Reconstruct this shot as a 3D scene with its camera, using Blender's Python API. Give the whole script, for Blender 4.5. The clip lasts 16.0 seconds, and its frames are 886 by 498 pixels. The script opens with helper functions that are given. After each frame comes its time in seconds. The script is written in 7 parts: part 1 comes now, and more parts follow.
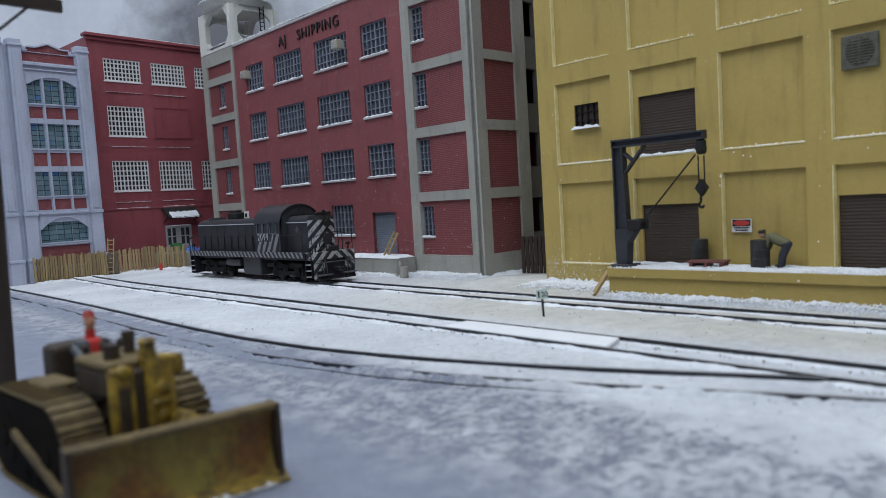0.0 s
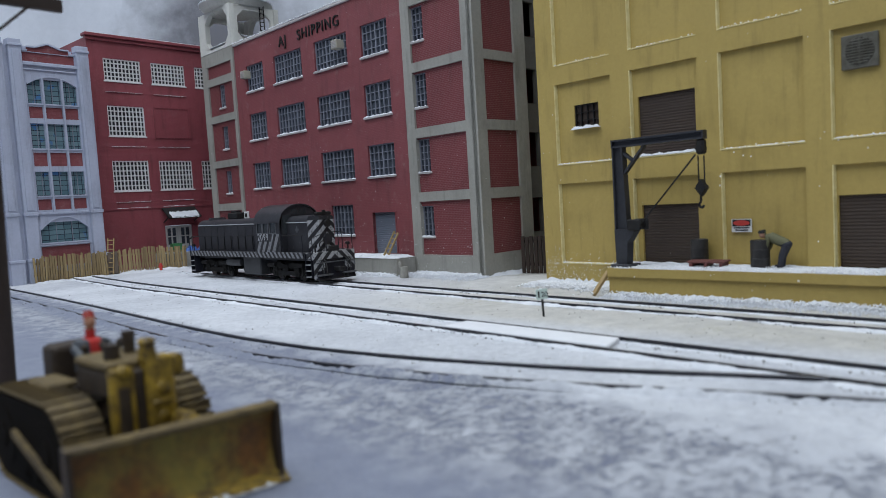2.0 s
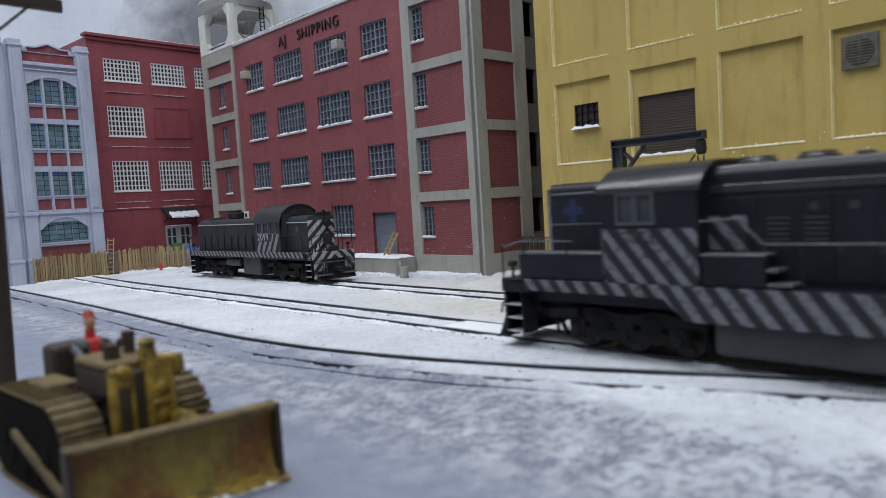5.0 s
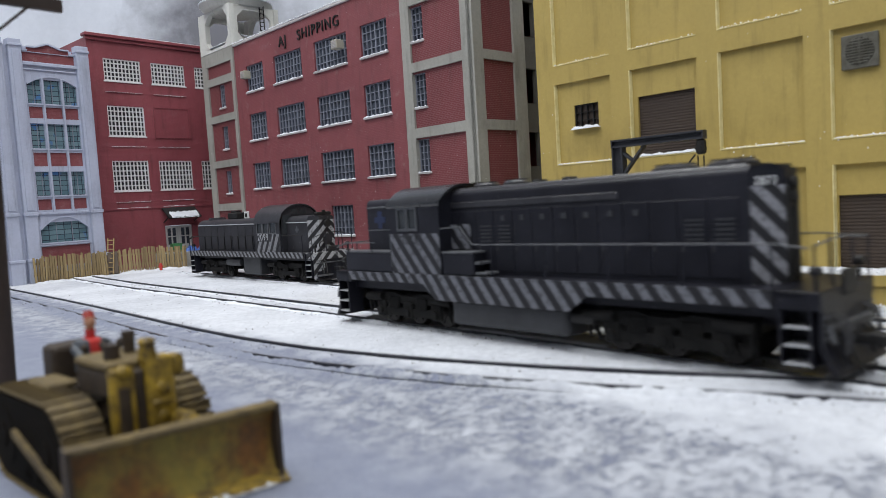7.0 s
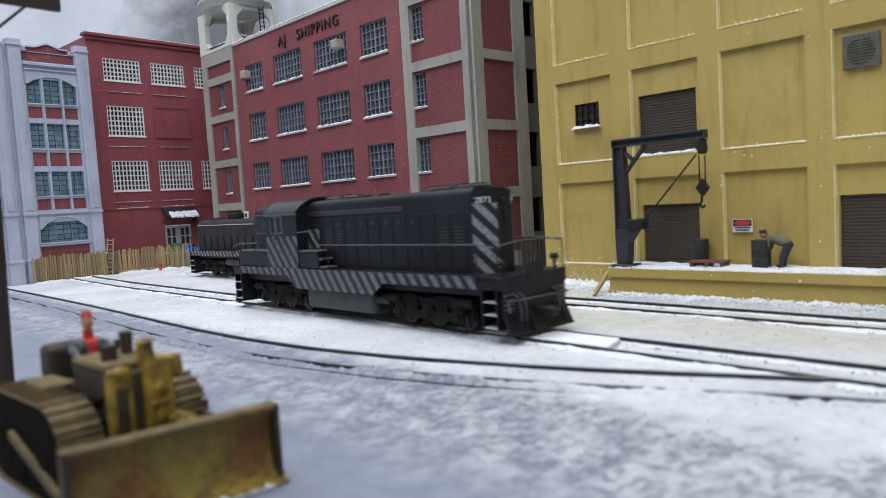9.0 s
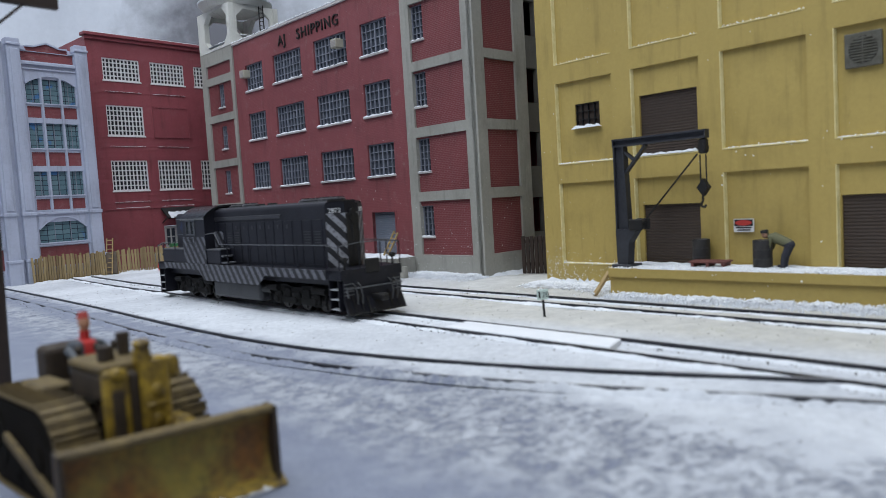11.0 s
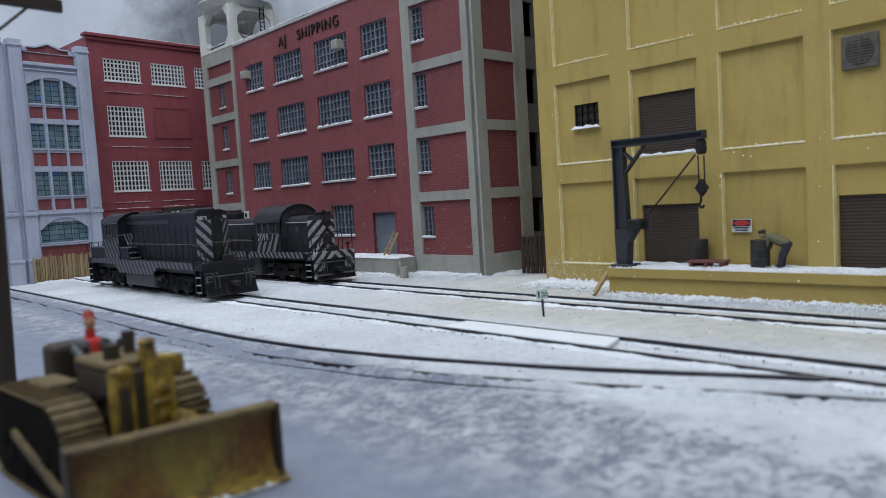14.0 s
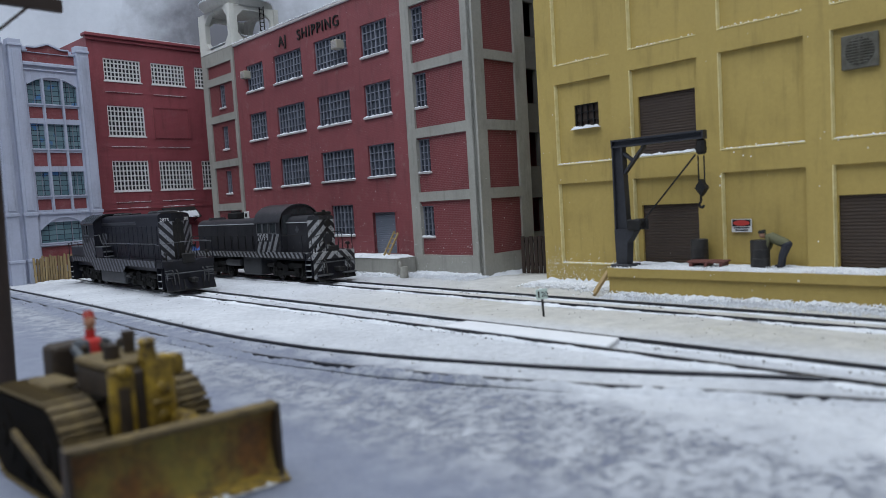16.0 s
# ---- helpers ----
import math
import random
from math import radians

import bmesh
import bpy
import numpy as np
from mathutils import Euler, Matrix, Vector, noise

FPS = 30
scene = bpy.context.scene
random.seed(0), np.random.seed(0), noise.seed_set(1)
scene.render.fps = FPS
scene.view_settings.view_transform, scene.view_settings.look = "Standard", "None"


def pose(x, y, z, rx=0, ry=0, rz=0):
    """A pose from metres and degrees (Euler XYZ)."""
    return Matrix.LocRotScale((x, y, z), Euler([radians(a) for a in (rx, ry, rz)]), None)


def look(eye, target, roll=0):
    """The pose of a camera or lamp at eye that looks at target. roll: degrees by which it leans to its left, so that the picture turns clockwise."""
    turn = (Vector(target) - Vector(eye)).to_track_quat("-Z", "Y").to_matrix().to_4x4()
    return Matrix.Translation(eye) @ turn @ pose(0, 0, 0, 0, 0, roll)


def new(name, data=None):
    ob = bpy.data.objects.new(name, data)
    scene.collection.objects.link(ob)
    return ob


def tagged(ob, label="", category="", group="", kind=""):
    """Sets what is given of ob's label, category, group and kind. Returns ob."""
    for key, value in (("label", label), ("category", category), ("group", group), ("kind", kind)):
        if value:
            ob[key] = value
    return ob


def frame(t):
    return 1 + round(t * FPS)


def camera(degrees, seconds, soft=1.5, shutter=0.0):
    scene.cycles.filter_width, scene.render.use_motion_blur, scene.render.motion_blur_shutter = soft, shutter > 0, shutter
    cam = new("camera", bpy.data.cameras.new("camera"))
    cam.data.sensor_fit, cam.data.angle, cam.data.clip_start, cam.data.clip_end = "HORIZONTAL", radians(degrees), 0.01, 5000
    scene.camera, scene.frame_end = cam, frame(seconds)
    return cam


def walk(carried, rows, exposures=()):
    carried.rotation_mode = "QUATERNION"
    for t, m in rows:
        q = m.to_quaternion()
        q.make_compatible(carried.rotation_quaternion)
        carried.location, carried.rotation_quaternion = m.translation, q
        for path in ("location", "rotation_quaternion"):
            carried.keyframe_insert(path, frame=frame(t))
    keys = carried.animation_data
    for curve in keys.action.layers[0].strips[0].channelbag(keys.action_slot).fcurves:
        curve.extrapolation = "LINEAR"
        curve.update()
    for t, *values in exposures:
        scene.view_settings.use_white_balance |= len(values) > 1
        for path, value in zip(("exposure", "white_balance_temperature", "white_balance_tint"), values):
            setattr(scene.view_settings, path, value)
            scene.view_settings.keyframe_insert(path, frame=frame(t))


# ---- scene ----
cam = camera(63.42, 16.0, soft=0.6, shutter=0.8)


def eye_row(t, ahead):
    """The tripod's pose; the lens creeps a little forward while it hunts for focus."""
    m = Matrix.Translation((0, 0, 0.051)) @ Euler((radians(90 - 4.0), 0, 0)).to_matrix().to_4x4() @ pose(0, 0, 0, 0, 0, -3.435)
    return (t, m @ pose(0, 0, -ahead * 0.001))


walk(cam, [eye_row(0, 0), eye_row(8.6, 0), eye_row(9.0, 1.0), eye_row(9.5, 2.4), eye_row(11.5, 2.4), eye_row(12.0, 1.9), eye_row(12.4, -0.4), eye_row(12.8, 0), eye_row(16, 0)],
     exposures=[(0, -0.16, 6450, 10), (3.0, -0.18, 6450, 10), (4.2, -0.12, 6500, 10.5), (6.3, 0.22, 6950, 12), (7.5, 0.26, 7000, 12), (9.2, 0.28, 6800, 11.5), (11.3, 0.02, 6500, 10), (12.0, 0.0, 6500, 10), (12.4, -0.08, 6450, 10), (13.0, -0.12, 6450, 10), (16, -0.13, 6450, 10)])
cam.data.dof.use_dof = True
cam.data.dof.focus_distance = 0.55
cam.data.dof.aperture_fstop = 20

# ---- light: a room with unseen overhead lamps above the layout ----
world = bpy.data.worlds.new("world")
scene.world = world
world.use_nodes = True
world.node_tree.nodes["Background"].inputs[0].default_value = (0.75, 0.82, 0.95, 1)
world.node_tree.nodes["Background"].inputs[1].default_value = 0.25


def area_lamp(name, at, target, w, h, watts, colour):
    data = bpy.data.lights.new(name, "AREA")
    data.shape, data.size, data.size_y, data.energy, data.color = "RECTANGLE", w, h, watts, colour
    ob = new(name, data)
    ob.matrix_world = look(at, target)
    return ob


area_lamp("unseen_lamp", (-0.38, 0.06, 0.93), (-0.38, 0.0601, 0), 1.1, 0.25, 6.4, (0.87, 0.935, 1.0))
# two more lamps, added to lift the facades and the rear of the layout
area_lamp("unseen_lamp", (-0.02, -0.55, 0.93), (-0.02, -0.5499, 0), 1.2, 0.2, 7.4, (0.87, 0.935, 1.0))
area_lamp("unseen_lamp", (-0.27, 0.52, 0.93), (-0.27, 0.5201, 0), 1.1, 0.15, 6.6, (0.87, 0.935, 1.0))

# ---- materials ----
MM = 0.001


class Graph:
    def __init__(self, name):
        self.mat = bpy.data.materials.new(name)
        self.mat.use_nodes = True
        self.tree = self.mat.node_tree
        self.bsdf = self.tree.nodes["Principled BSDF"]
        self.co = self.add("ShaderNodeTexCoord").outputs["Object"]

    def add(self, kind, **settings):
        n = self.tree.nodes.new(kind)
        for k, v in settings.items():
            setattr(n, k, v)
        return n

    def link(self, a, b):
        self.tree.links.new(a, b)

    def put(self, node, index, value):
        if hasattr(value, "is_linked"):
            self.link(value, node.inputs[index])
        else:
            node.inputs[index].default_value = value

    def noise(self, mm, detail=4, rough=0.6, co=None):
        n = self.add("ShaderNodeTexNoise")
        n.inputs["Scale"].default_value = 1000.0 / mm
        n.inputs["Detail"].default_value = detail
        n.inputs["Roughness"].default_value = rough
        self.link(co or self.co, n.inputs["Vector"])
        return n.outputs["Fac"]

    def math(self, op, a, b=0.0, c=0.0):
        n = self.add("ShaderNodeMath", operation=op)
        for i, v in enumerate((a, b, c)):
            self.put(n, i, v)
        return n.outputs[0]

    def step(self, v, lo, hi):
        n = self.add("ShaderNodeMapRange")
        n.clamp = True
        self.put(n, 0, v)
        n.inputs[1].default_value, n.inputs[2].default_value = lo, hi
        return n.outputs[0]

    def mix(self, fac, a, b):
        n = self.add("ShaderNodeMix", data_type="RGBA")
        self.put(n, 0, fac)
        self.put(n, 6, (*a, 1) if isinstance(a, tuple) else a)
        self.put(n, 7, (*b, 1) if isinstance(b, tuple) else b)
        return n.outputs[2]

    def xyz(self):
        n = self.add("ShaderNodeSeparateXYZ")
        self.link(self.co, n.inputs[0])
        return n.outputs

    def done(self, colour, rough=0.6, metal=0.0, height=None, depth=0.2, strength=0.6, spec=0.4):
        self.put(self.bsdf, "Base Color", (*colour, 1) if isinstance(colour, tuple) else colour)
        self.put(self.bsdf, "Roughness", rough)
        self.bsdf.inputs["Metallic"].default_value = metal
        self.bsdf.inputs["Specular IOR Level"].default_value = spec
        if height is not None:
            b = self.add("ShaderNodeBump")
            b.inputs["Strength"].default_value = strength
            b.inputs["Distance"].default_value = depth * MM
            self.link(height, b.inputs["Height"])
            self.link(b.outputs[0], self.bsdf.inputs["Normal"])
        return self.mat


def worn(name, c, c2=None, rough=0.6, metal=0.0, big=25, fine=1.2, depth=0.08, dust=0.0, strength=0.5, spec=0.4):
    """Paint, metal or wood: two shades at two scales, fine relief, and where asked a pale snow dust on the upper faces."""
    g = Graph(name)
    c2 = c2 or tuple(v * 0.72 for v in c)
    a, b = g.noise(big, 3), g.noise(fine, 5)
    colour = g.mix(g.step(g.math("ADD", g.math("MULTIPLY", a, 0.65), g.math("MULTIPLY", b, 0.35)), 0.36, 0.64), c, c2)
    if dust:
        colour = g.mix(g.math("MULTIPLY", g.step(g.noise(2.2, 6, 0.75), 0.62, 0.70), dust), colour, (0.75, 0.77, 0.8))
    return g.done(colour, g.step(b, 0.2, 0.8) if rough is None else rough, metal, b, depth, strength, spec)


def flecked(name, c, c2, rough=0.55, brick=0.0, mortar=(0.3, 0.27, 0.26), flecks=0.0, pale=0.0):
    """Painted model walls, with brick courses where asked and stray flecks of snow."""
    g = Graph(name)
    x, y, z = g.xyz()
    a, b = g.noise(60, 4), g.noise(2.0, 6, 0.7)
    colour = g.mix(g.step(g.math("ADD", g.math("MULTIPLY", a, 0.6), g.math("MULTIPLY", b, 0.4)), 0.36, 0.64), c, c2)
    # faint runs down the wall
    flat = g.add("ShaderNodeCombineXYZ")
    g.put(flat, 0, g.math("ADD", x, y)), g.put(flat, 1, g.math("MULTIPLY", z, 0.12))
    runs = g.noise(5, 4, 0.6, flat.outputs[0])
    colour = g.mix(g.math("MULTIPLY", g.step(runs, 0.56, 0.74), 0.34), colour, tuple(v * 0.6 for v in c2))
    grime = g.math("ADD", g.math("MULTIPLY", g.noise(28, 5, 0.65), 0.6), g.math("MULTIPLY", runs, 0.4))
    colour = g.mix(g.math("MULTIPLY", g.step(grime, 0.50, 0.72), 0.5), colour, tuple(v * 0.55 for v in c2))
    colour = g.mix(g.math("MULTIPLY", g.step(g.noise(17, 6, 0.7), 0.60, 0.78), 0.22), colour, tuple(min(0.85, v * 1.25 + 0.05) for v in c))
    height = b
    if brick:
        br = g.add("ShaderNodeTexBrick")
        v = g.add("ShaderNodeCombineXYZ")
        g.put(v, 0, g.math("ADD", x, y)), g.put(v, 1, z)
        g.link(v.outputs[0], br.inputs["Vector"])
        br.inputs["Scale"].default_value = 1000.0
        br.inputs["Brick Width"].default_value, br.inputs["Row Height"].default_value, br.inputs["Mortar Size"].default_value = 3.0, 1.2, 0.15
        br.inputs["Color1"].default_value = (1, 1, 1, 1)
        br.inputs["Color2"].default_value = (0.55, 0.55, 0.55, 1)
        br.inputs["Mortar"].default_value = (0, 0, 0, 1)
        colour = g.mix(g.math("MULTIPLY", br.outputs["Fac"], brick), colour, mortar)
        height = g.math("ADD", g.math("MULTIPLY", g.math("SUBTRACT", 1.0, br.outputs["Fac"]), 1.0), g.math("MULTIPLY", b, 0.3))
    if pale:
        colour = g.mix(g.math("MULTIPLY", g.step(g.noise(9, 6, 0.75), 0.55, 0.75), pale), colour, (0.5, 0.45, 0.44))
    if flecks:
        vo = g.add("ShaderNodeTexVoronoi")
        vo.inputs["Scale"].default_value = 1000 / 3.6
        g.link(g.co, vo.inputs["Vector"])
        near_ground = g.step(z, 0.11, 0.0)
        small = g.math("MULTIPLY", g.math("SUBTRACT", vo.outputs["Color"], 0.45), 0.36)
        size = g.math("MULTIPLY", small, g.math("ADD", g.math("MULTIPLY", near_ground, 0.55), 0.36))
        colour = g.mix(g.math("MULTIPLY", g.math("LESS_THAN", vo.outputs["Distance"], size), flecks), colour, (0.8, 0.81, 0.83))
    return g.done(colour, rough, 0.0, height, 0.12, 0.5)


def striped(name, period, slope, axis, dark=(0.012, 0.012, 0.015), white=(0.135, 0.14, 0.16), mirror=False, share=0.5, wrap=0.0):
    """Painted warning stripes, dull white on black: along one axis, leaning with height."""
    g = Graph(name)
    o = g.xyz()
    along = o["XYZ".index(axis)]
    if mirror:
        along = g.math("SUBTRACT", g.math("ABSOLUTE", along), g.math("MULTIPLY", g.math("ABSOLUTE", o[0]), wrap))
    v = g.math("DIVIDE", g.math("ADD", along, g.math("MULTIPLY", o[2], slope)), period * MM)
    on = g.math("LESS_THAN", g.math("FRACT", g.math("ADD", v, 50.0)), share)
    worn_off = g.step(g.noise(1.5, 6, 0.7), 0.68, 0.5)
    colour = g.mix(g.math("MULTIPLY", on, worn_off), dark, white)
    return g.done(colour, 0.5, 0.0, g.noise(1.0), 0.05, 0.4)


def snow_ground():
    g = Graph("snowy_ground")
    x, y, z = g.xyz()
    big, mid, fine, grit = g.noise(70, 4), g.noise(10, 6, 0.7), g.noise(2.5, 6, 0.7), g.noise(0.7, 3)
    # across: the distance from the line of the yard tracks
    across = g.math("ADD", g.math("MULTIPLY", x, 0.7251), g.math("MULTIPLY", y, 0.6887))
    along = g.math("SUBTRACT", g.math("MULTIPLY", x, 0.6887), g.math("MULTIPLY", y, 0.7251))
    wander = g.math("ADD", across, g.math("MULTIPLY", g.math("SUBTRACT", mid, 0.5), 0.03))
    paved = g.step(wander, 0.146, 0.132)
    patch = g.math("ADD", g.math("ADD", g.math("MULTIPLY", big, 0.27), g.math("MULTIPLY", mid, 0.33)), g.math("MULTIPLY", fine, 0.40))
    cover = g.step(g.math("ADD", patch, g.math("MULTIPLY", g.step(along, -0.13, -0.02), 0.07)), 0.435, 0.55)
    cover = g.math("MULTIPLY", cover, g.step(wander, 0.084, 0.108))
    tram = g.math("MULTIPLY", g.math("MULTIPLY", g.step(across, 0.112, 0.118), g.step(across, 0.146, 0.139)), g.step(along, -0.15, -0.20))
    cover = g.math("MULTIPLY", cover, g.math("SUBTRACT", 1.0, g.math("MULTIPLY", tram, 0.8)))
    bare = g.math("MULTIPLY", paved, g.math("SUBTRACT", 1.0, g.math("MULTIPLY", cover, 0.76)))
    snow = g.mix(g.step(g.math("ADD", g.math("MULTIPLY", big, 0.5), g.math("MULTIPLY", fine, 0.5)), 0.38, 0.64), (0.665, 0.69, 0.735), (0.41, 0.43, 0.475))
    # trodden, yellowed snow between the two far tracks
    yard = g.math("MULTIPLY", g.step(across, 0.205, 0.225), g.step(g.math("SUBTRACT", x, g.math("MULTIPLY", y, 0.3)), -0.22, -0.08))
    snow = g.mix(g.math("MULTIPLY", yard, 0.75), snow, g.mix(g.step(mid, 0.4, 0.65), (0.55, 0.535, 0.49), (0.43, 0.42, 0.385)))
    snow = g.mix(g.math("MULTIPLY", g.step(grit, 0.66, 0.72), g.math("MULTIPLY", yard, 0.5)), snow, (0.16, 0.15, 0.14))
    snow = g.mix(g.math("MULTIPLY", g.step(g.noise(1.1, 4, 0.7), 0.64, 0.70), 0.6), snow, (0.16, 0.16, 0.165))
    tufts = g.math("MULTIPLY", g.step(g.noise(45, 3), 0.52, 0.62), g.step(g.noise(1.6, 4, 0.7), 0.56, 0.62))
    snow = g.mix(g.math("MULTIPLY", tufts, g.math("MULTIPLY", yard, 0.55)), snow, (0.30, 0.29, 0.11))
    tar = g.mix(g.step(g.math("ADD", g.math("MULTIPLY", mid, 0.5), g.math("MULTIPLY", grit, 0.5)), 0.4, 0.62), (0.185, 0.205, 0.275), (0.25, 0.275, 0.345))
    colour = g.mix(bare, snow, tar)
    height = g.math("ADD", g.math("ADD", g.math("MULTIPLY", fine, 0.7), g.math("MULTIPLY", grit, 0.3)), g.math("MULTIPLY", bare, -0.5))
    return g.done(colour, g.math("SUBTRACT", 0.8, g.math("MULTIPLY", bare, 0.25)), 0.0, height, 1.5, 0.8, 0.3)


def sky_paint():
    g = Graph("painted_sky")
    x, y, z = g.xyz()
    a, b, c = g.noise(420, 5, 0.55), g.noise(70, 6, 0.65), g.noise(9, 4, 0.7)
    v = g.step(g.math("ADD", g.math("ADD", g.math("MULTIPLY", a, 0.6), g.math("MULTIPLY", b, 0.28)), g.math("MULTIPLY", c, 0.12)), 0.36, 0.66)
    sky = g.mix(v, (0.46, 0.49, 0.55), (0.70, 0.735, 0.81))
    # a smoky rain cloud with torn edges
    torn = g.math("MULTIPLY", g.math("SUBTRACT", b, 0.5), 1.5)
    dx, dz = g.math("DIVIDE", g.math("ADD", x, 0.305), 0.10), g.math("DIVIDE", g.math("SUBTRACT", z, 0.30), 0.125)
    far = g.math("SQRT", g.math("ADD", g.math("MULTIPLY", dx, dx), g.math("MULTIPLY", dz, dz)))
    smoke = g.step(g.math("ADD", far, torn), 1.3, 0.35)
    sky = g.mix(g.math("MULTIPLY", smoke, 0.9), sky, (0.135, 0.135, 0.155))
    return g.done(sky, 0.9, 0.0, c, 0.3, 0.3, 0.1)


M_GROUND = snow_ground()
M_SKY = sky_paint()
M_SNOW = worn("snow", (0.74, 0.765, 0.81), (0.57, 0.60, 0.65), 0.8, big=9, fine=0.8, depth=0.6, strength=0.9)
M_RED = flecked("barn_red_brick", (0.25, 0.068, 0.076), (0.185, 0.047, 0.055), brick=0.45, mortar=(0.22, 0.085, 0.085), flecks=0.8, pale=0.2)
M_REDPANEL = flecked("brick_panel", (0.19, 0.042, 0.048), (0.145, 0.030, 0.036), brick=0.38, mortar=(0.30, 0.19, 0.18), flecks=0.6)
M_DEEPRED = flecked("deep_red_paint", (0.275, 0.068, 0.083), (0.21, 0.049, 0.061), 0.42, brick=0.2, mortar=(0.20, 0.05, 0.05), pale=0.08)
M_CONCRETE = flecked("grey_concrete", (0.34, 0.335, 0.305), (0.26, 0.255, 0.23), 0.75, flecks=0.8)
M_YELLOW = flecked("mustard_paint", (0.455, 0.340, 0.105), (0.38, 0.280, 0.085), 0.5, flecks=0.9)
# paler yellow paints the highlight along the panel edges
M_YELLOWEDGE = worn("highlight_yellow_edge", (0.76, 0.68, 0.38), (0.60, 0.51, 0.22), 0.5, big=7)
# dark base puts the narrow alley's shade into the wall's colour
M_DARKWALL = worn("dark_shaded_wall", (0.13, 0.125, 0.115), (0.085, 0.082, 0.076), 0.8)
M_BLUEGREY = flecked("blue_grey_stone", (0.44, 0.475, 0.59), (0.37, 0.40, 0.50), 0.6)
M_GLASSDARK = worn("dull_window_glass", (0.04, 0.048, 0.065), (0.07, 0.08, 0.10), 0.2, big=14, fine=4, depth=0.02)
M_DARKPANE = worn("unlit_window_glass", (0.010, 0.011, 0.014), (0.020, 0.022, 0.028), 0.3, big=14, fine=4, depth=0.02)
M_FRAME = worn("grey_blue_window_frame", (0.235, 0.255, 0.31), None, 0.5)
M_WHITE = worn("white_window_paint", (0.74, 0.74, 0.74), (0.62, 0.62, 0.62), 0.5)
M_SILL = worn("pale_stone_sill", (0.52, 0.50, 0.50), (0.40, 0.38, 0.38), 0.7)
M_RAIL = worn("dark_weathered_rail", (0.030, 0.032, 0.041), (0.055, 0.056, 0.064), 0.42, 0.5, fine=0.8)
M_RAILHEAD = worn("worn_rail_head", (0.30, 0.31, 0.34), (0.16, 0.165, 0.18), 0.35, 0.8, big=12, fine=1.0)
M_BLACK = worn("weathered_black_paint", (0.0068, 0.0070, 0.0108), (0.0155, 0.016, 0.0225), 0.40, big=18, fine=0.9, dust=0.06, spec=0.25)
# faded black, lightened further to paint in the haze over the farther engine
M_HAZYBLACK = worn("hazy_faded_black_paint", (0.020, 0.020, 0.024), (0.038, 0.038, 0.044), 0.45, big=14, fine=0.9, dust=0.12, spec=0.25)
M_BLACKTOP = worn("dusty_black_roof", (0.020, 0.020, 0.024), (0.040, 0.040, 0.045), 0.32, big=10, fine=0.9, dust=0.22)
M_IRON = worn("sooty_iron", (0.009, 0.009, 0.0095), (0.020, 0.019, 0.019), 0.6, 0.2, big=6, fine=0.8, depth=0.15)
M_DOOR = worn("brown_roller_door", (0.060, 0.042, 0.032), (0.045, 0.032, 0.026), 0.55, big=20)
M_BLUEDOOR = worn("slate_roller_door", (0.16, 0.18, 0.23), (0.12, 0.14, 0.18), 0.5)
M_WOOD = worn("weathered_pine", (0.40, 0.29, 0.14), (0.26, 0.18, 0.085), 0.75, big=8, fine=0.8)
M_BROWN = worn("dark_brown_wood", (0.045, 0.030, 0.024), (0.030, 0.020, 0.016), 0.7)
M_WALL = worn("plain_room_wall", (0.55, 0.56, 0.58), (0.50, 0.51, 0.53), 0.9, big=300, fine=10)

# ---- building blocks of all meshes; millimetres ----


def box(bm, x0, x1, y0, y1, z0, z1):
    v = [bm.verts.new((x, y, z)) for x in (x0, x1) for y in (y0, y1) for z in (z0, z1)]
    for f in ((0, 1, 3, 2), (4, 6, 7, 5), (0, 4, 5, 1), (2, 3, 7, 6), (0, 2, 6, 4), (1, 5, 7, 3)):
        bm.faces.new([v[i] for i in f])
    return v


def soft_box(bm, x0, x1, y0, y1, z0, z1, r=0.4, seg=1):
    v = box(bm, x0, x1, y0, y1, z0, z1)
    edges = {e for w in v for e in w.link_edges}
    bmesh.ops.bevel(bm, geom=list(edges), offset=r, segments=seg, affect="EDGES", profile=0.5)


def rod(bm, p, q, r, r2=None, seg=8):
    """A round bar from p to q."""
    p, q = Vector(p), Vector(q)
    r2 = r if r2 is None else r2
    turn = (q - p).to_track_quat("Z", "Y").to_matrix()
    rings = []
    for c, rad in ((p, r), (q, r2)):
        rings.append([bm.verts.new(c + turn @ Vector((rad * math.cos(a), rad * math.sin(a), 0))) for a in (2 * math.pi * i / seg for i in range(seg))])
    for i in range(seg):
        j = (i + 1) % seg
        bm.faces.new((rings[0][i], rings[0][j], rings[1][j], rings[1][i]))
    bm.faces.new(rings[0][::-1]), bm.faces.new(rings[1])


def bar(bm, p, q, w, h=None):
    """A square bar from p to q."""
    h = h or w
    p, q = Vector(p), Vector(q)
    d = (q - p).normalized()
    side = d.cross(Vector((0, 0, 1)))
    side = side.normalized() if side.length > 1e-4 else Vector((1, 0, 0))
    up = side.cross(d)
    ends = [[bm.verts.new(c + side * a * w / 2 + up * b * h / 2) for a, b in ((-1, -1), (1, -1), (1, 1), (-1, 1))] for c in (p, q)]
    for i in range(4):
        j = (i + 1) % 4
        bm.faces.new((ends[0][i], ends[0][j], ends[1][j], ends[1][i]))
    bm.faces.new(ends[0][::-1]), bm.faces.new(ends[1])


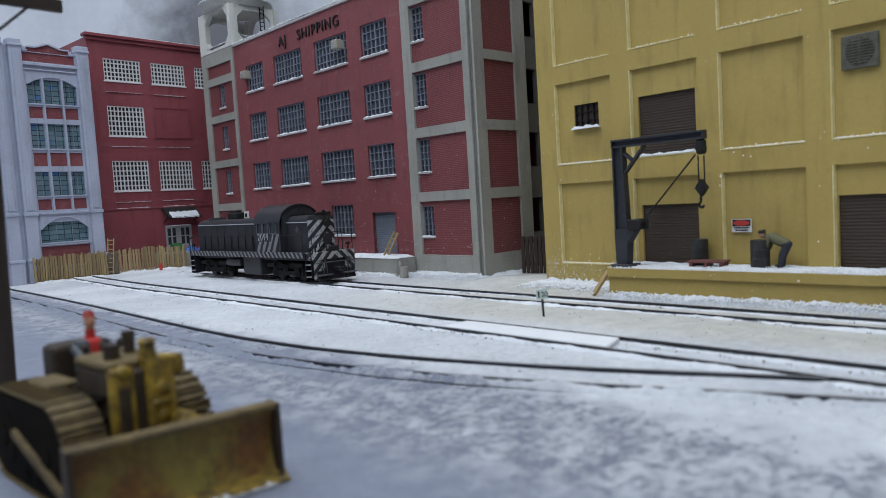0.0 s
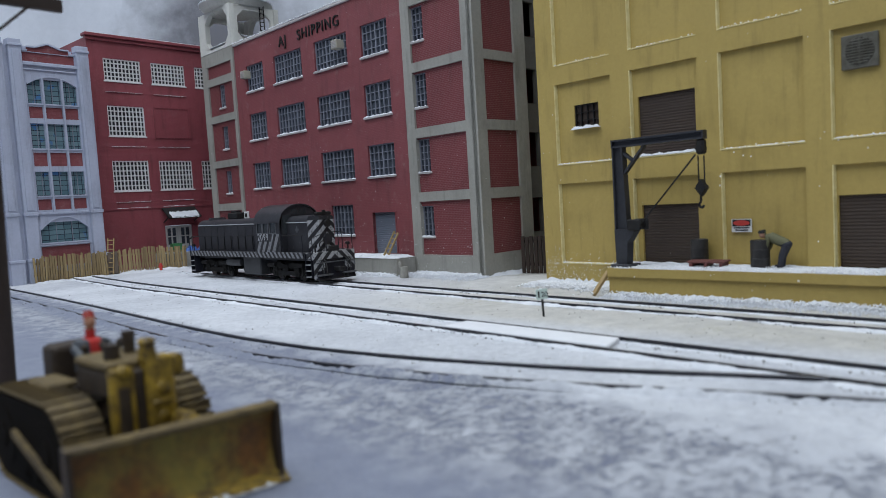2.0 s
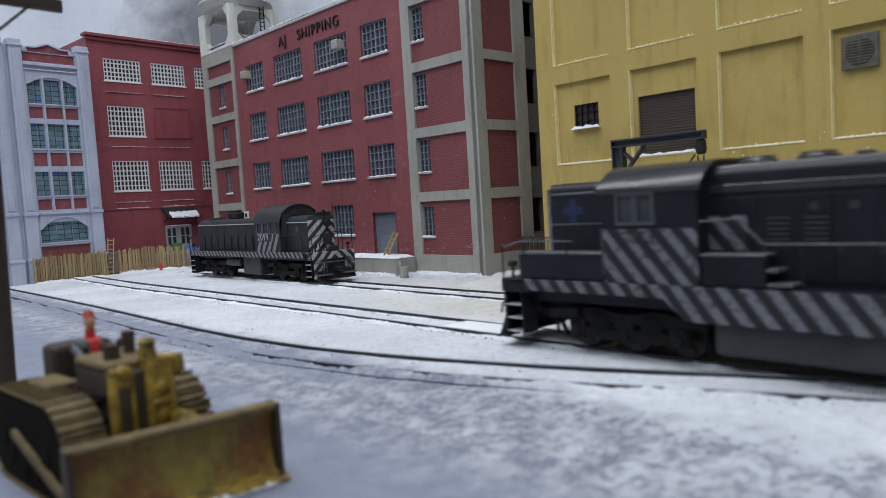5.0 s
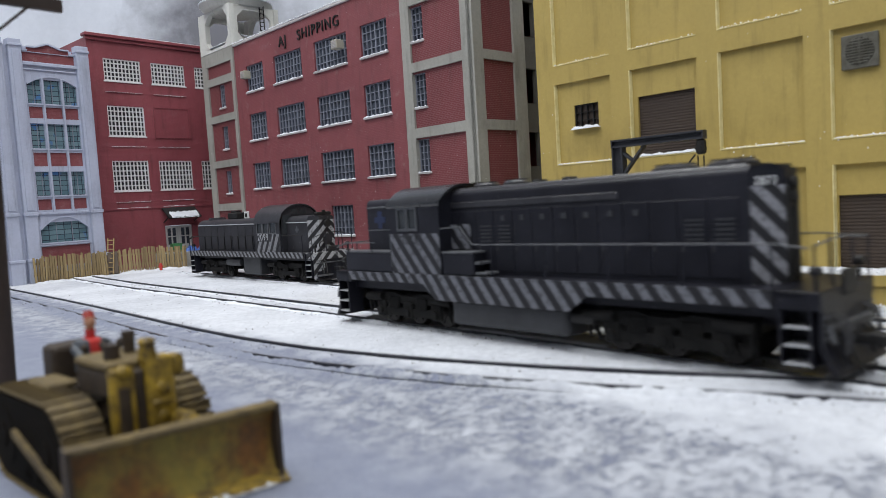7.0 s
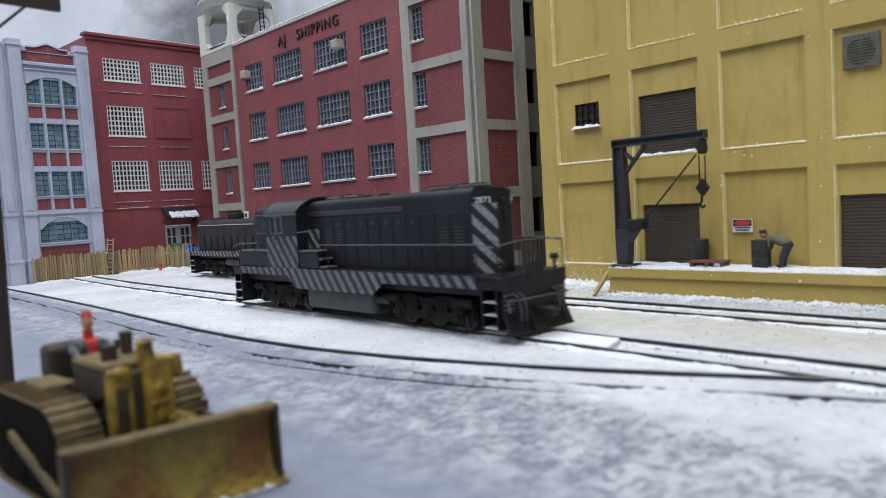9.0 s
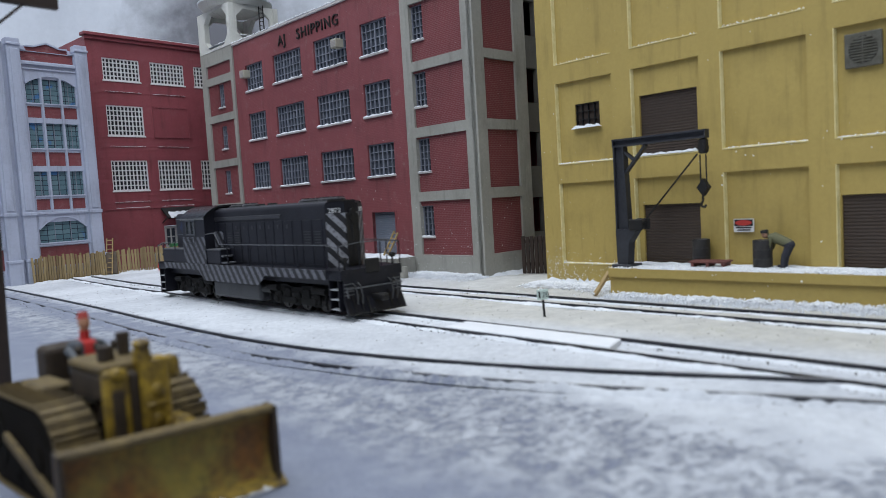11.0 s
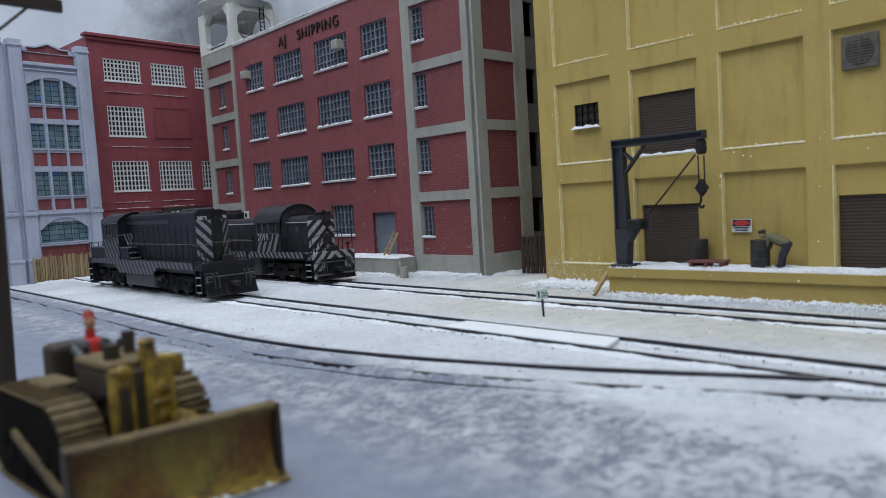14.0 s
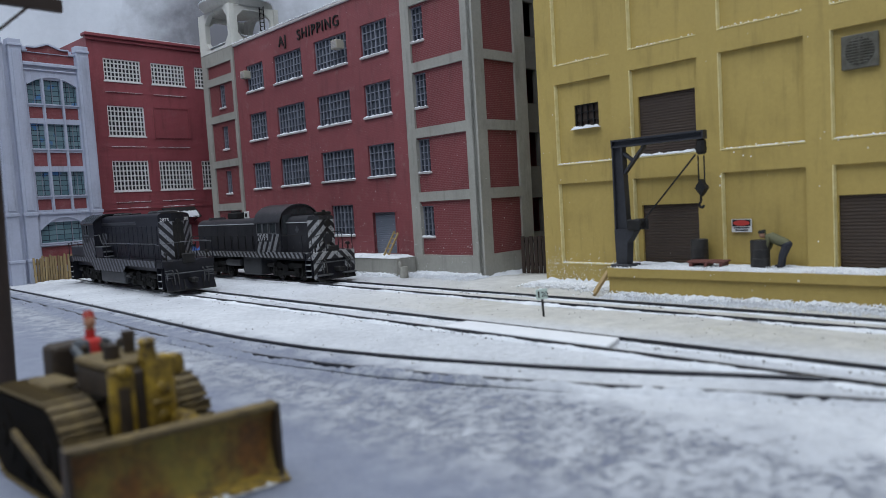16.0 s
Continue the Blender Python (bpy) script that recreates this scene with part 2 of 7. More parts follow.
def prism(bm, outline, axis, a, b):
    """A flat outline drawn out along an axis from a to b. Outline pairs: (y, z) for X, (x, z) for Y, (x, y) for Z."""
    put = {"X": lambda p, c: (c, p[0], p[1]), "Y": lambda p, c: (p[0], c, p[1]), "Z": lambda p, c: (p[0], p[1], c)}[axis]
    lo, hi = [bm.verts.new(put(p, a)) for p in outline], [bm.verts.new(put(p, b)) for p in outline]
    n = len(outline)
    for i in range(n):
        bm.faces.new((lo[i], lo[(i + 1) % n], hi[(i + 1) % n], hi[i]))
    bm.faces.new(lo[::-1]), bm.faces.new(hi)


def ball(bm, c, rx, ry=None, rz=None, seg=10):
    ry, rz = ry or rx, rz or rx
    r = bmesh.ops.create_uvsphere(bm, u_segments=seg, v_segments=max(5, seg // 2 + 1), radius=1)
    bmesh.ops.transform(bm, matrix=Matrix.Translation(c) @ Matrix.Diagonal((rx, ry, rz, 1)), verts=r["verts"])


def pierced(bm, x0, x1, z0, z1, holes, y0, y1):
    """A wall from y0 to y1 with rectangular holes (x0, x1, z0, z1) right through it."""
    xs = sorted({x0, x1, *(min(max(v, x0), x1) for h in holes for v in h[:2])})
    zs = sorted({z0, z1, *(min(max(v, z0), z1) for h in holes for v in h[2:])})
    nx, nz = len(xs) - 1, len(zs) - 1

    def solid(i, k):
        if not (0 <= i < nx and 0 <= k < nz):
            return False
        cx, cz = (xs[i] + xs[i + 1]) / 2, (zs[k] + zs[k + 1]) / 2
        return not any(h[0] < cx < h[1] and h[2] < cz < h[3] for h in holes)

    grid = {}

    def vert(i, k, y):
        key = (i, k, y)
        if key not in grid:
            grid[key] = bm.verts.new((xs[i], y, zs[k]))
        return grid[key]

    for i in range(nx):
        for k in range(nz):
            if not solid(i, k):
                continue
            bm.faces.new([vert(*p, y0) for p in ((i, k), (i + 1, k), (i + 1, k + 1), (i, k + 1))])
            bm.faces.new([vert(*p, y1) for p in ((i, k), (i, k + 1), (i + 1, k + 1), (i + 1, k))])
            for di, dk, p, q in ((-1, 0, (i, k), (i, k + 1)), (1, 0, (i + 1, k + 1), (i + 1, k)), (0, -1, (i + 1, k), (i, k)), (0, 1, (i, k + 1), (i + 1, k + 1))):
                if not solid(i + di, k + dk):
                    bm.faces.new([vert(*p, y0), vert(*q, y0), vert(*q, y1), vert(*p, y1)])


def data_of(name, bm, material, smooth=False):
    bmesh.ops.recalc_face_normals(bm, faces=bm.faces)
    for v in bm.verts:
        v.co *= MM
    me = bpy.data.meshes.new(name)
    bm.to_mesh(me)
    bm.free()
    me.materials.append(material)
    if smooth:
        me.shade_smooth()
        me.set_sharp_from_angle(angle=radians(40))
    return me


def part(name, bm, material, parent=None, label="", smooth=False, at=None):
    """One mesh under a thing or under a part; at: its place in its parent's space, in millimetres."""
    ob = new(name, bm if isinstance(bm, bpy.types.Mesh) else data_of(name, bm, material, smooth))
    ob.parent = parent
    if at is not None:
        ob.matrix_basis = at if isinstance(at, Matrix) else Matrix.Translation(Vector(at) * MM)
    return tagged(ob, label)


def mm_pose(x, y, z, rx=0, ry=0, rz=0):
    return pose(x * MM, y * MM, z * MM, rx, ry, rz)


def thing(name, m, label, category, group="", kind=""):
    ob = new(name)
    ob.empty_display_size = 0.01
    ob.matrix_basis = m
    return tagged(ob, label, category, group, kind)


def solo(name, bm, material, label, category, m=None, group="", kind="", smooth=False):
    ob = new(name, data_of(name, bm, material, smooth))
    if m is not None:
        ob.matrix_basis = m
    return tagged(ob, label, category, group, kind)


def lettering(text, height, depth=0.15, spacing=1.0):
    """A mesh of built-in letters in millimetres, standing in the XZ plane and facing -Y, from the left foot."""
    cu = bpy.data.curves.new("letters", "FONT")
    cu.body, cu.size, cu.extrude, cu.space_character = text, height * MM / 0.7, depth * MM, spacing
    ob = new("letters", cu)
    ob.matrix_basis = pose(0, 0, 0, 90)
    bpy.context.view_layer.update()
    me = bpy.data.meshes.new_from_object(ob.evaluated_get(bpy.context.evaluated_depsgraph_get()))
    me.transform(ob.matrix_basis)
    bpy.data.objects.remove(ob)
    return me


def crust(bm, x0, x1, y0, y1, z, h, seed, cell=1.5):
    """A ragged strip of lying snow with a bumpy top."""
    nx, ny = max(2, int((x1 - x0) / cell)), max(2, int((y1 - y0) / cell))
    top = {}
    for i in range(nx + 1):
        for j in range(ny + 1):
            x, y = x0 + (x1 - x0) * i / nx, y0 + (y1 - y0) * j / ny
            k = noise.noise(Vector((x * 0.35 + seed, y * 0.35, seed * 1.7)))
            k2 = noise.noise(Vector((x * 1.1 + seed, y * 1.1, 4.0)))
            rim = min(i, nx - i, j, ny - j) > 0
            top[i, j] = bm.verts.new((x + k2 * cell * 0.4, y + k * cell * 0.4, z + (h * max(0.15, 0.6 + 0.8 * k + 0.4 * k2) if rim else -0.05)))
    for i in range(nx):
        for j in range(ny):
            bm.faces.new((top[i, j], top[i + 1, j], top[i + 1, j + 1], top[i, j + 1]))


# ---- ground, backdrop, room ----
U, N = Vector((0.6887, -0.7251, 0)), Vector((0.7251, 0.6887, 0))  # along the yard tracks, and across them away from the camera


def yard(s, n, z=0.0):
    return U * s + N * n + Vector((0, 0, z))


def ballast(s, n):
    """The low hump of the trackbed, rising to the turnout."""
    a = min(1.25, max(0.0, (s + 330) / 230))
    return 2.4 * a * min(1, max(0.0, (n - 105) / 45)) * min(1, max(0.0, (262 - n) / 30))


def on_bed(s, n):
    z = ballast(s, n)
    p = yard(s, n) * (1 - z / 51)
    return Vector((p.x, p.y, z))


def ground_height(x, y):
    h = 0.55 * noise.noise(Vector((x * 0.02, y * 0.02, 0))) + 0.35 * noise.noise(Vector((x * 0.09, y * 0.09, 3)))
    across = x * 0.7251 + y * 0.6887
    k = min(1, max(0, (across - 160) / 40))
    return -1.1 + (0.3 + 0.7 * k) * h + ballast(x * 0.6887 - y * 0.7251, across)


def build_ground():
    xs = np.concatenate([np.arange(-1500, -460, 80), np.arange(-460, 300, 3.0), np.arange(300, 1501, 80)])
    ys = np.concatenate([np.arange(-900, 60, 60), np.arange(60, 820, 3.0), np.arange(820, 1161, 60)])
    verts = [(x * MM, y * MM, ground_height(x, y) * MM) for y in ys for x in xs]
    w = len(xs)
    faces = [(j * w + i, j * w + i + 1, (j + 1) * w + i + 1, (j + 1) * w + i) for j in range(len(ys) - 1) for i in range(w - 1)]
    me = bpy.data.meshes.new("ground")
    me.from_pydata(verts, [], faces)
    me.materials.append(M_GROUND)
    me.shade_smooth()
    tagged(new("ground", me), "snow-dusted layout ground with bare grey paving", "ground", kind="structure")


build_ground()


def build_room():
    bm = bmesh.new()
    # a coved backdrop: two straights joined by a rounded corner
    line = [(-1400, 600), (-900, 900), (-560, 1010)] + [(-560 + 400 * math.sin(a), 1010 + 60 * (1 - math.cos(a))) for a in (0.4, 0.9, 1.4)] + [(200, 1060), (1400, 1060)]
    low, high = [bm.verts.new((x, y, -1)) for x, y in line], [bm.verts.new((x, y, 700)) for x, y in line]
    back = [bm.verts.new((x, y + 6, 700)) for x, y in line]
    for i in range(len(line) - 1):
        bm.faces.new((low[i], low[i + 1], high[i + 1], high[i]))
        bm.faces.new((high[i], high[i + 1], back[i + 1], back[i]))
    solo("backdrop", bm, M_SKY, "painted cloudy grey sky board behind the layout", "backdrop", kind="structure", smooth=True)
    for name, b in (("wall_north", (-1560, 1560, 1180, 1240, -1000, 1000)), ("wall_south", (-1560, 1560, -1560, -1500, -1000, 1000)), ("wall_west", (-1620, -1560, -1560, 1240, -1000, 1000)), ("wall_east", (1560, 1620, -1560, 1240, -1000, 1000)), ("floor", (-1560, 1560, -1500, 1180, -1060, -1000)), ("ceiling", (-1560, 1560, -1500, 1180, 1000, 1060))):
        bm = bmesh.new()
        box(bm, *b)
        solo(name, bm, M_WALL, "plain pale room " + name.split("_")[0], name.split("_")[0], kind="structure")


build_room()

# ---- tracks ----


def bend(s, start, radius):
    return max(0.0, start - s) ** 2 / (2 * radius)


def mid_line(s):
    return on_bed(s, 200.4 + bend(s, -500, 2600))


def rear_line(s):
    return yard(s, 270.0 + bend(s, -250, 6500))


FRONT_S = np.array([-760, -640, -540, -440, -330, -285, -240, -207, -183, -160, -140, -120, -94, -78, -51, -20, 30, 400.0])
FRONT_N = np.array([132.5, 132.5, 132.5, 131.5, 128.5, 128, 130, 134.3, 139.5, 145.5, 152, 158.7, 169, 175.8, 187, 196, 200.4, 200.4])


def front_line(s):
    """The near track: it swings out of the yard's heading and joins the middle track by a turnout."""
    return on_bed(s, float(np.mean(np.interp(np.linspace(s - 22, s + 22, 9), FRONT_S, FRONT_N))))


def rail_mesh(bm, line, s0, s1, offset, step=8, profile=None):
    """One rail with foot, web and head, swept along a line of the yard."""
    profile = profile or [(-1.1, -2.0), (1.1, -2.0), (1.1, -1.6), (0.3, -1.3), (0.3, -0.5), (0.55, -0.25), (0.55, 0.45), (-0.55, 0.45), (-0.55, -0.25), (-0.3, -0.5), (-0.3, -1.3), (-1.1, -1.6)]
    n = int(abs(s1 - s0) / step)
    last = None
    for i in range(n + 1):
        s = s0 + (s1 - s0) * i / n
        p, d = line(s), (line(s + 6) - line(s - 6)).normalized()
        side = Vector((-d.y, d.x, 0))
        ring = [bm.verts.new(p + side * (offset + a) + Vector((0, 0, b))) for a, b in profile]
        if last:
            for k in range(len(ring)):
                bm.faces.new((last[k], last[(k + 1) % len(ring)], ring[(k + 1) % len(ring)], ring[k]))
        last = ring


def ridge_mesh(bm, line, s0, s1, offset, height, seed, width=2.2):
    """Snow drifted against one side of a rail, ragged along the top."""
    n = int((s1 - s0) / 1.6)
    last = None
    for i in range(n + 1):
        s = s0 + (s1 - s0) * i / n
        p, d = line(s), (line(s + 6) - line(s - 6)).normalized()
        side = Vector((-d.y, d.x, 0))
        k = noise.noise(Vector((s * 0.06, seed, 0))) + 0.6 * noise.noise(Vector((s * 0.45, seed, 5))) + 0.4 * noise.noise(Vector((s * 1.1, seed, 9)))
        top = -0.85 + max(0.05, height * (0.75 + 0.9 * k))
        ring = [bm.verts.new(p + side * (offset + a) + Vector((0, 0, z))) for a, z in ((0.5, -1.2), (0.15, top), (-width * 0.4, -0.85 + (top + 0.85) * 0.75), (-width * (1 + 0.3 * k), -1.2))]
        if last:
            for j in range(3):
                bm.faces.new((last[j], last[j + 1], ring[j + 1], ring[j]))
        last = ring


def track(line, s0, s1, label, far_end=None):
    t = thing("track", Matrix(), label, "railway track", "yard tracks", "structure")
    for off in (8.25, -8.25):
        bm = bmesh.new()
        rail_mesh(bm, line, s0, far_end if far_end is not None and off > 0 else s1, off)
        part("rail", bm, M_RAIL, t)
        if far_end is not None:
            bm = bmesh.new()
            rail_mesh(bm, line, s0, far_end if off > 0 else s1, off, 8, [(-0.4, 0.44), (0.4, 0.44), (0.32, 0.54), (-0.32, 0.54)])
            part("rail_head", bm, M_RAILHEAD, t, "rail head worn bright")
        bm = bmesh.new()
        ridge_mesh(bm, line, s0, min(s1, 60), off - 0.6, (0.25 if off > 0 else 1.45) if far_end else (0.25 if off > 0 else 0.8), off + s0 * 0.01)
        part("drifted_snow", bm, M_GROUND if far_end else M_SNOW, t, "snow drifted against the rail", True)
    return t


MID = track(mid_line, -690, 420, "dark rails of the middle yard track sunk in snow")
REAR = track(rear_line, -600, 420, "dark rails of the factory siding sunk in snow")
FRONT = track(front_line, -700, 20, "dark rails of the near track in grey paving", -60)
# ---- buildings ----


def window_mesh(name, w, h, cols, rows, bar_w, frame_w, material, heavy=0, depth=1.2):
    """A steel sash: outer frame and a grid of bars, from its lower left corner; y inward."""
    bm = bmesh.new()
    xs, zs = [], []
    for i in range(cols + 1):
        t = frame_w * 2 if i in (0, cols) else bar_w * (2.0 if heavy and i % heavy == 0 else 1.0)
        xs.append((w * i / cols - t / 2, w * i / cols + t / 2))
    for k in range(rows + 1):
        t = frame_w * 2 if k in (0, rows) else bar_w
        zs.append((h * k / rows - t / 2, h * k / rows + t / 2))
    pierced(bm, 0, w, 0, h, [(xs[i][1], xs[i + 1][0], zs[k][1], zs[k + 1][0]) for i in range(cols) for k in range(rows)], 0, depth)
    return data_of(name, bm, material)


def pane_mesh(w, h, y, material=None):
    bm = bmesh.new()
    box(bm, 0.1, w - 0.1, y, y + 0.5, 0.1, h - 0.1)
    return data_of("pane", bm, material or M_GLASSDARK)


def sill_mesh(w, material=None, out=1.6):
    bm = bmesh.new()
    soft_box(bm, -0.9, w + 0.9, -out, 1.0, -1.35, -0.05, 0.2)
    return data_of("window_sill", bm, material or M_SILL)


def snow_mesh(w, seed, h=1.1, out=1.6):
    bm = bmesh.new()
    crust(bm, -0.8, w + 0.8, -out - 0.1, 0.9, -0.05, h, seed, 0.8)
    return data_of("sill_snow", bm, M_SNOW, True)


def add_window(parent, x, z, y, meshes):
    frame_me, pane_me, sill_me, snow_me = meshes
    w = part("window", frame_me, None, parent, at=(x, y, z))
    part("pane", pane_me, None, w)
    if sill_me:
        part("window_sill", sill_me, None, w, at=(0, -y, 0))
    if snow_me:
        part("snow", snow_me, None, w, "snow lying on the sill", at=(0, -y, 0))
    return w


def roller_door(w, h, slats, material):
    bm = bmesh.new()
    outline = [(1.2, 0.0)]
    for i in range(slats):
        z0, z1 = h * i / slats, h * (i + 1) / slats
        outline += [(0.32, z0 + 0.02), (0.08, z0 + 0.2), (0.0, (z0 + z1) / 2), (0.08, z1 - 0.2), (0.32, z1 - 0.02)]
    prism(bm, [(y, z) for y, z in outline] + [(1.2, h)], "X", 0, w)
    return data_of("roller_door", bm, material)


def shipping_building():
    b = thing("factory_building", mm_pose(26.85, 463.58, 0, 0, 0, -46.47), "dark red brick factory with grey concrete frame and snowy sills", "building")
    rows = ((159.5, 183.3), (115.0, 139.2), (70.6, 94.2))
    cols = ((-288.5, -258.3), (-240.0, -196.0), (-177.0, -132.8), (-115.0, -84.0))
    holes = [(x0, x1, z0, z1) for x0, x1 in cols for z0, z1 in rows]
    low = (-167.5, -138.3, 26.8, 50.7)
    gate = (-114.0, -87.5, 12.5, 43.6)
    bm = bmesh.new()
    pierced(bm, -308.5, -67, -3, 204.8, holes + [low, gate], 0, 5)
    part("wall", bm, M_RED, b)
    sets = {}
    for n, (x0, x1) in enumerate(cols):
        w = round(x1 - x0)
        for k, (z0, z1) in enumerate(rows):
            h = z1 - z0
            if (w, k) not in sets:
                sets[w, k] = (window_mesh("window", x1 - x0, h, 9 if w > 35 else 6, 4, 0.55, 0.8, M_FRAME, 3), pane_mesh(x1 - x0, h, 1.3), sill_mesh(x1 - x0), None)
            f, p, s, _ = sets[w, k]
            add_window(b, x0, z0, 1.6, (f, p, s, snow_mesh(x1 - x0, n * 3.1 + k * 7.7, 1.3 if k < 2 else 0.9)))
    x0, x1, z0, z1 = low
    add_window(b, x0, z0, 1.6, (window_mesh("window", x1 - x0, z1 - z0, 6, 4, 0.42, 0.7, M_FRAME, 3), pane_mesh(x1 - x0, z1 - z0, 1.3), sill_mesh(x1 - x0), snow_mesh(x1 - x0, 2.2)))
    x0, x1, z0, z1 = gate
    part("roller_door", roller_door(x1 - x0, z1 - z0, 20, M_BLUEDOOR), None, b, "slate-blue roller shutter", at=(x0, 2.2, z0))
    bm = bmesh.new()
    box(bm, x0 - 1.2, x0, -0.5, 1.5, z0, z1 + 1.2), box(bm, x1, x1 + 1.2, -0.5, 1.5, z0, z1 + 1.2), box(bm, x0, x1, -0.5, 1.5, z1, z1 + 1.2)
    part("door_frame", bm, M_RED, b)
    # parapet cap and its snow
    bm = bmesh.new()
    soft_box(bm, -309, -67, -1.4, 6, 204.8, 207.2, 0.4)
    part("coping", bm, M_SILL, b)
    bm = bmesh.new()
    crust(bm, -309, -67, -1.4, 5, 207.1, 0.9, 9.0, 1.6)
    part("snow", bm, M_SNOW, b, "snow along the parapet", True)
    # concrete-framed end bays with brick panels
    levels = ((145.6, 193.0), (100.8, 139.2), (56.4, 94.0), (12.6, 49.8))
    for left, right, post_l, post_r, win in ((-373.0, -308.5, 10.5, 5.0, (-343, -332)), (-67.0, 0.0, 8.8, 9.0, (-57.8, -46.0))):
        top = 207.0 if left < -300 else 232.0
        bm = bmesh.new()
        panels = []
        for z0, z1 in levels:
            panels.append((left + post_l, right - post_r, z0, z1))
        if left < -300:
            panels = [(left + post_l, right - post_r, 194.2 - 12, 194.2), (left + post_l, right - post_r, 145.5, 175.0), (left + post_l, right - post_r, 101.5, 138.6), (left + post_l, right - post_r, 59.0, 94.6), (left + post_l, right - post_r, 13.0, 52.0)]
        else:
            panels.append((left + post_l, right - post_r, 190.5 + 0, 226.0))
            panels[0] = (left + post_l, right - post_r, 145.6, 184.4)
        pierced(bm, left, right, -3, top, panels, -1.6, 5)
        part("concrete_frame", bm, M_CONCRETE, b)
        for i, (x0, x1, z0, z1) in enumerate(panels):
            hole = []
            if z1 - z0 > 20:
                if left < -300:
                    hole = [(win[0], win[1], (z0 + z1) / 2 - 8, (z0 + z1) / 2 + 14)]
                else:
                    hole = [(x0 - 1, win[1], {0: 160.0, 1: 115.0, 2: 70.3, 3: 25.4}.get(i, 300), {0: 183.2, 1: 138.0, 2: 93.0, 3: 46.6}.get(i, 301))]
                    hole = hole if i < 4 else []
            bm = bmesh.new()
            pierced(bm, x0, x1, z0, z1, hole, 0.0, 4)
            part("brick_panel", bm, M_REDPANEL, b)
            for h in hole:
                hx = max(h[0], x0 + 0.05)
                w, hh = h[1] - hx, h[3] - h[2]
                add_window(b, hx, h[2], 1.4, (window_mesh("window", w, hh, 3, 5, 0.4, 0.6, M_FRAME), pane_mesh(w, hh, 1.3), sill_mesh(w, out=1.3), snow_mesh(w, i * 2.3 + left, 1.0, 1.3)))
    # the end wall in the alley
    posts = ((0.0, 9.0), (39.5, 51))
    bm = bmesh.new()
    holes = []
    for (a0, a1), (b0, b1) in zip(posts[:-1], posts[1:]):
        for z0, z1 in ((145.5, 184.4), (100.6, 139.4), (56.4, 94.0), (13.2, 49.5), (190, 226)):
            holes.append((a1, b0, z0, z1))
    pierced(bm, 0, 51, -3, 232, holes, 0, 5)
    for v in bm.verts:
        v.co = Vector((1.6 - v.co.y, v.co.x - 1.6, v.co.z))
    part("end_wall", bm, M_CONCRETE, b)
    for h in holes:
        bm = bmesh.new()
        box(bm, -3.2, -0.1, h[0] - 1.6, h[1] - 1.6, h[2], h[3])
        part("brick_panel", bm, M_REDPANEL, b)
    # wall set back in the alley; its colour carries the shade there
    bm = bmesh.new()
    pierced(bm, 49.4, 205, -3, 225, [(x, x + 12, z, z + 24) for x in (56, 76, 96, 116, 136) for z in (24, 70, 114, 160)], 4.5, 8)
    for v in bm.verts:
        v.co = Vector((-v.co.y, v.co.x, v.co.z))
    part("rear_wall", bm, M_DARKWALL, b, "plain wall deep in the alley, darkened in colour for the alley's shade")
    # back, roof
    bm = bmesh.new()
    box(bm, -372.9, -3.5, 205, 208, -3, 204)
    part("back_wall", bm, M_RED, b)
    bm = bmesh.new()
    box(bm, -372.9, -369, 5.1, 205, -3, 204)
    part("side_wall", bm, M_RED, b)
    bm = bmesh.new()
    box(bm, -369, -3.6, 5.1, 204.9, 200, 202.5)
    part("roof", bm, M_IRON, b)
    # sign letters on the top of the wall
    part("sign_letters", lettering("AJ", 8.5, 0.5, 1.2), M_IRON, b, "raised dark letters", at=(-228.5, -0.5, 189.5)).data.materials.append(M_IRON)
    part("sign_letters", lettering("SHIPPING", 8.5, 0.5, 1.2), M_IRON, b, "raised dark letters", at=(-199.5, -0.5, 189.5)).data.materials.append(M_IRON)
    # two air conditioners in the top windows
    for x, z in ((-291, 172.0), (-146.5, 171.5)):
        bm = bmesh.new()
        soft_box(bm, x, x + 7.6, -5, 3, z, z + 6.8, 0.4)
        ac = part("air_conditioner", bm, M_WOODPALE, b, "small beige window air conditioner")
        bm = bmesh.new()
        for i in range(5):
            box(bm, x + 0.8, x + 6.8, -5.3, -5.0, z + 0.9 + i * 1.1, z + 1.4 + i * 1.1)
        part("grille", bm, M_SILL, ac)
    return b


M_WOODPALE = worn("beige_enamel", (0.42, 0.40, 0.33), (0.36, 0.34, 0.28), 0.5)
shipping_building()


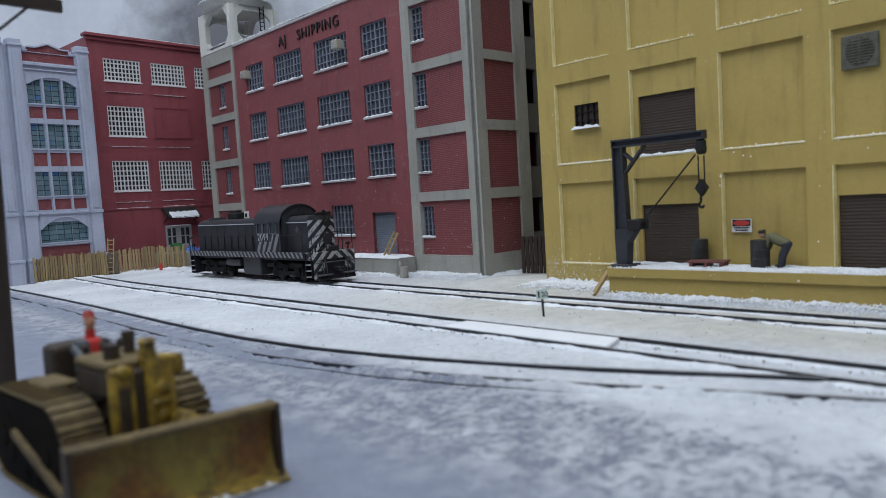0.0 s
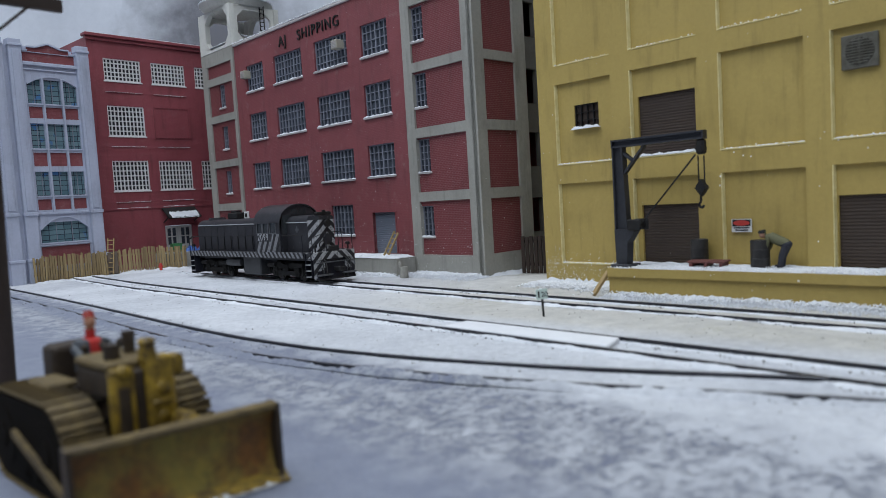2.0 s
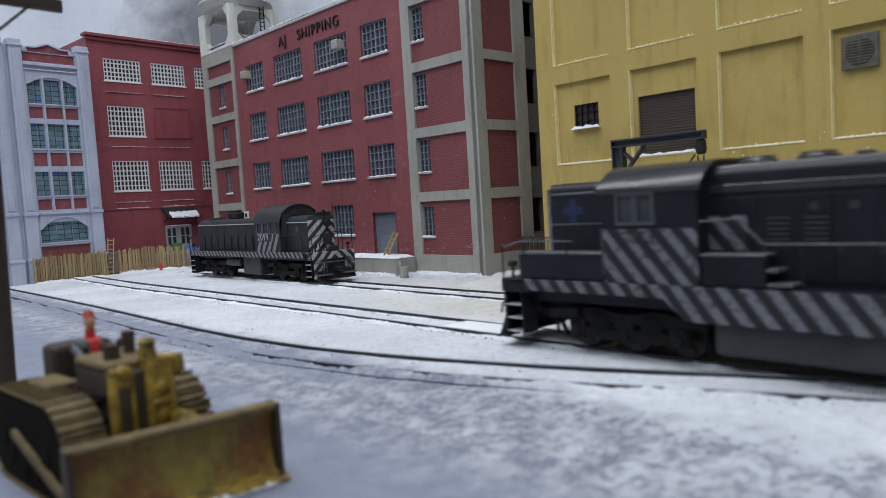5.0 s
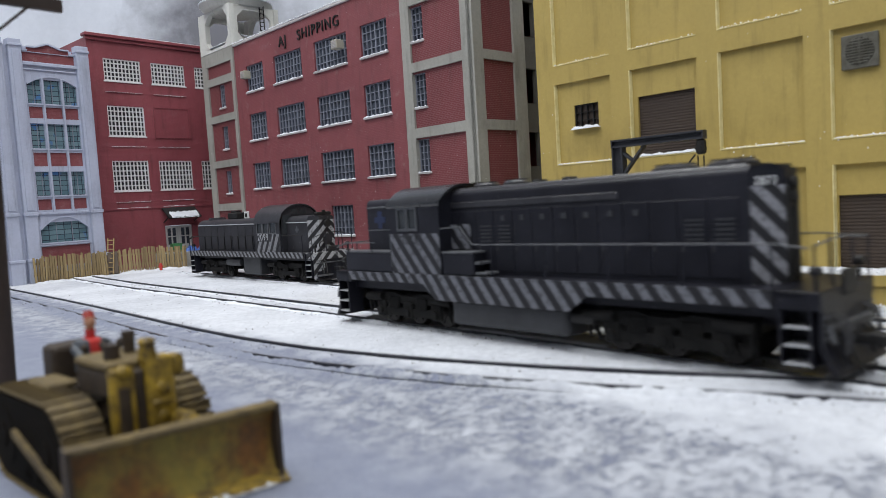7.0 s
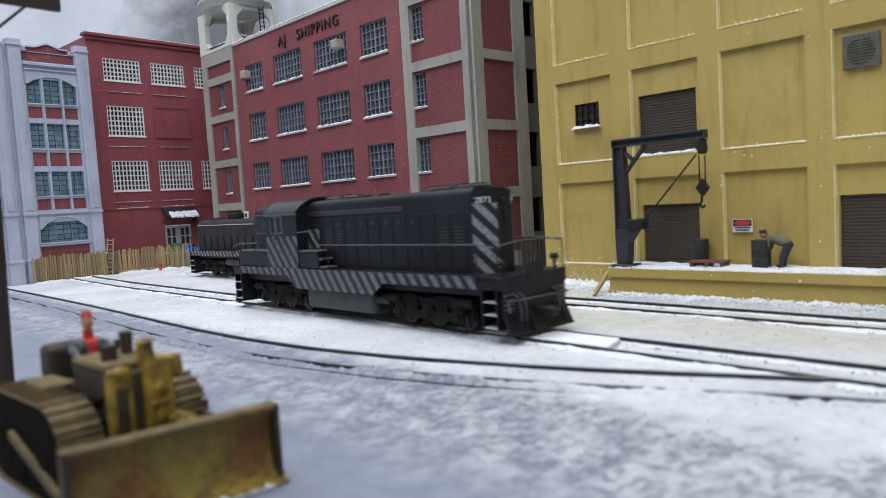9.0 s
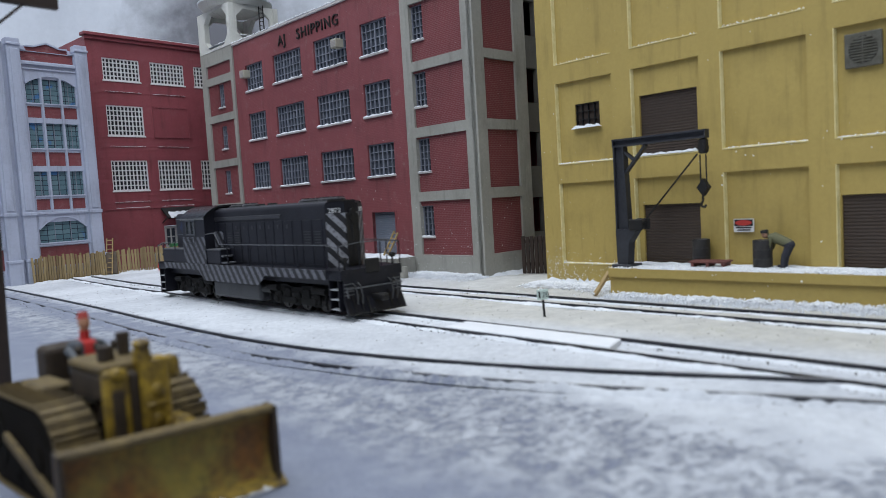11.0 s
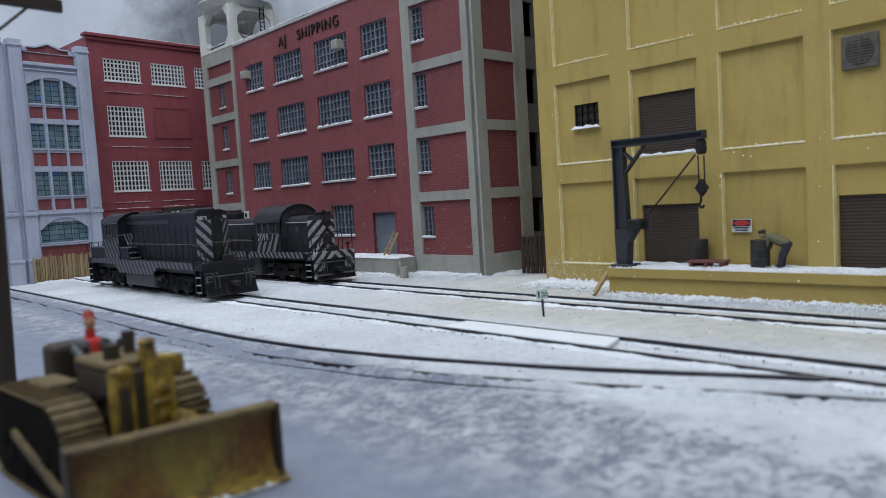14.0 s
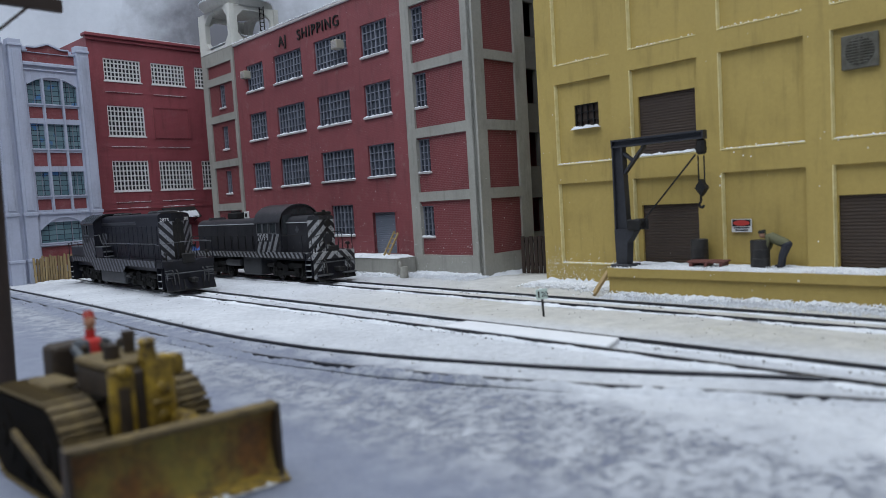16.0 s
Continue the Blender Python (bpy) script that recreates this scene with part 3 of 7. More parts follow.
def octagon_wall(x0, x1, z0, z1, ix0, ix1, iz0, iz1, k, y0, y1):
    """A wall panel with one cut-cornered opening."""
    bm = bmesh.new()
    outer = [(x0, z0), (x1, z0), (x1, z1), (x0, z1)]
    inner = [(ix0 + k, iz0), (ix1 - k, iz0), (ix1, iz0 + k), (ix1, iz1 - k), (ix1 - k, iz1), (ix0 + k, iz1), (ix0, iz1 - k), (ix0, iz0 + k)]
    owner = (0, 1, 1, 2, 2, 3, 3, 0)
    rings = [([bm.verts.new((p[0], y, p[1])) for p in outer], [bm.verts.new((p[0], y, p[1])) for p in inner]) for y in (y0, y1)]
    for o, i in rings:
        for a in range(8):
            b = (a + 1) % 8
            bm.faces.new([i[a], i[b], o[owner[b]]] + ([o[owner[a]]] if owner[a] != owner[b] else []))
    for n, pick in ((8, 1), (4, 0)):
        for a in range(n):
            b = (a + 1) % n
            bm.faces.new((rings[0][pick][a], rings[0][pick][b], rings[1][pick][b], rings[1][pick][a]))
    return bm


def roof_tower():
    """The open pale storey over the factory's corner bay."""
    t = thing("roof_tower", mm_pose(26.85, 463.58, 0, 0, 0, -46.47), "pale concrete roof tower with large cut-cornered openings and snow", "tower")
    for y in (-1.6, 46.0):
        part("tower_wall", octagon_wall(-373.0, -308.5, 207.05, 246, -359, -314.0, 209.5, 243.5, 8, y, y + 5), M_TOWER, t)
    for x in (-311.5, -370.0):
        bm = octagon_wall(3.45, 45.95, 207.05, 246, 7.0, 42.5, 212.5, 242, 7, -1.5, 1.5)
        for v in bm.verts:
            v.co = Vector((x - v.co.y, v.co.x, v.co.z))
        part("tower_wall", bm, M_TOWER, t)
    bm = bmesh.new()
    rod(bm, (-338, 22, 246), (-338, 22, 251.5), 31, 35.5, 30)
    part("roof_dish", bm, M_TOWER, t, "round flared roof", smooth=True)
    bm = bmesh.new()
    box(bm, -366, -316, 3.6, 45.8, 207.05, 208)
    part("tower_floor", bm, M_TOWER, t)
    bm = bmesh.new()
    for k in range(40):
        a, b = k * math.pi / 20, (k + 1) * math.pi / 20
        if noise.noise(Vector((k * 0.6, 1, 2))) > -0.25:
            bar(bm, (-338 + 34.8 * math.cos(a), 22 + 34.8 * math.sin(a), 251.9), (-338 + 34.8 * math.cos(b), 22 + 34.8 * math.sin(b), 251.9), 1.8, 1.4)
    part("snow", bm, M_SNOW, t, "ragged snow on the roof's rim")
    lad = part("ladder", ladder_mesh(), M_IRON, t, "iron ladder", at=(-309.0, 33, 210))
    for x0, x1, y0, y1, z, seed in ((-358, -319, -2.2, 3, 211.4, 4.0), (-312.9, -309.2, 10, 39, 217.4, 6.0), (-373, -309, -2.0, 2.0, 207.0, 7.0)):
        bm = bmesh.new()
        crust(bm, x0, x1, y0, y1, z, 1.3, seed, 1.2)
        part("snow", bm, M_SNOW, t, "snow on the ledge", True)


def ladder_mesh():
    bm = bmesh.new()
    for y in (-2.2, 2.2):
        bar(bm, (0, y, 12), (0, y, 45), 0.8)
    for i in range(8):
        bar(bm, (0, -2.2, 14 + i * 4), (0, 2.2, 14 + i * 4), 0.6)
    return data_of("ladder", bm, M_IRON)


M_TOWER = flecked("pale_tower_concrete", (0.64, 0.64, 0.60), (0.54, 0.54, 0.51), 0.7)
roof_tower()


def red_building():
    k = 1.08
    Z = lambda z: 51 + (z - 51) * k
    b = thing("brick_warehouse", mm_pose(-246.2, 790.4, 0, 0, 0, 48.0), "deep red painted warehouse with white multi-pane windows", "building")
    cols = [(-101.0 * k, -67.0 * k), (-56.5 * k, -22.9 * k), (-12.0 * k, 22 * k)]
    rows = [(Z(175.9), Z(195.6)), (Z(126.0), Z(153.2)), (Z(75.8), Z(103.3))]
    holes = [(x0, x1, z0, z1) for i, (x0, x1) in enumerate(cols) for j, (z0, z1) in enumerate(rows) if not (j == 1 and i > 0)]
    door = (-56.0 * k, -28.0 * k, 1.0, Z(41.0))
    bm = bmesh.new()
    pierced(bm, -114.5 * k, 60, -3, Z(213.5), holes + [door], 0, 5)
    part("wall", bm, M_DEEPRED, b)
    for j, (z0, z1) in enumerate(rows):
        w, h = cols[0][1] - cols[0][0], z1 - z0
        me = window_mesh("window", w, h, 10, 6 if j else 5, 0.95, 1.0, M_WHITE)
        pm, sm = pane_mesh(w, h, 1.4, M_DARKPANE), sill_mesh(w, M_WHITE, 0.9)
        for i, (x0, x1) in enumerate(cols):
            if not (j == 1 and i > 0):
                add_window(b, x0, z0, 0.5, (me, pm, sm, None))
    # bricked-up opening and drip courses
    bm = bmesh.new()
    box(bm, cols[1][0], cols[1][1], -0.5, 0.0, *rows[1])
    part("bricked_window", bm, M_DEEPRED, b)
    for x0, x1, z0, z1 in ((cols[1][0] - 1.5, cols[1][1] + 1.5, rows[1][1], rows[1][1] + 1.2), (cols[1][0] - 1.5, cols[1][1] + 1.5, rows[1][0] - 1.2, rows[1][0]), (cols[1][0] - 1.5, cols[1][0], *rows[1]), (cols[1][1], cols[1][1] + 1.5, *rows[1])):
        bm = bmesh.new()
        box(bm, x0, x1, -1.1, 0.0, z0, z1)
        part("blind_frame", bm, M_DEEPRED, b)
    for z in (Z(165.7), Z(116.2), Z(65.2), Z(59.7)):
        bm = bmesh.new()
        for x0, x1 in cols[:2]:
            crust(bm, x0, x1, -0.9, 0.0, z, 0.35, z, 0.9)
        part("snow", bm, M_SNOW, b, "thin snow on the drip courses", True)
    for z in (Z(165), Z(115.5), Z(64.5)):
        for x0, x1 in cols[:2]:
            bm = bmesh.new()
            box(bm, x0, x1, -0.5, 0.0, z, z + 0.6)
            part("drip_course", bm, M_DEEPRED, b)
    bm = bmesh.new()
    box(bm, -114.4 * k, 60, -0.8, 0.0, Z(58.4), Z(59.6))
    part("band", bm, M_DEEPRED, b)
    bm = bmesh.new()
    soft_box(bm, -116.5 * k, 60, -4.0, 6, Z(213.6), Z(216.5), 0.5)
    soft_box(bm, -115.5 * k, 60, -2.0, 0, Z(210.5), Z(213.5), 0.3)
    part("cornice", bm, M_DEEPRED, b)
    bm = bmesh.new()
    box(bm, -115 * k, 60, -3.6, 6, Z(216.5) + 0.02, Z(216.5) + 0.5)
    part("snow", bm, M_SNOW, b, "thin snow on the cornice")
    bm = bmesh.new()
    box(bm, -114.4 * k, -110 * k, 5.1, 120, -3, Z(213))
    part("side_wall", bm, M_DEEPRED, b)
    bm = bmesh.new()
    box(bm, -110 * k, 60, 5.1, 120, Z(205), Z(207))
    part("roof", bm, M_IRON, b)
    # double door with glazed tops, and its canopy
    x0, x1, z0, z1 = door
    m = (x0 + x1) / 2
    for a, c in ((x0 + 0.3, m - 0.2), (m + 0.2, x1 - 0.3)):
        bm = bmesh.new()
        pierced(bm, a, c, z0, z1 - 0.5, [(x0_, x1_, z0_, z1_) for x0_, x1_ in ((a + 2.5, (a + c) / 2 - 0.6), ((a + c) / 2 + 0.6, c - 2.5)) for z0_, z1_ in ((20, (17 + z1) / 2 - 0.5), ((17 + z1) / 2 + 0.5, z1 - 3))], 1.0, 2.2)
        d = part("door", bm, M_DOORGREY, b, "pale grey glazed door")
        bm = bmesh.new()
        box(bm, a + 2.2, c - 2.2, 2.3, 2.7, 19, z1 - 2)
        part("pane", bm, M_GLASSDARK, d)
    bm = bmesh.new()
    prism(bm, [(0, Z(59)), (0, Z(57)), (-14, Z(47.5)), (-14.5, Z(48.8))], "X", x0 - 2, x1 + 4)
    aw = part("canopy", bm, M_IRON, b, "dark sloping door canopy")
    bm = bmesh.new()
    crust(bm, x0 + 1, x1 + 3, -14.8, -6.5, 0, 2.2, 6.0, 1.5)
    for v in bm.verts:
        v.co.z += Z(58.6) + v.co.y * (Z(58.8) - Z(48.6)) / 14.5
    part("snow", bm, M_SNOW, aw, "snow on the canopy", True)
    for x in (x0 - 1, x1 + 3):
        bm = bmesh.new()
        bar(bm, (x, 0, Z(44)), (x, -11, Z(49)), 0.8)
        part("bracket", bm, M_IRON, aw)


M_DOORGREY = worn("pale_grey_door_paint", (0.50, 0.50, 0.50), None, 0.5)
red_building()


def stained_glass():
    g = Graph("patched_factory_glass")
    x, y, z = g.xyz()
    br = g.add("ShaderNodeTexBrick")
    v = g.add("ShaderNodeCombineXYZ")
    g.put(v, 0, x), g.put(v, 1, z)
    g.link(v.outputs[0], br.inputs["Vector"])
    br.offset = 0.0
    br.inputs["Scale"].default_value = 1000
    br.inputs["Brick Width"].default_value, br.inputs["Row Height"].default_value, br.inputs["Mortar Size"].default_value = 6.5, 4.4, 0.3
    br.inputs["Color1"].default_value, br.inputs["Color2"].default_value, br.inputs["Mortar"].default_value = (0.085, 0.155, 0.185, 1), (0.15, 0.235, 0.265, 1), (0.03, 0.04, 0.06, 1)
    blue = g.math("MULTIPLY", g.step(g.noise(11, 1, 0.4), 0.64, 0.69), 0.7)
    return g.done(g.mix(g.math("MULTIPLY", blue, g.math("SUBTRACT", 1.0, br.outputs["Fac"])), br.outputs["Color"], (0.05, 0.17, 0.42)), 0.15, 0.0, None)


M_STAINED = stained_glass()


def arch(x0, x1, z, rise, n=8):
    return [(x0 + (x1 - x0) * i / n, z + rise * (1 - (2 * i / n - 1) ** 2)) for i in range(n + 1)]


def grey_building():
    b = thing("ornate_office_building", mm_pose(-359.65, 622.0, 0, 0, 0, 50.0), "blue-grey stone office building with red brick spandrels and arched windows", "building")
    pitch = 71.0
    for bay in (-1, 0):
        ox = bay * pitch
        X = lambda v: v + ox
        # wall with three window columns, a wide arched window below
        trio = ((12.2, 23.6), (26.2, 40.2), (42.2, 54.0))
        rows = ((155.3, 176.5), (116.0, 138.0), (74.6, 95.8))
        holes = [(X(a), X(c), z0, z1) for a, c in trio for z0, z1 in rows] + [(X(12.2), X(53.2), 33.0, 51.0)]
        spandrels = [(X(a), X(c), z0, z1) for a, c in trio for z0, z1 in ((142.5, 152.5), (100.5, 112.6), (62.0, 71.5))] + [(X(11.5), X(53.5), 12, 29.5), (X(10.5), X(54.5), 191.5, 199.5)]
        bm = bmesh.new()
        pierced(bm, X(9.5), X(55.5), -3, 200.0, holes + spandrels, 0, 5)
        part("wall", bm, M_BLUEGREY, b)
        for x0, x1, z0, z1 in spandrels:
            bm = bmesh.new()
            box(bm, x0, x1, 1.0, 4, z0, z1)
            part("brick_spandrel", bm, M_RED, b)
        for x0, x1, z0, z1 in holes:
            bm = bmesh.new()
            box(bm, x0, x1, 2.0, 2.6, z0, z1)
            w = part("window", bm, M_STAINED, b)
            bm = bmesh.new()
            n = 3 if x1 - x0 > 20 else 2
            for i in range(1, n):
                x = x0 + (x1 - x0) * i / n
                box(bm, x - 0.25, x + 0.25, 1.5, 2.0, z0, z1)
            part("window_frame", bm, M_FRAME, w)
            bm = bmesh.new()
            soft_box(bm, x0 - 0.6, x1 + 0.6, -1.0, 1.0, z0 - 1.3, z0, 0.2)
            part("window_sill", bm, M_BLUEGREY, w)
        # arched heads: fillets of stone over the straight holes
        for x0, x1, z, rise in [(X(12.2), X(54.0), 171.5, 7.2), (X(12.2), X(53.2), 44.5, 10.5)]:
            bm = bmesh.new()
            pts = arch(x0, x1, z, rise, 12)
            top = z + rise + 1.0
            for p, q in zip(pts[:-1], pts[1:]):
                prism(bm, [p, q, (q[0], top), (p[0], top)], "Y", -0.3, 2.1)
            part("arch", bm, M_BLUEGREY, b)
            bm = bmesh.new()
            for p, q in zip(pts[:-1], pts[1:]):
                bar(bm, (p[0], -0.6, p[1] + 0.6), (q[0], -0.6, q[1] + 0.6), 1.2)
            part("arch_moulding", bm, M_BLUEGREY, b)
        # mullions run up through the three rows
        for x in (X(24.9), X(41.2)):
            bm = bmesh.new()
            soft_box(bm, x - 0.9, x + 0.9, -1.4, 0, 60, 178, 0.25)
            part("mullion", bm, M_BLUEGREY, b)
        for z0, z1, out in ((188.0, 190.5, 2.2), (184.0, 185.2, 1.2), (58.0, 60.0, 1.6), (30.0, 31.4, 0.8)):
            bm = bmesh.new()
            soft_box(bm, X(9.5), X(55.5), -out, 0.0, z0, z1, 0.3)
            part("string_course", bm, M_BLUEGREY, b)
        # stepped gable
        bm = bmesh.new()
        prism(bm, [(X(15), 200), (X(50), 200), (X(50), 203.5), (X(43), 203.5), (X(32.5), 207), (X(22), 203.5), (X(15), 203.5)], "Y", 0.6, 4.5)
        part("gable", bm, M_RED, b)
        bm = bmesh.new()
        pts = [(X(9.5), 200.8), (X(15), 200.8), (X(15), 204.2), (X(22), 204.2), (X(32.5), 208), (X(43), 204.2), (X(50), 204.2), (X(50), 200.8), (X(55.5), 200.8)]
        for p, q in zip(pts[:-1], pts[1:]):
            bar(bm, (p[0], 2.2, p[1]), (q[0], 2.2, q[1]), 6.2, 1.2)
        part("coping", bm, M_BLUEGREY, b)
    for x0, x1 in ((55.5, 66.2), (-1.0, 9.5), (-15.5, -5.5), (-72.0, -61.5)):
        bm = bmesh.new()
        soft_box(bm, x0, x1, -3.6, 6, -3, 209, 0.4)
        p = part("pilaster", bm, M_BLUEGREY, b)
        bm = bmesh.new()
        for z0, z1, out in ((-3, 18.5, 1.2), (17.5, 20.0, 1.9), (57.5, 60.5, 1.0), (203, 205, 1.0)):
            soft_box(bm, x0 - out * 0.6, x1 + out * 0.6, -3.6 - out, 5, z0, z1, 0.3)
        soft_box(bm, x0 + 2.2, x1 - 2.2, -4.4, -3.5, 62, 200, 0.3)
        part("moulding", bm, M_BLUEGREY, p)
    bm = bmesh.new()
    box(bm, -5.5, -1.0, 0.5, 5, -3, 204)
    part("recess", bm, M_BLUEGREY, b)
    bm = bmesh.new()
    box(bm, 61, 66.0, 6.05, 60, -3, 205)
    part("side_wall", bm, M_BLUEGREY, b)
    bm = bmesh.new()
    box(bm, -72, 61, 6.1, 60, 196, 198)
    part("roof", bm, M_IRON, b)


grey_building()


def yellow_building():
    b = thing("yellow_warehouse", mm_pose(59.23, 414.2, 0, 0, 0, -48.2), "mustard yellow concrete warehouse with recessed panels and brown roller doors", "building")
    cols = ((12.2, 48.8), (60.5, 97.2), (107.8, 145.3), (156.0, 193.0), (203.5, 241.0))
    rows = ((10.6, 55.3), (65.8, 110.2), (120.5, 165.0))
    panels = [(x0, x1, z0, z1) for x0, x1 in cols for z0, z1 in rows]
    bm = bmesh.new()
    pierced(bm, 0, 255, -3, 185, panels, 0, 2.0)
    part("wall", bm, M_YELLOW, b)
    doors = {(1, 0): (63.9, 94.8, 11.0, 41.6), (1, 1): (63.8, 95.0, 66.2, 96.5), (3, 0): (157.2, 188.0, 11.0, 42.6)}
    small = (23.8, 39.7, 84.9, 97.6)
    for i, (x0, x1) in enumerate(cols):
        for k, (z0, z1) in enumerate(rows):
            hole = [doors[i, k]] if (i, k) in doors else [small] if (i, k) == (0, 1) else []
            bm = bmesh.new()
            pierced(bm, x0, x1, z0, z1, hole, 1.9, 5.0)
            p = part("recessed_panel", bm, M_YELLOW, b)
            bm = bmesh.new()
            # thin cast lip at the recess's foot and left, painted pale as its highlight
            prism(bm, [(-0.2, z0 - 0.15), (1.88, z0 - 0.15), (1.88, z0 + 0.75), (-0.2, z0 + 0.3)], "X", x0 - 0.2, x1)
            prism(bm, [(x0 - 0.2, -0.2), (x0 + 0.2, -0.2), (x0 + 0.6, 1.88), (x0 - 0.2, 1.88)], "Z", z0 + 0.3, z1 - 0.05)
            part("lip", bm, M_YELLOWEDGE, p)
    for x0, x1, z0, z1 in doors.values():
        part("roller_door", roller_door(x1 - x0, z1 - z0, 22, M_DOOR), None, b, "dark brown roller shutter", at=(x0, 3.2, z0))
    bm = bmesh.new()
    crust(bm, 64.5, 94.2, -0.3, 3.2, 66.4, 1.5, 3.3, 1.0)
    part("snow", bm, M_SNOW, b, "snow on the upper door's threshold", True)
    x0, x1, z0, z1 = small
    add_window(b, x0, z0, 2.6, (window_mesh("window", x1 - x0, z1 - z0, 4, 3, 0.4, 0.6, M_IRON), pane_mesh(x1 - x0, z1 - z0, 1.3, M_DOOR), None, None))
    bm = bmesh.new()
    crust(bm, x0 - 1, x1 + 1, -0.9, 2.6, z0 - 0.6, 2.0, 8.1, 0.8)
    part("snow", bm, M_SNOW, b, "snow on the sill", True)
    for x0, x1, z in ((13, 46, 66.3), (12.7, 48, 11.1), (108, 145, 66.3), (156, 192, 66.3)):
        bm = bmesh.new()
        crust(bm, x0, x1, -0.2, 1.2, z - 0.4, 0.7, x0, 0.7)
        part("snow", bm, M_SNOW, b, "thin snow on the panel ledge", True)
    # louvred fan
    bm = bmesh.new()
    soft_box(bm, 160.0, 173.6, -0.1, 1.3, 93.0, 106.6, 0.3)
    fan = part("wall_fan", bm, M_FAN, b, "weathered grey wall fan with a round grille")
    bm = bmesh.new()
    for i in range(9):
        z = -4.4 + i * 1.1
        half = math.sqrt(5.3 ** 2 - z ** 2)
        prism(bm, [(-0.55, 99.8 + z - 0.2), (-0.25, 99.8 + z - 0.35), (-0.25, 99.8 + z + 0.35), (-0.55, 99.8 + z + 0.2)], "X", 166.8 - half, 166.8 + half)
    box(bm, 166.5, 167.1, -0.5, -0.25, 94.6, 105.0)
    part("grille", bm, M_FAN, fan)
    # flat dark disc on the plate paints the shaded hollow behind the slats
    bm = bmesh.new()
    prism(bm, [(166.8 + 5.3 * math.cos(a), 99.8 + 5.3 * math.sin(a)) for a in (i * math.pi / 14 for i in range(28))], "Y", -0.2, -0.1)
    part("fan_back", bm, M_FANBACK, fan)
    # alley side and roof
    bm = bmesh.new()
    box(bm, 0, 4, 5.05, 160, -3, 185)
    part("side_wall", bm, M_YELLOW, b)
    bm = bmesh.new()
    box(bm, 4, 255, 5.05, 160, 180, 184)
    part("roof", bm, M_IRON, b)
    # warning board
    bm = bmesh.new()
    box(bm, 111.6, 120.9, 0.6, 1.2, 27.6, 33.6)
    s = part("warning_sign", bm, M_WHITE, b, "small white warning board with a red oval")
    bm = bmesh.new()
    box(bm, 112.0, 120.5, 0.5, 0.59, 30.3, 33.3)
    part("dark_field", bm, M_IRON, s)
    bm = bmesh.new()
    prism(bm, [(116.25 + 3.9 * math.cos(a), 31.8 + 1.25 * math.sin(a)) for a in (i * math.pi / 10 for i in range(20))], "Y", 0.4, 0.6)
    part("red_oval", bm, M_SIGNRED, s)
    bm = bmesh.new()
    box(bm, 112.6, 119.9, 0.5, 0.6, 29.3, 29.9), box(bm, 113.2, 119.3, 0.5, 0.6, 28.2, 28.8)
    part("text_bar", bm, M_IRON, s)
    return b


M_FAN = worn("weathered_grey_tin", (0.15, 0.145, 0.125), (0.085, 0.08, 0.06), 0.5, 0.3, big=6)
M_FANBACK = worn("shaded_fan_hollow", (0.05, 0.047, 0.035), (0.03, 0.028, 0.022), 0.7, big=4)
M_SIGNRED = worn("sign_red", (0.55, 0.05, 0.04), None, 0.5)
yellow_building()


def docks():
    # yellow dock: front edge runs slightly out of line with the wall
    d = thing("loading_dock", mm_pose(0, 0, 0), "mustard yellow loading dock with trampled snow on top", "dock")
    wall = lambda s, y: Vector((59.23, 414.2, 0)) + Vector((math.cos(radians(-48.2)), math.sin(radians(-48.2)), 0)) * s + Vector((math.sin(radians(48.2)), math.cos(radians(48.2)), 0)) * y
    a, c = wall(48.5, -0.3), wall(254, -0.3)
    e, f = Vector((80.5, 349.5, 0)), Vector((80.5, 349.5, 0)) + (Vector((163.0, 270.3, 0)) - Vector((80.5, 349.5, 0))) * 2.0
    bm = bmesh.new()
    prism(bm, [tuple(p[:2]) for p in (a, e, f, c)], "Z", -3, 8.4)
    part("base", bm, M_YELLOW, d)
    out = Vector((-0.69, -0.72, 0)) * 1.5
    bm = bmesh.new()
    prism(bm, [tuple(p[:2]) for p in (a, e + out, f + out, c)], "Z", 8.4, 12.4)
    part("deck", bm, M_YELLOW, d)
    bm = bmesh.new()
    nx, ny = 110, 12
    grid = []
    for i in range(nx + 1):
        row = []
        for j in range(ny + 1):
            p = (a + (c - a) * i / nx).lerp(e + out + (f - e) * i / nx, j / ny)
            k = noise.noise(Vector((p.x * 0.13, p.y * 0.13, 2))) + 0.5 * noise.noise(Vector((p.x * 0.5, p.y * 0.5, 2)))
            edge = min(1, (ny - j) / 3) * min(1, i / 2)
            row.append(bm.verts.new((p.x, p.y, 12.35 + max(-0.1, edge * (0.5 + 0.7 * k)))))
        grid.append(row)
    for i in range(nx):
        for j in range(ny):
            bm.faces.new((grid[i][j], grid[i + 1][j], grid[i + 1][j + 1], grid[i][j + 1]))
    part("snow", bm, M_SNOW, d, "trampled snow on the deck", True)
    # grey dock of the factory
    d = thing("loading_dock", mm_pose(26.85, 463.58, 0, 0, 0, -46.47), "grey concrete loading dock with heaped snow", "dock")
    bm = bmesh.new()
    soft_box(bm, -190, -66, -20, -1.7, -3, 11.6, 0.5)
    part("base", bm, M_CONCRETE, d)
    bm = bmesh.new()
    crust(bm, -190, -66, -20.5, -2, 11.4, 2.2, 5.5, 2.0)
    part("snow", bm, M_SNOW, d, "heaped snow on the dock", True)


docks()

# ---- locomotives ----
M_SILLSTRIPE = striped("sill_stripes", 6.4, -0.75, "X")
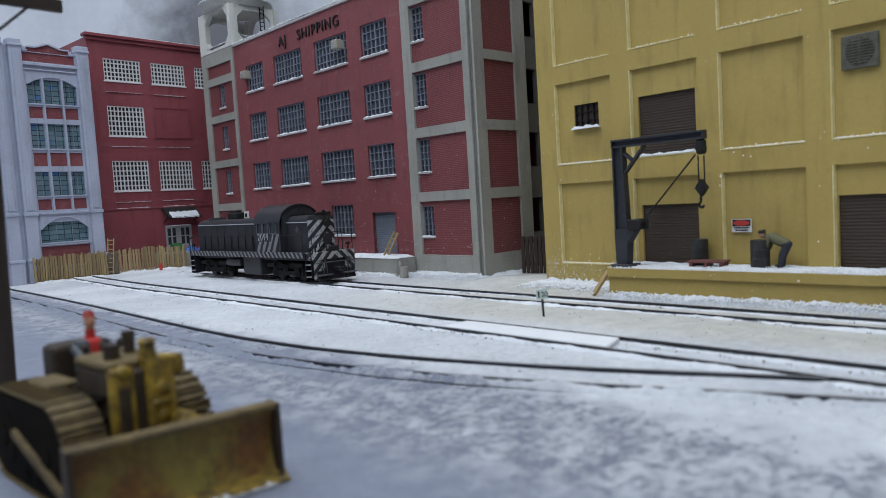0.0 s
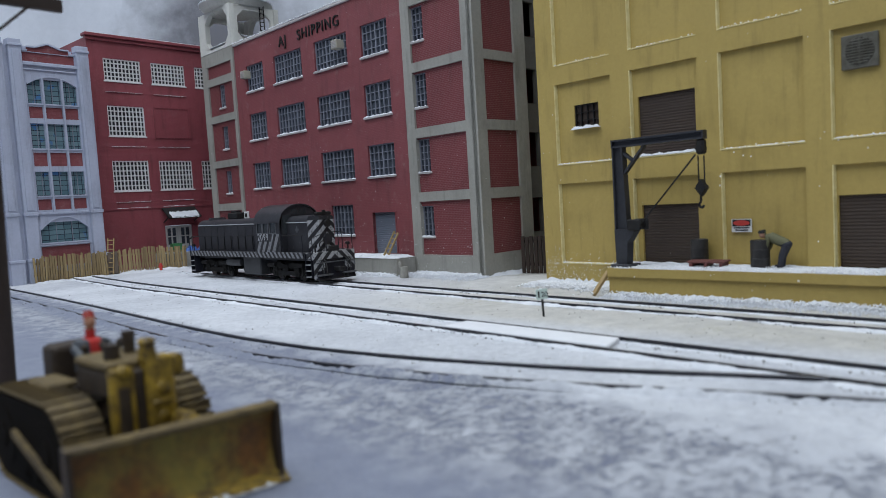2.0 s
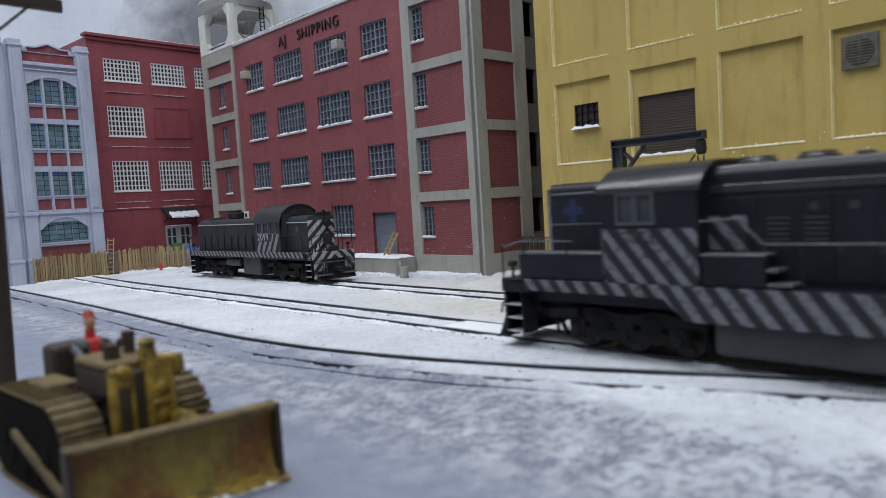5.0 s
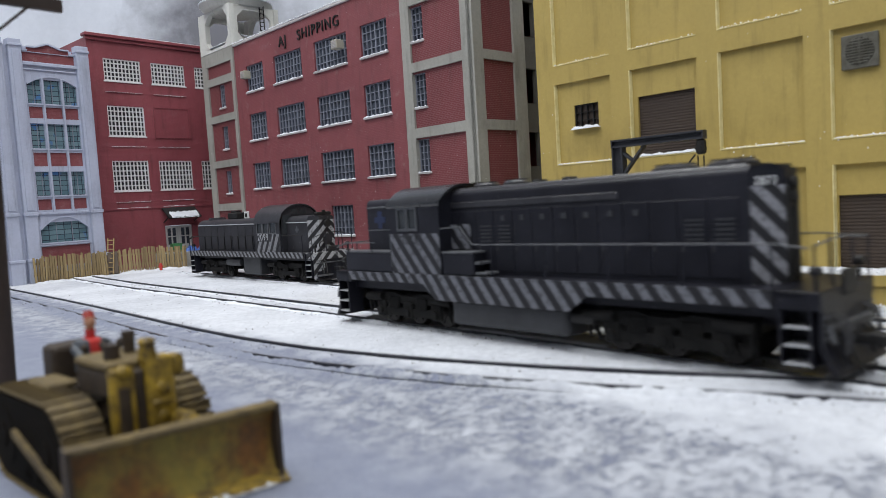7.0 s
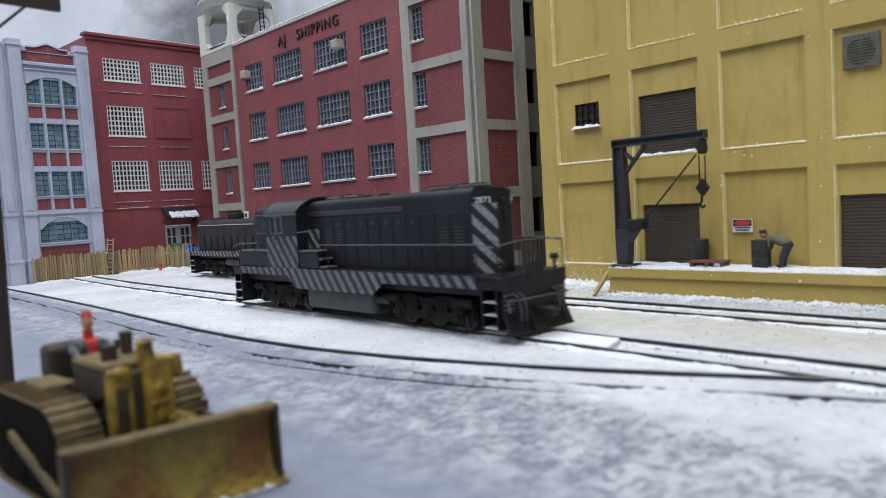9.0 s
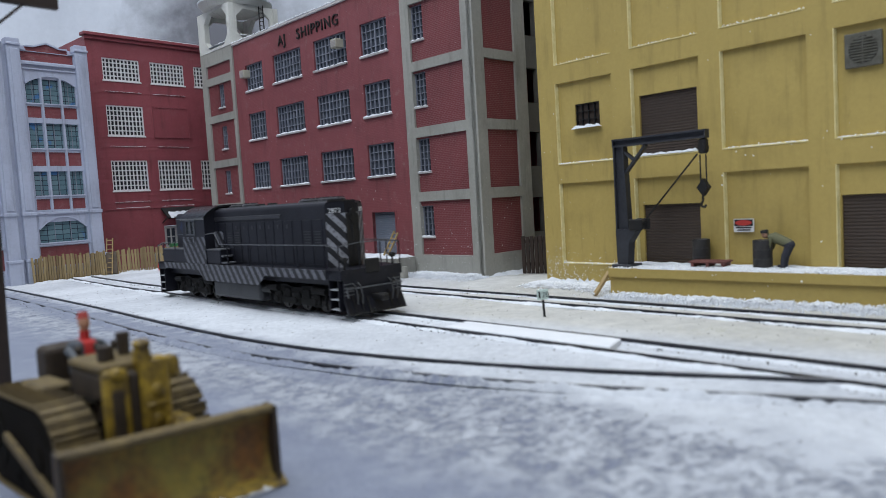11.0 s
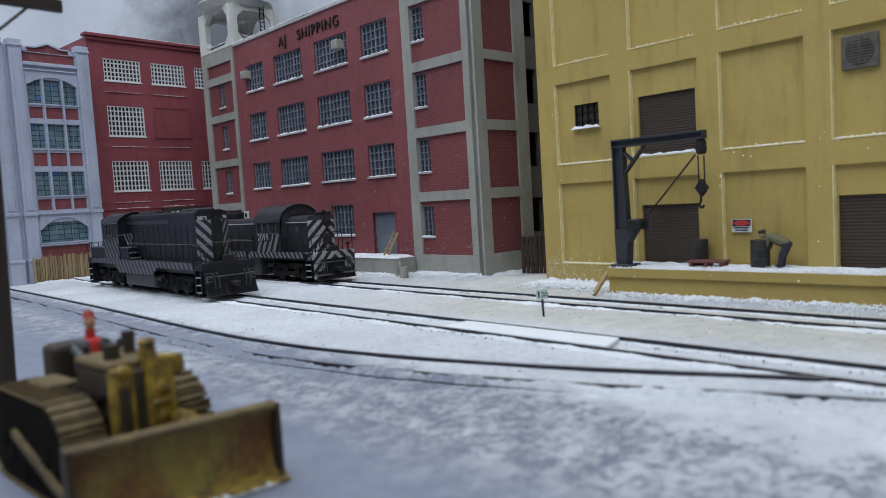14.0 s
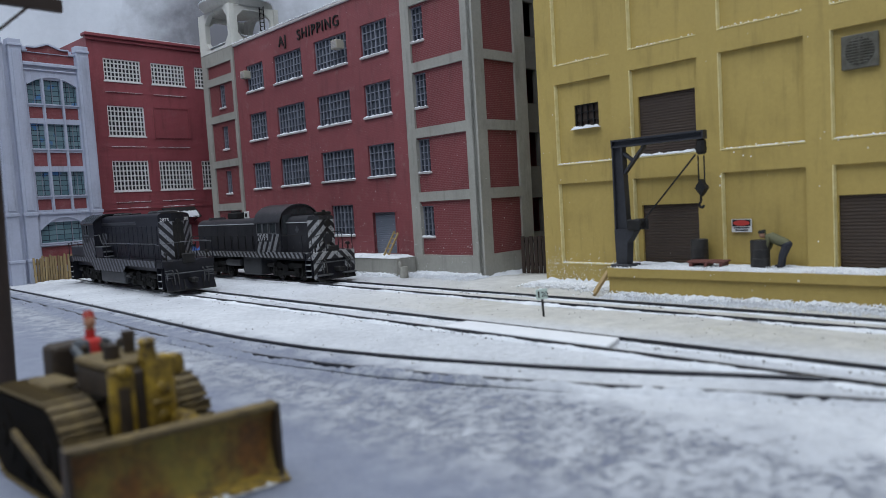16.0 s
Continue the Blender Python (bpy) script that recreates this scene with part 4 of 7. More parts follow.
M_CABSTRIPE = striped("cab_stripes", 6.6, -0.85, "X", share=0.48)
M_SILLSTRIPE_B = striped("siding_engine_sill_stripes", 5.2, 0.8, "X", white=(0.22, 0.225, 0.24))
M_CABSTRIPE_B = striped("siding_engine_cab_stripes", 6.8, -0.55, "X", share=0.55, white=(0.2, 0.205, 0.22))
M_NOSE_V = striped("v_chevrons", 7.0, -1.0, "Y", mirror=True, share=0.5, wrap=0.46, white=(0.24, 0.245, 0.27))
M_NOSE_A = striped("a_chevrons", 7.4, 1.0, "Y", mirror=True, share=0.52, white=(0.34, 0.345, 0.36), wrap=0.54)
M_NUMBER = worn("dull_white_numerals", (0.72, 0.73, 0.74), (0.6, 0.61, 0.62), 0.5)
M_TANK = worn("grey_fuel_tank", (0.042, 0.044, 0.049), (0.026, 0.027, 0.031), 0.5, big=9)
M_GLASS = worn("cab_glass", (0.03, 0.035, 0.04), (0.05, 0.055, 0.06), 0.12, big=10)
M_EMBLEM = worn("faded_blue_emblem_paint", (0.014, 0.025, 0.075), (0.010, 0.016, 0.042), 0.5)
M_STEEL = worn("grimy_wheel_steel", (0.045, 0.042, 0.04), (0.022, 0.02, 0.02), 0.4, 0.7, big=4)
M_STEP = worn("worn_step_edge", (0.42, 0.43, 0.45), (0.30, 0.31, 0.33), 0.5)
M_GREYHOSE = worn("grey_rubber_hose", (0.03, 0.03, 0.032), (0.065, 0.065, 0.07), 0.6, big=3)
# near-black base puts the shade under the engines into the bogies' colour
M_TRUCK = worn("shaded_black_running_gear", (0.006, 0.006, 0.0065), (0.014, 0.0135, 0.013), 0.75, big=5, fine=0.8, depth=0.15, spec=0.15)
M_CABROOF = worn("dusty_grey_cab_roof", (0.014, 0.015, 0.018), (0.026, 0.028, 0.033), 0.24, big=9, fine=0.9, dust=0.2)
M_RUBBED = worn("rubbed_dark_paint", (0.05, 0.052, 0.058), (0.11, 0.115, 0.125), 0.45, big=5)
M_ALU = worn("tarnished_window_trim", (0.085, 0.09, 0.098), None, 0.45, 0.3)


def wheelset_mesh():
    bm = bmesh.new()
    for y, o in ((7.4, 1), (-7.4, -1)):
        rod(bm, (0, y - o * 1.2, 0), (0, y + o * 1.2, 0), 5.8, 5.6, 20)
        rod(bm, (0, y - o * 1.6, 0), (0, y - o * 1.2, 0), 6.4, 6.3, 20)
        for k in range(6):
            a = k * math.pi / 3
            bar(bm, (0, y + o * 1.25, 0), (4.6 * math.cos(a), y + o * 1.25, 4.6 * math.sin(a)), 0.7)
    rod(bm, (0, -8, 0), (0, 8, 0), 1.2, seg=10)
    return data_of("wheelset", bm, M_STEEL)


WHEELSET = wheelset_mesh()


def truck_frame(loco, x, wheelbase, axles=2):
    """One bogie: bolster, deep side frames with boxes, springs and equaliser, brake gear. Returns its wheelsets."""
    half = wheelbase / 2
    stations = [-half + wheelbase * i / (axles - 1) for i in range(axles)]
    bm = bmesh.new()
    soft_box(bm, x - 5, x + 5, -11, 11, 7.5, 13, 0.4)
    soft_box(bm, x - half - 7, x + half + 7, -8, 8, 8.5, 13.5, 0.4)
    part("bolster", bm, M_TRUCK, loco)
    for o in (1, -1):
        y = o * 12.6
        bm = bmesh.new()
        top = [(x - half - 7, 9.4), (x - half - 6, 12.6), (x - half * 0.5, 13.2), (x - 4, 12.0), (x + 4, 12.0), (x + half * 0.5, 13.2), (x + half + 6, 12.6), (x + half + 7, 9.4)]
        prism(bm, top + [(x + half + 3, 9.0), (x - half - 3, 9.0)], "Y", y - 0.9, y + 0.9)
        f = part("side_frame", bm, M_TRUCK, loco)
        bm = bmesh.new()
        for p, q in zip(stations[:-1], stations[1:]):
            prism(bm, [(x + p + 1.5, 7.2), (x + q - 1.5, 7.2), (x + q - 3.2, 4.0), (x + p + 3.2, 4.0)], "Y", *sorted((y, y + o * 1.2)))
        part("equaliser", bm, M_TRUCK, f)
        for k in stations:
            bm = bmesh.new()
            soft_box(bm, x + k - 2.7, x + k + 2.7, *sorted((y, y + o * 1.8)), 3.4, 10.0, 0.5)
            rod(bm, (x + k, y + o * 1.6, 5.9), (x + k, y + o * 3.0, 5.9), 1.8, 1.5, 10)
            part("axle_box", bm, M_TRUCK, f)
        for p, q in zip(stations[:-1], stations[1:]):
            bm = bmesh.new()
            c = x + (p + q) / 2
            for j in range(5):
                rod(bm, (c - 2.4 + 1.2 * j, y + o * 1.3, 7.0), (c - 2.4 + 1.2 * j, y + o * 1.3, 11.4), 0.55, seg=6)
            part("spring", bm, M_TRUCK, f)
        for k in (-1, 1):
            bm = bmesh.new()
            rod(bm, (x + k * (half + 8.2), y + o * 1.2, 11.0), (x + k * (half - 1.5), y + o * 1.6, 11.4), 1.7, seg=10)
            bar(bm, (x + k * (half + 6.8), y, 9), (x + k * (half + 6.4), y - o * 3, 3), 1.1)
            bar(bm, (x + k * (half + 7.6), y + o, 11), (x + k * (half + 7.0), y + o, 4.4), 0.8)
            part("brake_cylinder", bm, M_TRUCK, f)
    return [part("wheelset", WHEELSET, None, loco, at=(x + k, 0, 5.85)) for k in stations]


def coupler(loco, x, o):
    bm = bmesh.new()
    soft_box(bm, x if o > 0 else x - 5, x + 5 if o > 0 else x, -1.3, 1.3, 7.2, 9.6, 0.3)
    soft_box(bm, min(x + o * 4, x + o * 8), max(x + o * 4, x + o * 8), -2.1, 1.2, 6.9, 10.1, 0.6)
    soft_box(bm, min(x + o * 6, x + o * 9), max(x + o * 6, x + o * 9), 0.9, 2.3, 7.1, 9.9, 0.4)
    c = part("coupler", bm, M_IRON, loco)
    bm = bmesh.new()
    for i in range(6):
        a, b = i / 6, (i + 1) / 6
        p = lambda k: (x + o * (1 + 6 * k), 4.5 + k, 9 - 7 * math.sin(k * 2.4))
        rod(bm, p(a), p(b), 0.45, seg=6)
    part("air_hose", bm, M_IRON, c)


def handrail(loco, pts, stanchions, material=None, r=0.25):
    bm = bmesh.new()
    for p, q in zip(pts[:-1], pts[1:]):
        rod(bm, p, q, r, seg=6)
    h = part("handrail", bm, material or M_RUBBED, loco)
    for p, z0 in stanchions:
        bm = bmesh.new()
        rod(bm, (p[0], p[1], z0), p, 0.28, seg=6)
        part("stanchion", bm, M_BLACK, h)


def steps(loco, x, o, y_side, deck):
    """A corner stairwell with four treads, worn pale on the edges."""
    bm = bmesh.new()
    for e in (x, x + o * 6.5):
        box(bm, min(e, e + 0.5), max(e, e + 0.5), min(y_side * 11, y_side * 17.4), max(y_side * 11, y_side * 17.4), 3.5, deck)
    box(bm, min(x, x + o * 6.8), max(x, x + o * 6.8), min(y_side * 10.4, y_side * 11), max(y_side * 10.4, y_side * 11), 3.5, deck)
    s = part("stairwell", bm, M_BLACK, loco)
    for k in range(4):
        z = 4.0 + k * (deck - 4.0) / 4
        bm = bmesh.new()
        box(bm, min(x + o * 0.5, x + o * 6.4), max(x + o * 0.5, x + o * 6.4), min(y_side * 11, y_side * 17.5), max(y_side * 11, y_side * 17.5), z, z + 0.45)
        part("tread", bm, M_STEP if k < 3 else M_BLACK, s)


def pilot(loco, x, o, width, material, z0=2.2, z1=17.5):
    """Front sheet with a flared plough foot."""
    bm = bmesh.new()
    half = width / 2
    pts = [(x, z1), (x + o * 1.0, z1), (x + o * 1.0, 9), (x + o * 4.0, z0), (x + o * 2.4, z0), (x, 8)]
    prism(bm, pts, "Y", -half, half)
    p = part("pilot", bm, material, loco)
    bm = bmesh.new()
    for y in (-half + 4, -half + 8, half - 8, half - 4):
        bar(bm, (x + o * 1.2, y, 10.5), (x + o * 3.7, y, z0 + 1.2), 0.5)
    soft_box(bm, min(x + o * 0.8, x + o * 4.3), max(x + o * 0.8, x + o * 4.3), -half, half, z0 - 0.5, z0 + 0.3, 0.2)
    part("plough_rib", bm, M_IRON, p)


def end_gear(loco, x, o, deck):
    """Hoses, drop step, cut lever and marker stands on an end platform."""
    for y in (-11.5, -8.8, 8.8, 11.5):
        bm = bmesh.new()
        pts = [(x + o * 1.2, y, 15.5), (x + o * 3.4, y, 14.2), (x + o * 4.2, y * 0.98, 10), (x + o * 3.6, y * 0.95, 6.2)]
        for p, q in zip(pts[:-1], pts[1:]):
            rod(bm, p, q, 0.38, seg=6)
        part("air_hose", bm, M_GREYHOSE, loco)
    bm = bmesh.new()
    soft_box(bm, *sorted((x + o * 0.6, x + o * 1.6)), -4.2, 4.2, deck - 2.5, deck + 4.0, 0.5)
    part("drop_step", bm, M_IRON, loco)
    bm = bmesh.new()
    rod(bm, (x + o * 2.2, -15.5, 13.2), (x + o * 2.2, 15.5, 13.2), 0.4, seg=6), rod(bm, (x + o * 2.2, 15.5, 13.2), (x + o * 3.2, 15.5, 9.6), 0.4, seg=6)
    part("cut_lever", bm, M_RUBBED, loco)
    for y in (-13.5, 13.5):
        bm = bmesh.new()
        rod(bm, (x - o * 1.0, y, deck), (x - o * 1.0, y, deck + 4.4), 0.5, seg=8), rod(bm, (x - o * 2.2, y, deck + 4.4), (x + o * 0.2, y, deck + 4.4), 1.1, seg=10)
        part("marker_stand", bm, M_IRON, loco)
        bm = bmesh.new()
        for z in range(4):
            box(bm, *sorted((x + o * 1.05, x + o * 1.3)), y - 2.6, y + 2.6, 10.2 + z * 1.6, 10.7 + z * 1.6)
        part("louvre", bm, M_RUBBED, loco)


def hood_outline(half, top, bottom, r):
    """Cross-section of a hood with rounded shoulders."""
    right = [(half - r + r * math.sin(a), top - r + r * math.cos(a)) for a in (i * math.pi / 10 for i in range(6))]
    return [(-half, bottom)] + [(-y, z) for y, z in right[::-1]] + right + [(half, bottom)]


def road_switcher():
    """The moving engine, cab end leading. x forward, near side +y."""
    e = thing("diesel_locomotive", Matrix.Translation(mid_line(-236) * MM), "black road diesel with dull white warning stripes, weathered", "locomotive", "two black diesels")
    deck = 21.5
    bm = bmesh.new()
    soft_box(bm, -91, 91, -17.3, 17.3, 19.6, deck, 0.3)
    box(bm, -88, 88, -6, 6, 11, 19.6), box(bm, -86, 86, -13, 13, 14.2, 19.5)
    part("frame", bm, M_BLACK, e)
    for o in (1, -1):
        y0, y1 = (17.3, 17.75) if o > 0 else (-17.75, -17.3)
        bm = bmesh.new()
        pts = [(-84, 21.6), (84, 21.6), (84, 18.0), (38, 18.0), (32, 12.2), (-26, 12.2), (-33, 17.2), (-84, 17.2)]
        prism(bm, pts, "Y", y0, y1)
        part("striped_sill", bm, M_SILLSTRIPE, e, "black sill with dull white diagonal stripes")
    # long hood with a bevelled striped end
    bm = bmesh.new()
    prism(bm, hood_outline(10.6, 51.8, deck, 2.4), "X", -76.5, 34)
    hood = part("long_hood", bm, M_BLACK, e, smooth=True)
    bm = bmesh.new()
    prism(bm, [(-76.5, -10.5), (-76.5, 10.5), (-82, 3.8), (-82, -3.8)], "Z", deck, 46.4)
    part("hood_end", bm, M_NOSE_V, e, "striped end of the hood")
    bm = bmesh.new()
    prism(bm, [(-76.5, -10.5), (-76.5, 10.5), (-82, 3.8), (-82, -3.8)], "Z", 46.4, 50.6)
    prism(bm, [(-76.5, -9), (-76.5, 9), (-81, 3.2), (-81, -3.2)], "Z", 50.6, 51.7)
    cap = part("number_board", bm, M_BLACK, e)
    bm = bmesh.new()
    rod(bm, (-82, 0, 46.8), (-83.4, 0, 46.8), 1.6, seg=14), rod(bm, (-82, 0, 43.3), (-83.4, 0, 43.3), 1.6, seg=14)
    soft_box(bm, -82.6, -81.8, -3.5, 3.5, deck + 0.2, 46.2, 0.2), soft_box(bm, -83.2, -82.5, -0.9, 0.9, 23, 41, 0.2)
    part("headlight", bm, M_IRON, e)
    for o in (1, -1):
        c = Vector((-79.25, o * 7.15, 47.6))
        nx, ny = -6.7, o * 5.5
        ang = math.degrees(math.atan2(ny, nx)) + 90
        m = Matrix.Translation((c + Vector((nx, ny, 0)).normalized() * 0.12) * MM) @ pose(0, 0, 0, 0, 0, ang) @ mm_pose(-3.1, 0, -0.9)
        t = part("road_number", lettering("2873", 2.1, 0.08, 1.0), None, cap, "white road number", at=m)
        t.data.materials.append(M_NUMBER)
    # hood doors: raised panels, latches, louvres
    for o in (1, -1):
        for i in range(13):
            x = -74 + i * 8.2
            bm = bmesh.new()
            ya, yb = sorted((o * 10.5, o * 10.85))
            soft_box(bm, x, x + 7.6, ya, yb, 23.0, 44.0, 0.12)
            d = part("hood_door", bm, M_BLACK, hood)
            bm = bmesh.new()
            ya, yb = sorted((o * 10.85, o * 11.1))
            if 2 < i < 10:
                box(bm, x + 3, x + 4.6, ya, yb, 40.2, 42.0)
            box(bm, x + 6.4, x + 6.9, ya, yb, 30, 31.6)
            for k in range(5 if i in (0, 1, 9, 10) else 0):
                box(bm, x + 1, x + 6, ya, yb, 33 + k * 1.3, 33.5 + k * 1.3)
            part("latch", bm, M_TANK, d)
        bm = bmesh.new()
        ya, yb = sorted((o * 10.5, o * 11.0))
        soft_box(bm, -40, 30, ya, yb, 45.2, 47.4, 0.2)
        part("gutter", bm, M_BLACKTOP, hood)
    bm = bmesh.new()
    prism(bm, [(-8.2, 51.75), (-7.6, 52.4), (7.6, 52.4), (8.2, 51.75)], "X", -75, 33)
    part("roof_walk", bm, M_BLACKTOP, hood, "dusty roof panel")
    for x, r in ((-68, 6.4), (-52, 6.4), (6, 4.6), (20, 4.6)):
        bm = bmesh.new()
        rod(bm, (x, 0, 52.3), (x, 0, 53.1), r, r, 18), rod(bm, (x, 0, 53.1), (x, 0, 53.9), r, r * 0.75, 18)
        for k in range(4):
            a = k * math.pi / 4
            bar(bm, (x - r * 0.9 * math.cos(a), -r * 0.9 * math.sin(a), 54.1), (x + r * 0.9 * math.cos(a), r * 0.9 * math.sin(a), 54.1), 0.3)
        part("roof_fan", bm, M_BLACKTOP, hood, smooth=False)
    for x in (-16, -4):
        bm = bmesh.new()
        soft_box(bm, x - 1.6, x + 1.6, -2.2, 2.2, 52.3, 53.4, 0.3)
        part("exhaust_stack", bm, M_IRON, hood)
    # cab: upright sides, sloping roof flanks, flat crown
    bm = bmesh.new()
    c0, c1 = 28.0, 55.5
    panes = ((40.0, 44.9), (45.7, 50.6))
    for o in (1, -1):
        pierced(bm, c0, c1, deck, 48.0, [(x0, x1, 38.4, 46.4) for x0, x1 in panes], *sorted((o * 16.4, o * 17.2)))
    box(bm, c0, c0 + 0.8, -16.4, 16.4, deck, 47.6), box(bm, c1 - 0.8, c1, -16.4, 16.4, deck, 47.6)
    cab = part("cab", bm, M_BLACK, e)
    flank = [(17.9, 47.5), (17.7, 48.3), (15.6, 50.4), (12.4, 52.6), (9.4, 53.9), (6.5, 54.4)]
    arc = [(-y, z) for y, z in flank] + flank[::-1]
    bm = bmesh.new()
    prism(bm, arc + [(y * 0.97, z - 0.8) for y, z in arc[::-1]], "X", c0 - 1, c1 + 1.2)
    part("cab_roof", bm, M_CABROOF, cab, "dusty grey cab roof with sloping flanks", smooth=True)
    bm = bmesh.new()
    for x in (c0 + 0.05, c1 - 0.75):
        prism(bm, [(-16.4, 46.8)] + [(y * 0.94, z - 0.6) for y, z in arc[1:-1]] + [(16.4, 46.8)], "X", x, x + 0.7)
    part("cab_gable", bm, M_BLACK, cab)
    for o in (1, -1):
        for x0, x1 in panes:
            bm = bmesh.new()
            pierced(bm, x0 - 0.5, x1 + 0.5, 37.8, 46.9, [(x0 + 0.4, x1 - 0.4, 38.8, 46.0)], *sorted((o * 17.2, o * 17.55)))
            w = part("window", bm, M_ALU, cab)
            bm = bmesh.new()
            box(bm, x0, x1, *sorted((o * 16.7, o * 16.9)), 38.4, 46.4)
            part("pane", bm, M_GLASS, w)
        bm = bmesh.new()
        prism(bm, [(c0 + 0.2, deck + 0.2), (c1 - 0.2, deck + 0.2), (c1 - 0.2, 36.8), (c0 + 0.2, 36.8)], "Y", *sorted((o * 17.2, o * 17.4)))
        part("cab_stripes", bm, M_CABSTRIPE, cab, "dull white diagonal stripes")
        t = part("road_number", lettering("2873", 3.4, 0.06, 1.0), None, cab, "dull white road number", at=Matrix.Translation(Vector((0, o * 17.5, 33)) * MM) @ pose(0, 0, 0, 0, 0, 180 if o > 0 else 0) @ mm_pose(-49 if o > 0 else 38, 0, 0))
        t.data.materials.append(M_TANK)
        # rubbed handrail and grab iron on the cab's rear corner
        bm = bmesh.new()
        rod(bm, (c0 - 0.4, o * 17.0, 38.4), (18.5, o * 16.6, 38.9), 0.3, seg=6), rod(bm, (18.5, o * 16.6, 38.9), (12.5, o * 17.0, 32.6), 0.3, seg=6)
        part("grab_rail", bm, M_ALU, cab)
        bm = bmesh.new()
        rod(bm, (c1 + 0.5, o * 17.0, 24), (c1 + 0.5, o * 17.0, 37), 0.3, seg=6)
        part("grab_iron", bm, M_ALU, cab)
        # panel behind the cab steps, with two stripes
        bm = bmesh.new()
        box(bm, 18.5, c0, *sorted((o * 11, o * 11.5)), 30.5, 39.5)
        part("striped_panel", bm, M_CABSTRIPE, e)
        bm = bmesh.new()
        soft_box(bm, 12.5, c0 - 0.2, *sorted((o * 11, o * 17.0)), deck + 0.1, 29.6, 0.4)
        box_ = part("battery_box", bm, M_BLACK, e)
        bm = bmesh.new()
        soft_box(bm, 12.2, c0 - 0.1, *sorted((o * 11, o * 17.2)), 29.4, 30.1, 0.2)
        part("lid", bm, M_RUBBED, box_, "box lid rubbed grey at the edge")
        for k in range(2):
            bm = bmesh.new()
            soft_box(bm, 6.5 + k * 3, 12.1, *sorted((o * 11, o * 16.8)), 22 + k * 3.6, 23 + k * 3.6, 0.2)
            part("box_step", bm, M_RUBBED, box_)
        bm = bmesh.new()
        soft_box(bm, c1 + 0.2, 86.5, *sorted((o * 10.4, o * 17.0)), deck + 0.1, 29.6, 0.4)
        box_ = part("battery_box", bm, M_BLACK, e)
        bm = bmesh.new()
        soft_box(bm, c1 + 0.2, 86.8, *sorted((o * 10.4, o * 17.2)), 29.4, 30.1, 0.2)
        part("lid", bm, M_RUBBED, box_, "box lid rubbed grey at the edge")
    # short hood, nearly as tall as the long one
    bm = bmesh.new()
    prism(bm, hood_outline(10.6, 50.8, deck, 2.6), "X", c1, 78)
    sh = part("short_hood", bm, M_BLACK, e, smooth=True)
    bm = bmesh.new()
    prism(bm, [(78, -10.5), (78, 10.5), (83, 5.6), (83, -5.6)], "Z", deck, 46.4)
    part("hood_end", bm, M_NOSE_V, e, "striped front of the short hood")
    bm = bmesh.new()
    prism(bm, [(78, -10.4), (78, 10.4), (82.9, 5.5), (82.9, -5.5)], "Z", 46.4, 49.4)
    prism(bm, [(78, -9.4), (78, 9.4), (82, 4.9), (82, -4.9)], "Z", 49.4, 50.7)
    part("hood_cap", bm, M_BLACKTOP, sh)
    for o in (1, -1):
        bm = bmesh.new()
        soft_box(bm, c1, 78, *sorted((o * 10.4, o * 10.9)), 47.2, 47.9, 0.15)
        soft_box(bm, c1, 78, *sorted((o * 10.4, o * 10.8)), 38.0, 38.4, 0.1)
        part("hood_rail", bm, M_RUBBED, sh)
        bm = bmesh.new()
        ya, yb = sorted((o * 10.6, o * 10.75))
        box(bm, 66.2, 73.2, ya, yb, 41.2, 43.6), box(bm, 68.4, 71, ya, yb, 38.8, 41.2), box(bm, 68.4, 71, ya, yb, 43.6, 46.0)
        part("emblem", bm, M_EMBLEM, sh, "blue cross-shaped emblem")
    # running gear
    wheels = truck_frame(e, 52, 32, 3) + truck_frame(e, -54, 32, 3)
    bm = bmesh.new()
    soft_box(bm, -24, 26, -15.5, 15.5, 3.4, 13.0, 1.6, 2)
    part("fuel_tank", bm, M_TANK, e, "grey fuel tank")
    bm = bmesh.new()
    for o in (1, -1):
        rod(bm, (-33, o * 13.5, 10), (-25, o * 13.5, 10), 2.0, seg=12)
    part("air_reservoir", bm, M_IRON, e)
    for o in (1, -1):
        pilot(e, o * 93.0, o, 32, M_BLACK)
        end_gear(e, o * 93.0, o, deck)
        coupler(e, o * 94, o)
        for y in (1, -1):
            steps(e, o * 85.5, o, y, deck)
        bm = bmesh.new()
        soft_box(bm, min(o * 83, o * 94), max(o * 83, o * 94), -17.3, 17.3, 17.0, deck, 0.3)
        part("end_platform", bm, M_BLACK, e)
        handrail(e, [(o * 93, -17, 32), (o * 93, -6, 33), (o * 93, 6, 33), (o * 93, 17, 32)], [((o * 93, y, 32.4), deck) for y in (-17, -6, 6, 17)])
        ys = o * 17.2
        handrail(e, [(-92, ys, 31.5), (-84, ys, 32.6), (12, ys, 32.6)], [((x, ys, 32.6), deck) for x in (-84, -62, -40, -18, 4)])
        handrail(e, [(92, ys, 31.5), (86, ys, 33.5), (66, ys, 33.5)], [((x, ys, 33.5), 29) for x in (84, 68)])
    # stretch the body to its true length over the pilots
    for ob in e.children_recursive:
        if ob.data is not WHEELSET and not ob.name.startswith("road_number"):
            ob.data.transform(Matrix.Diagonal((1.065, 1, 1, 1)))
        ob.location.x *= 1.065
    return e, wheels


MOVING, MOVING_WHEELS = road_switcher()


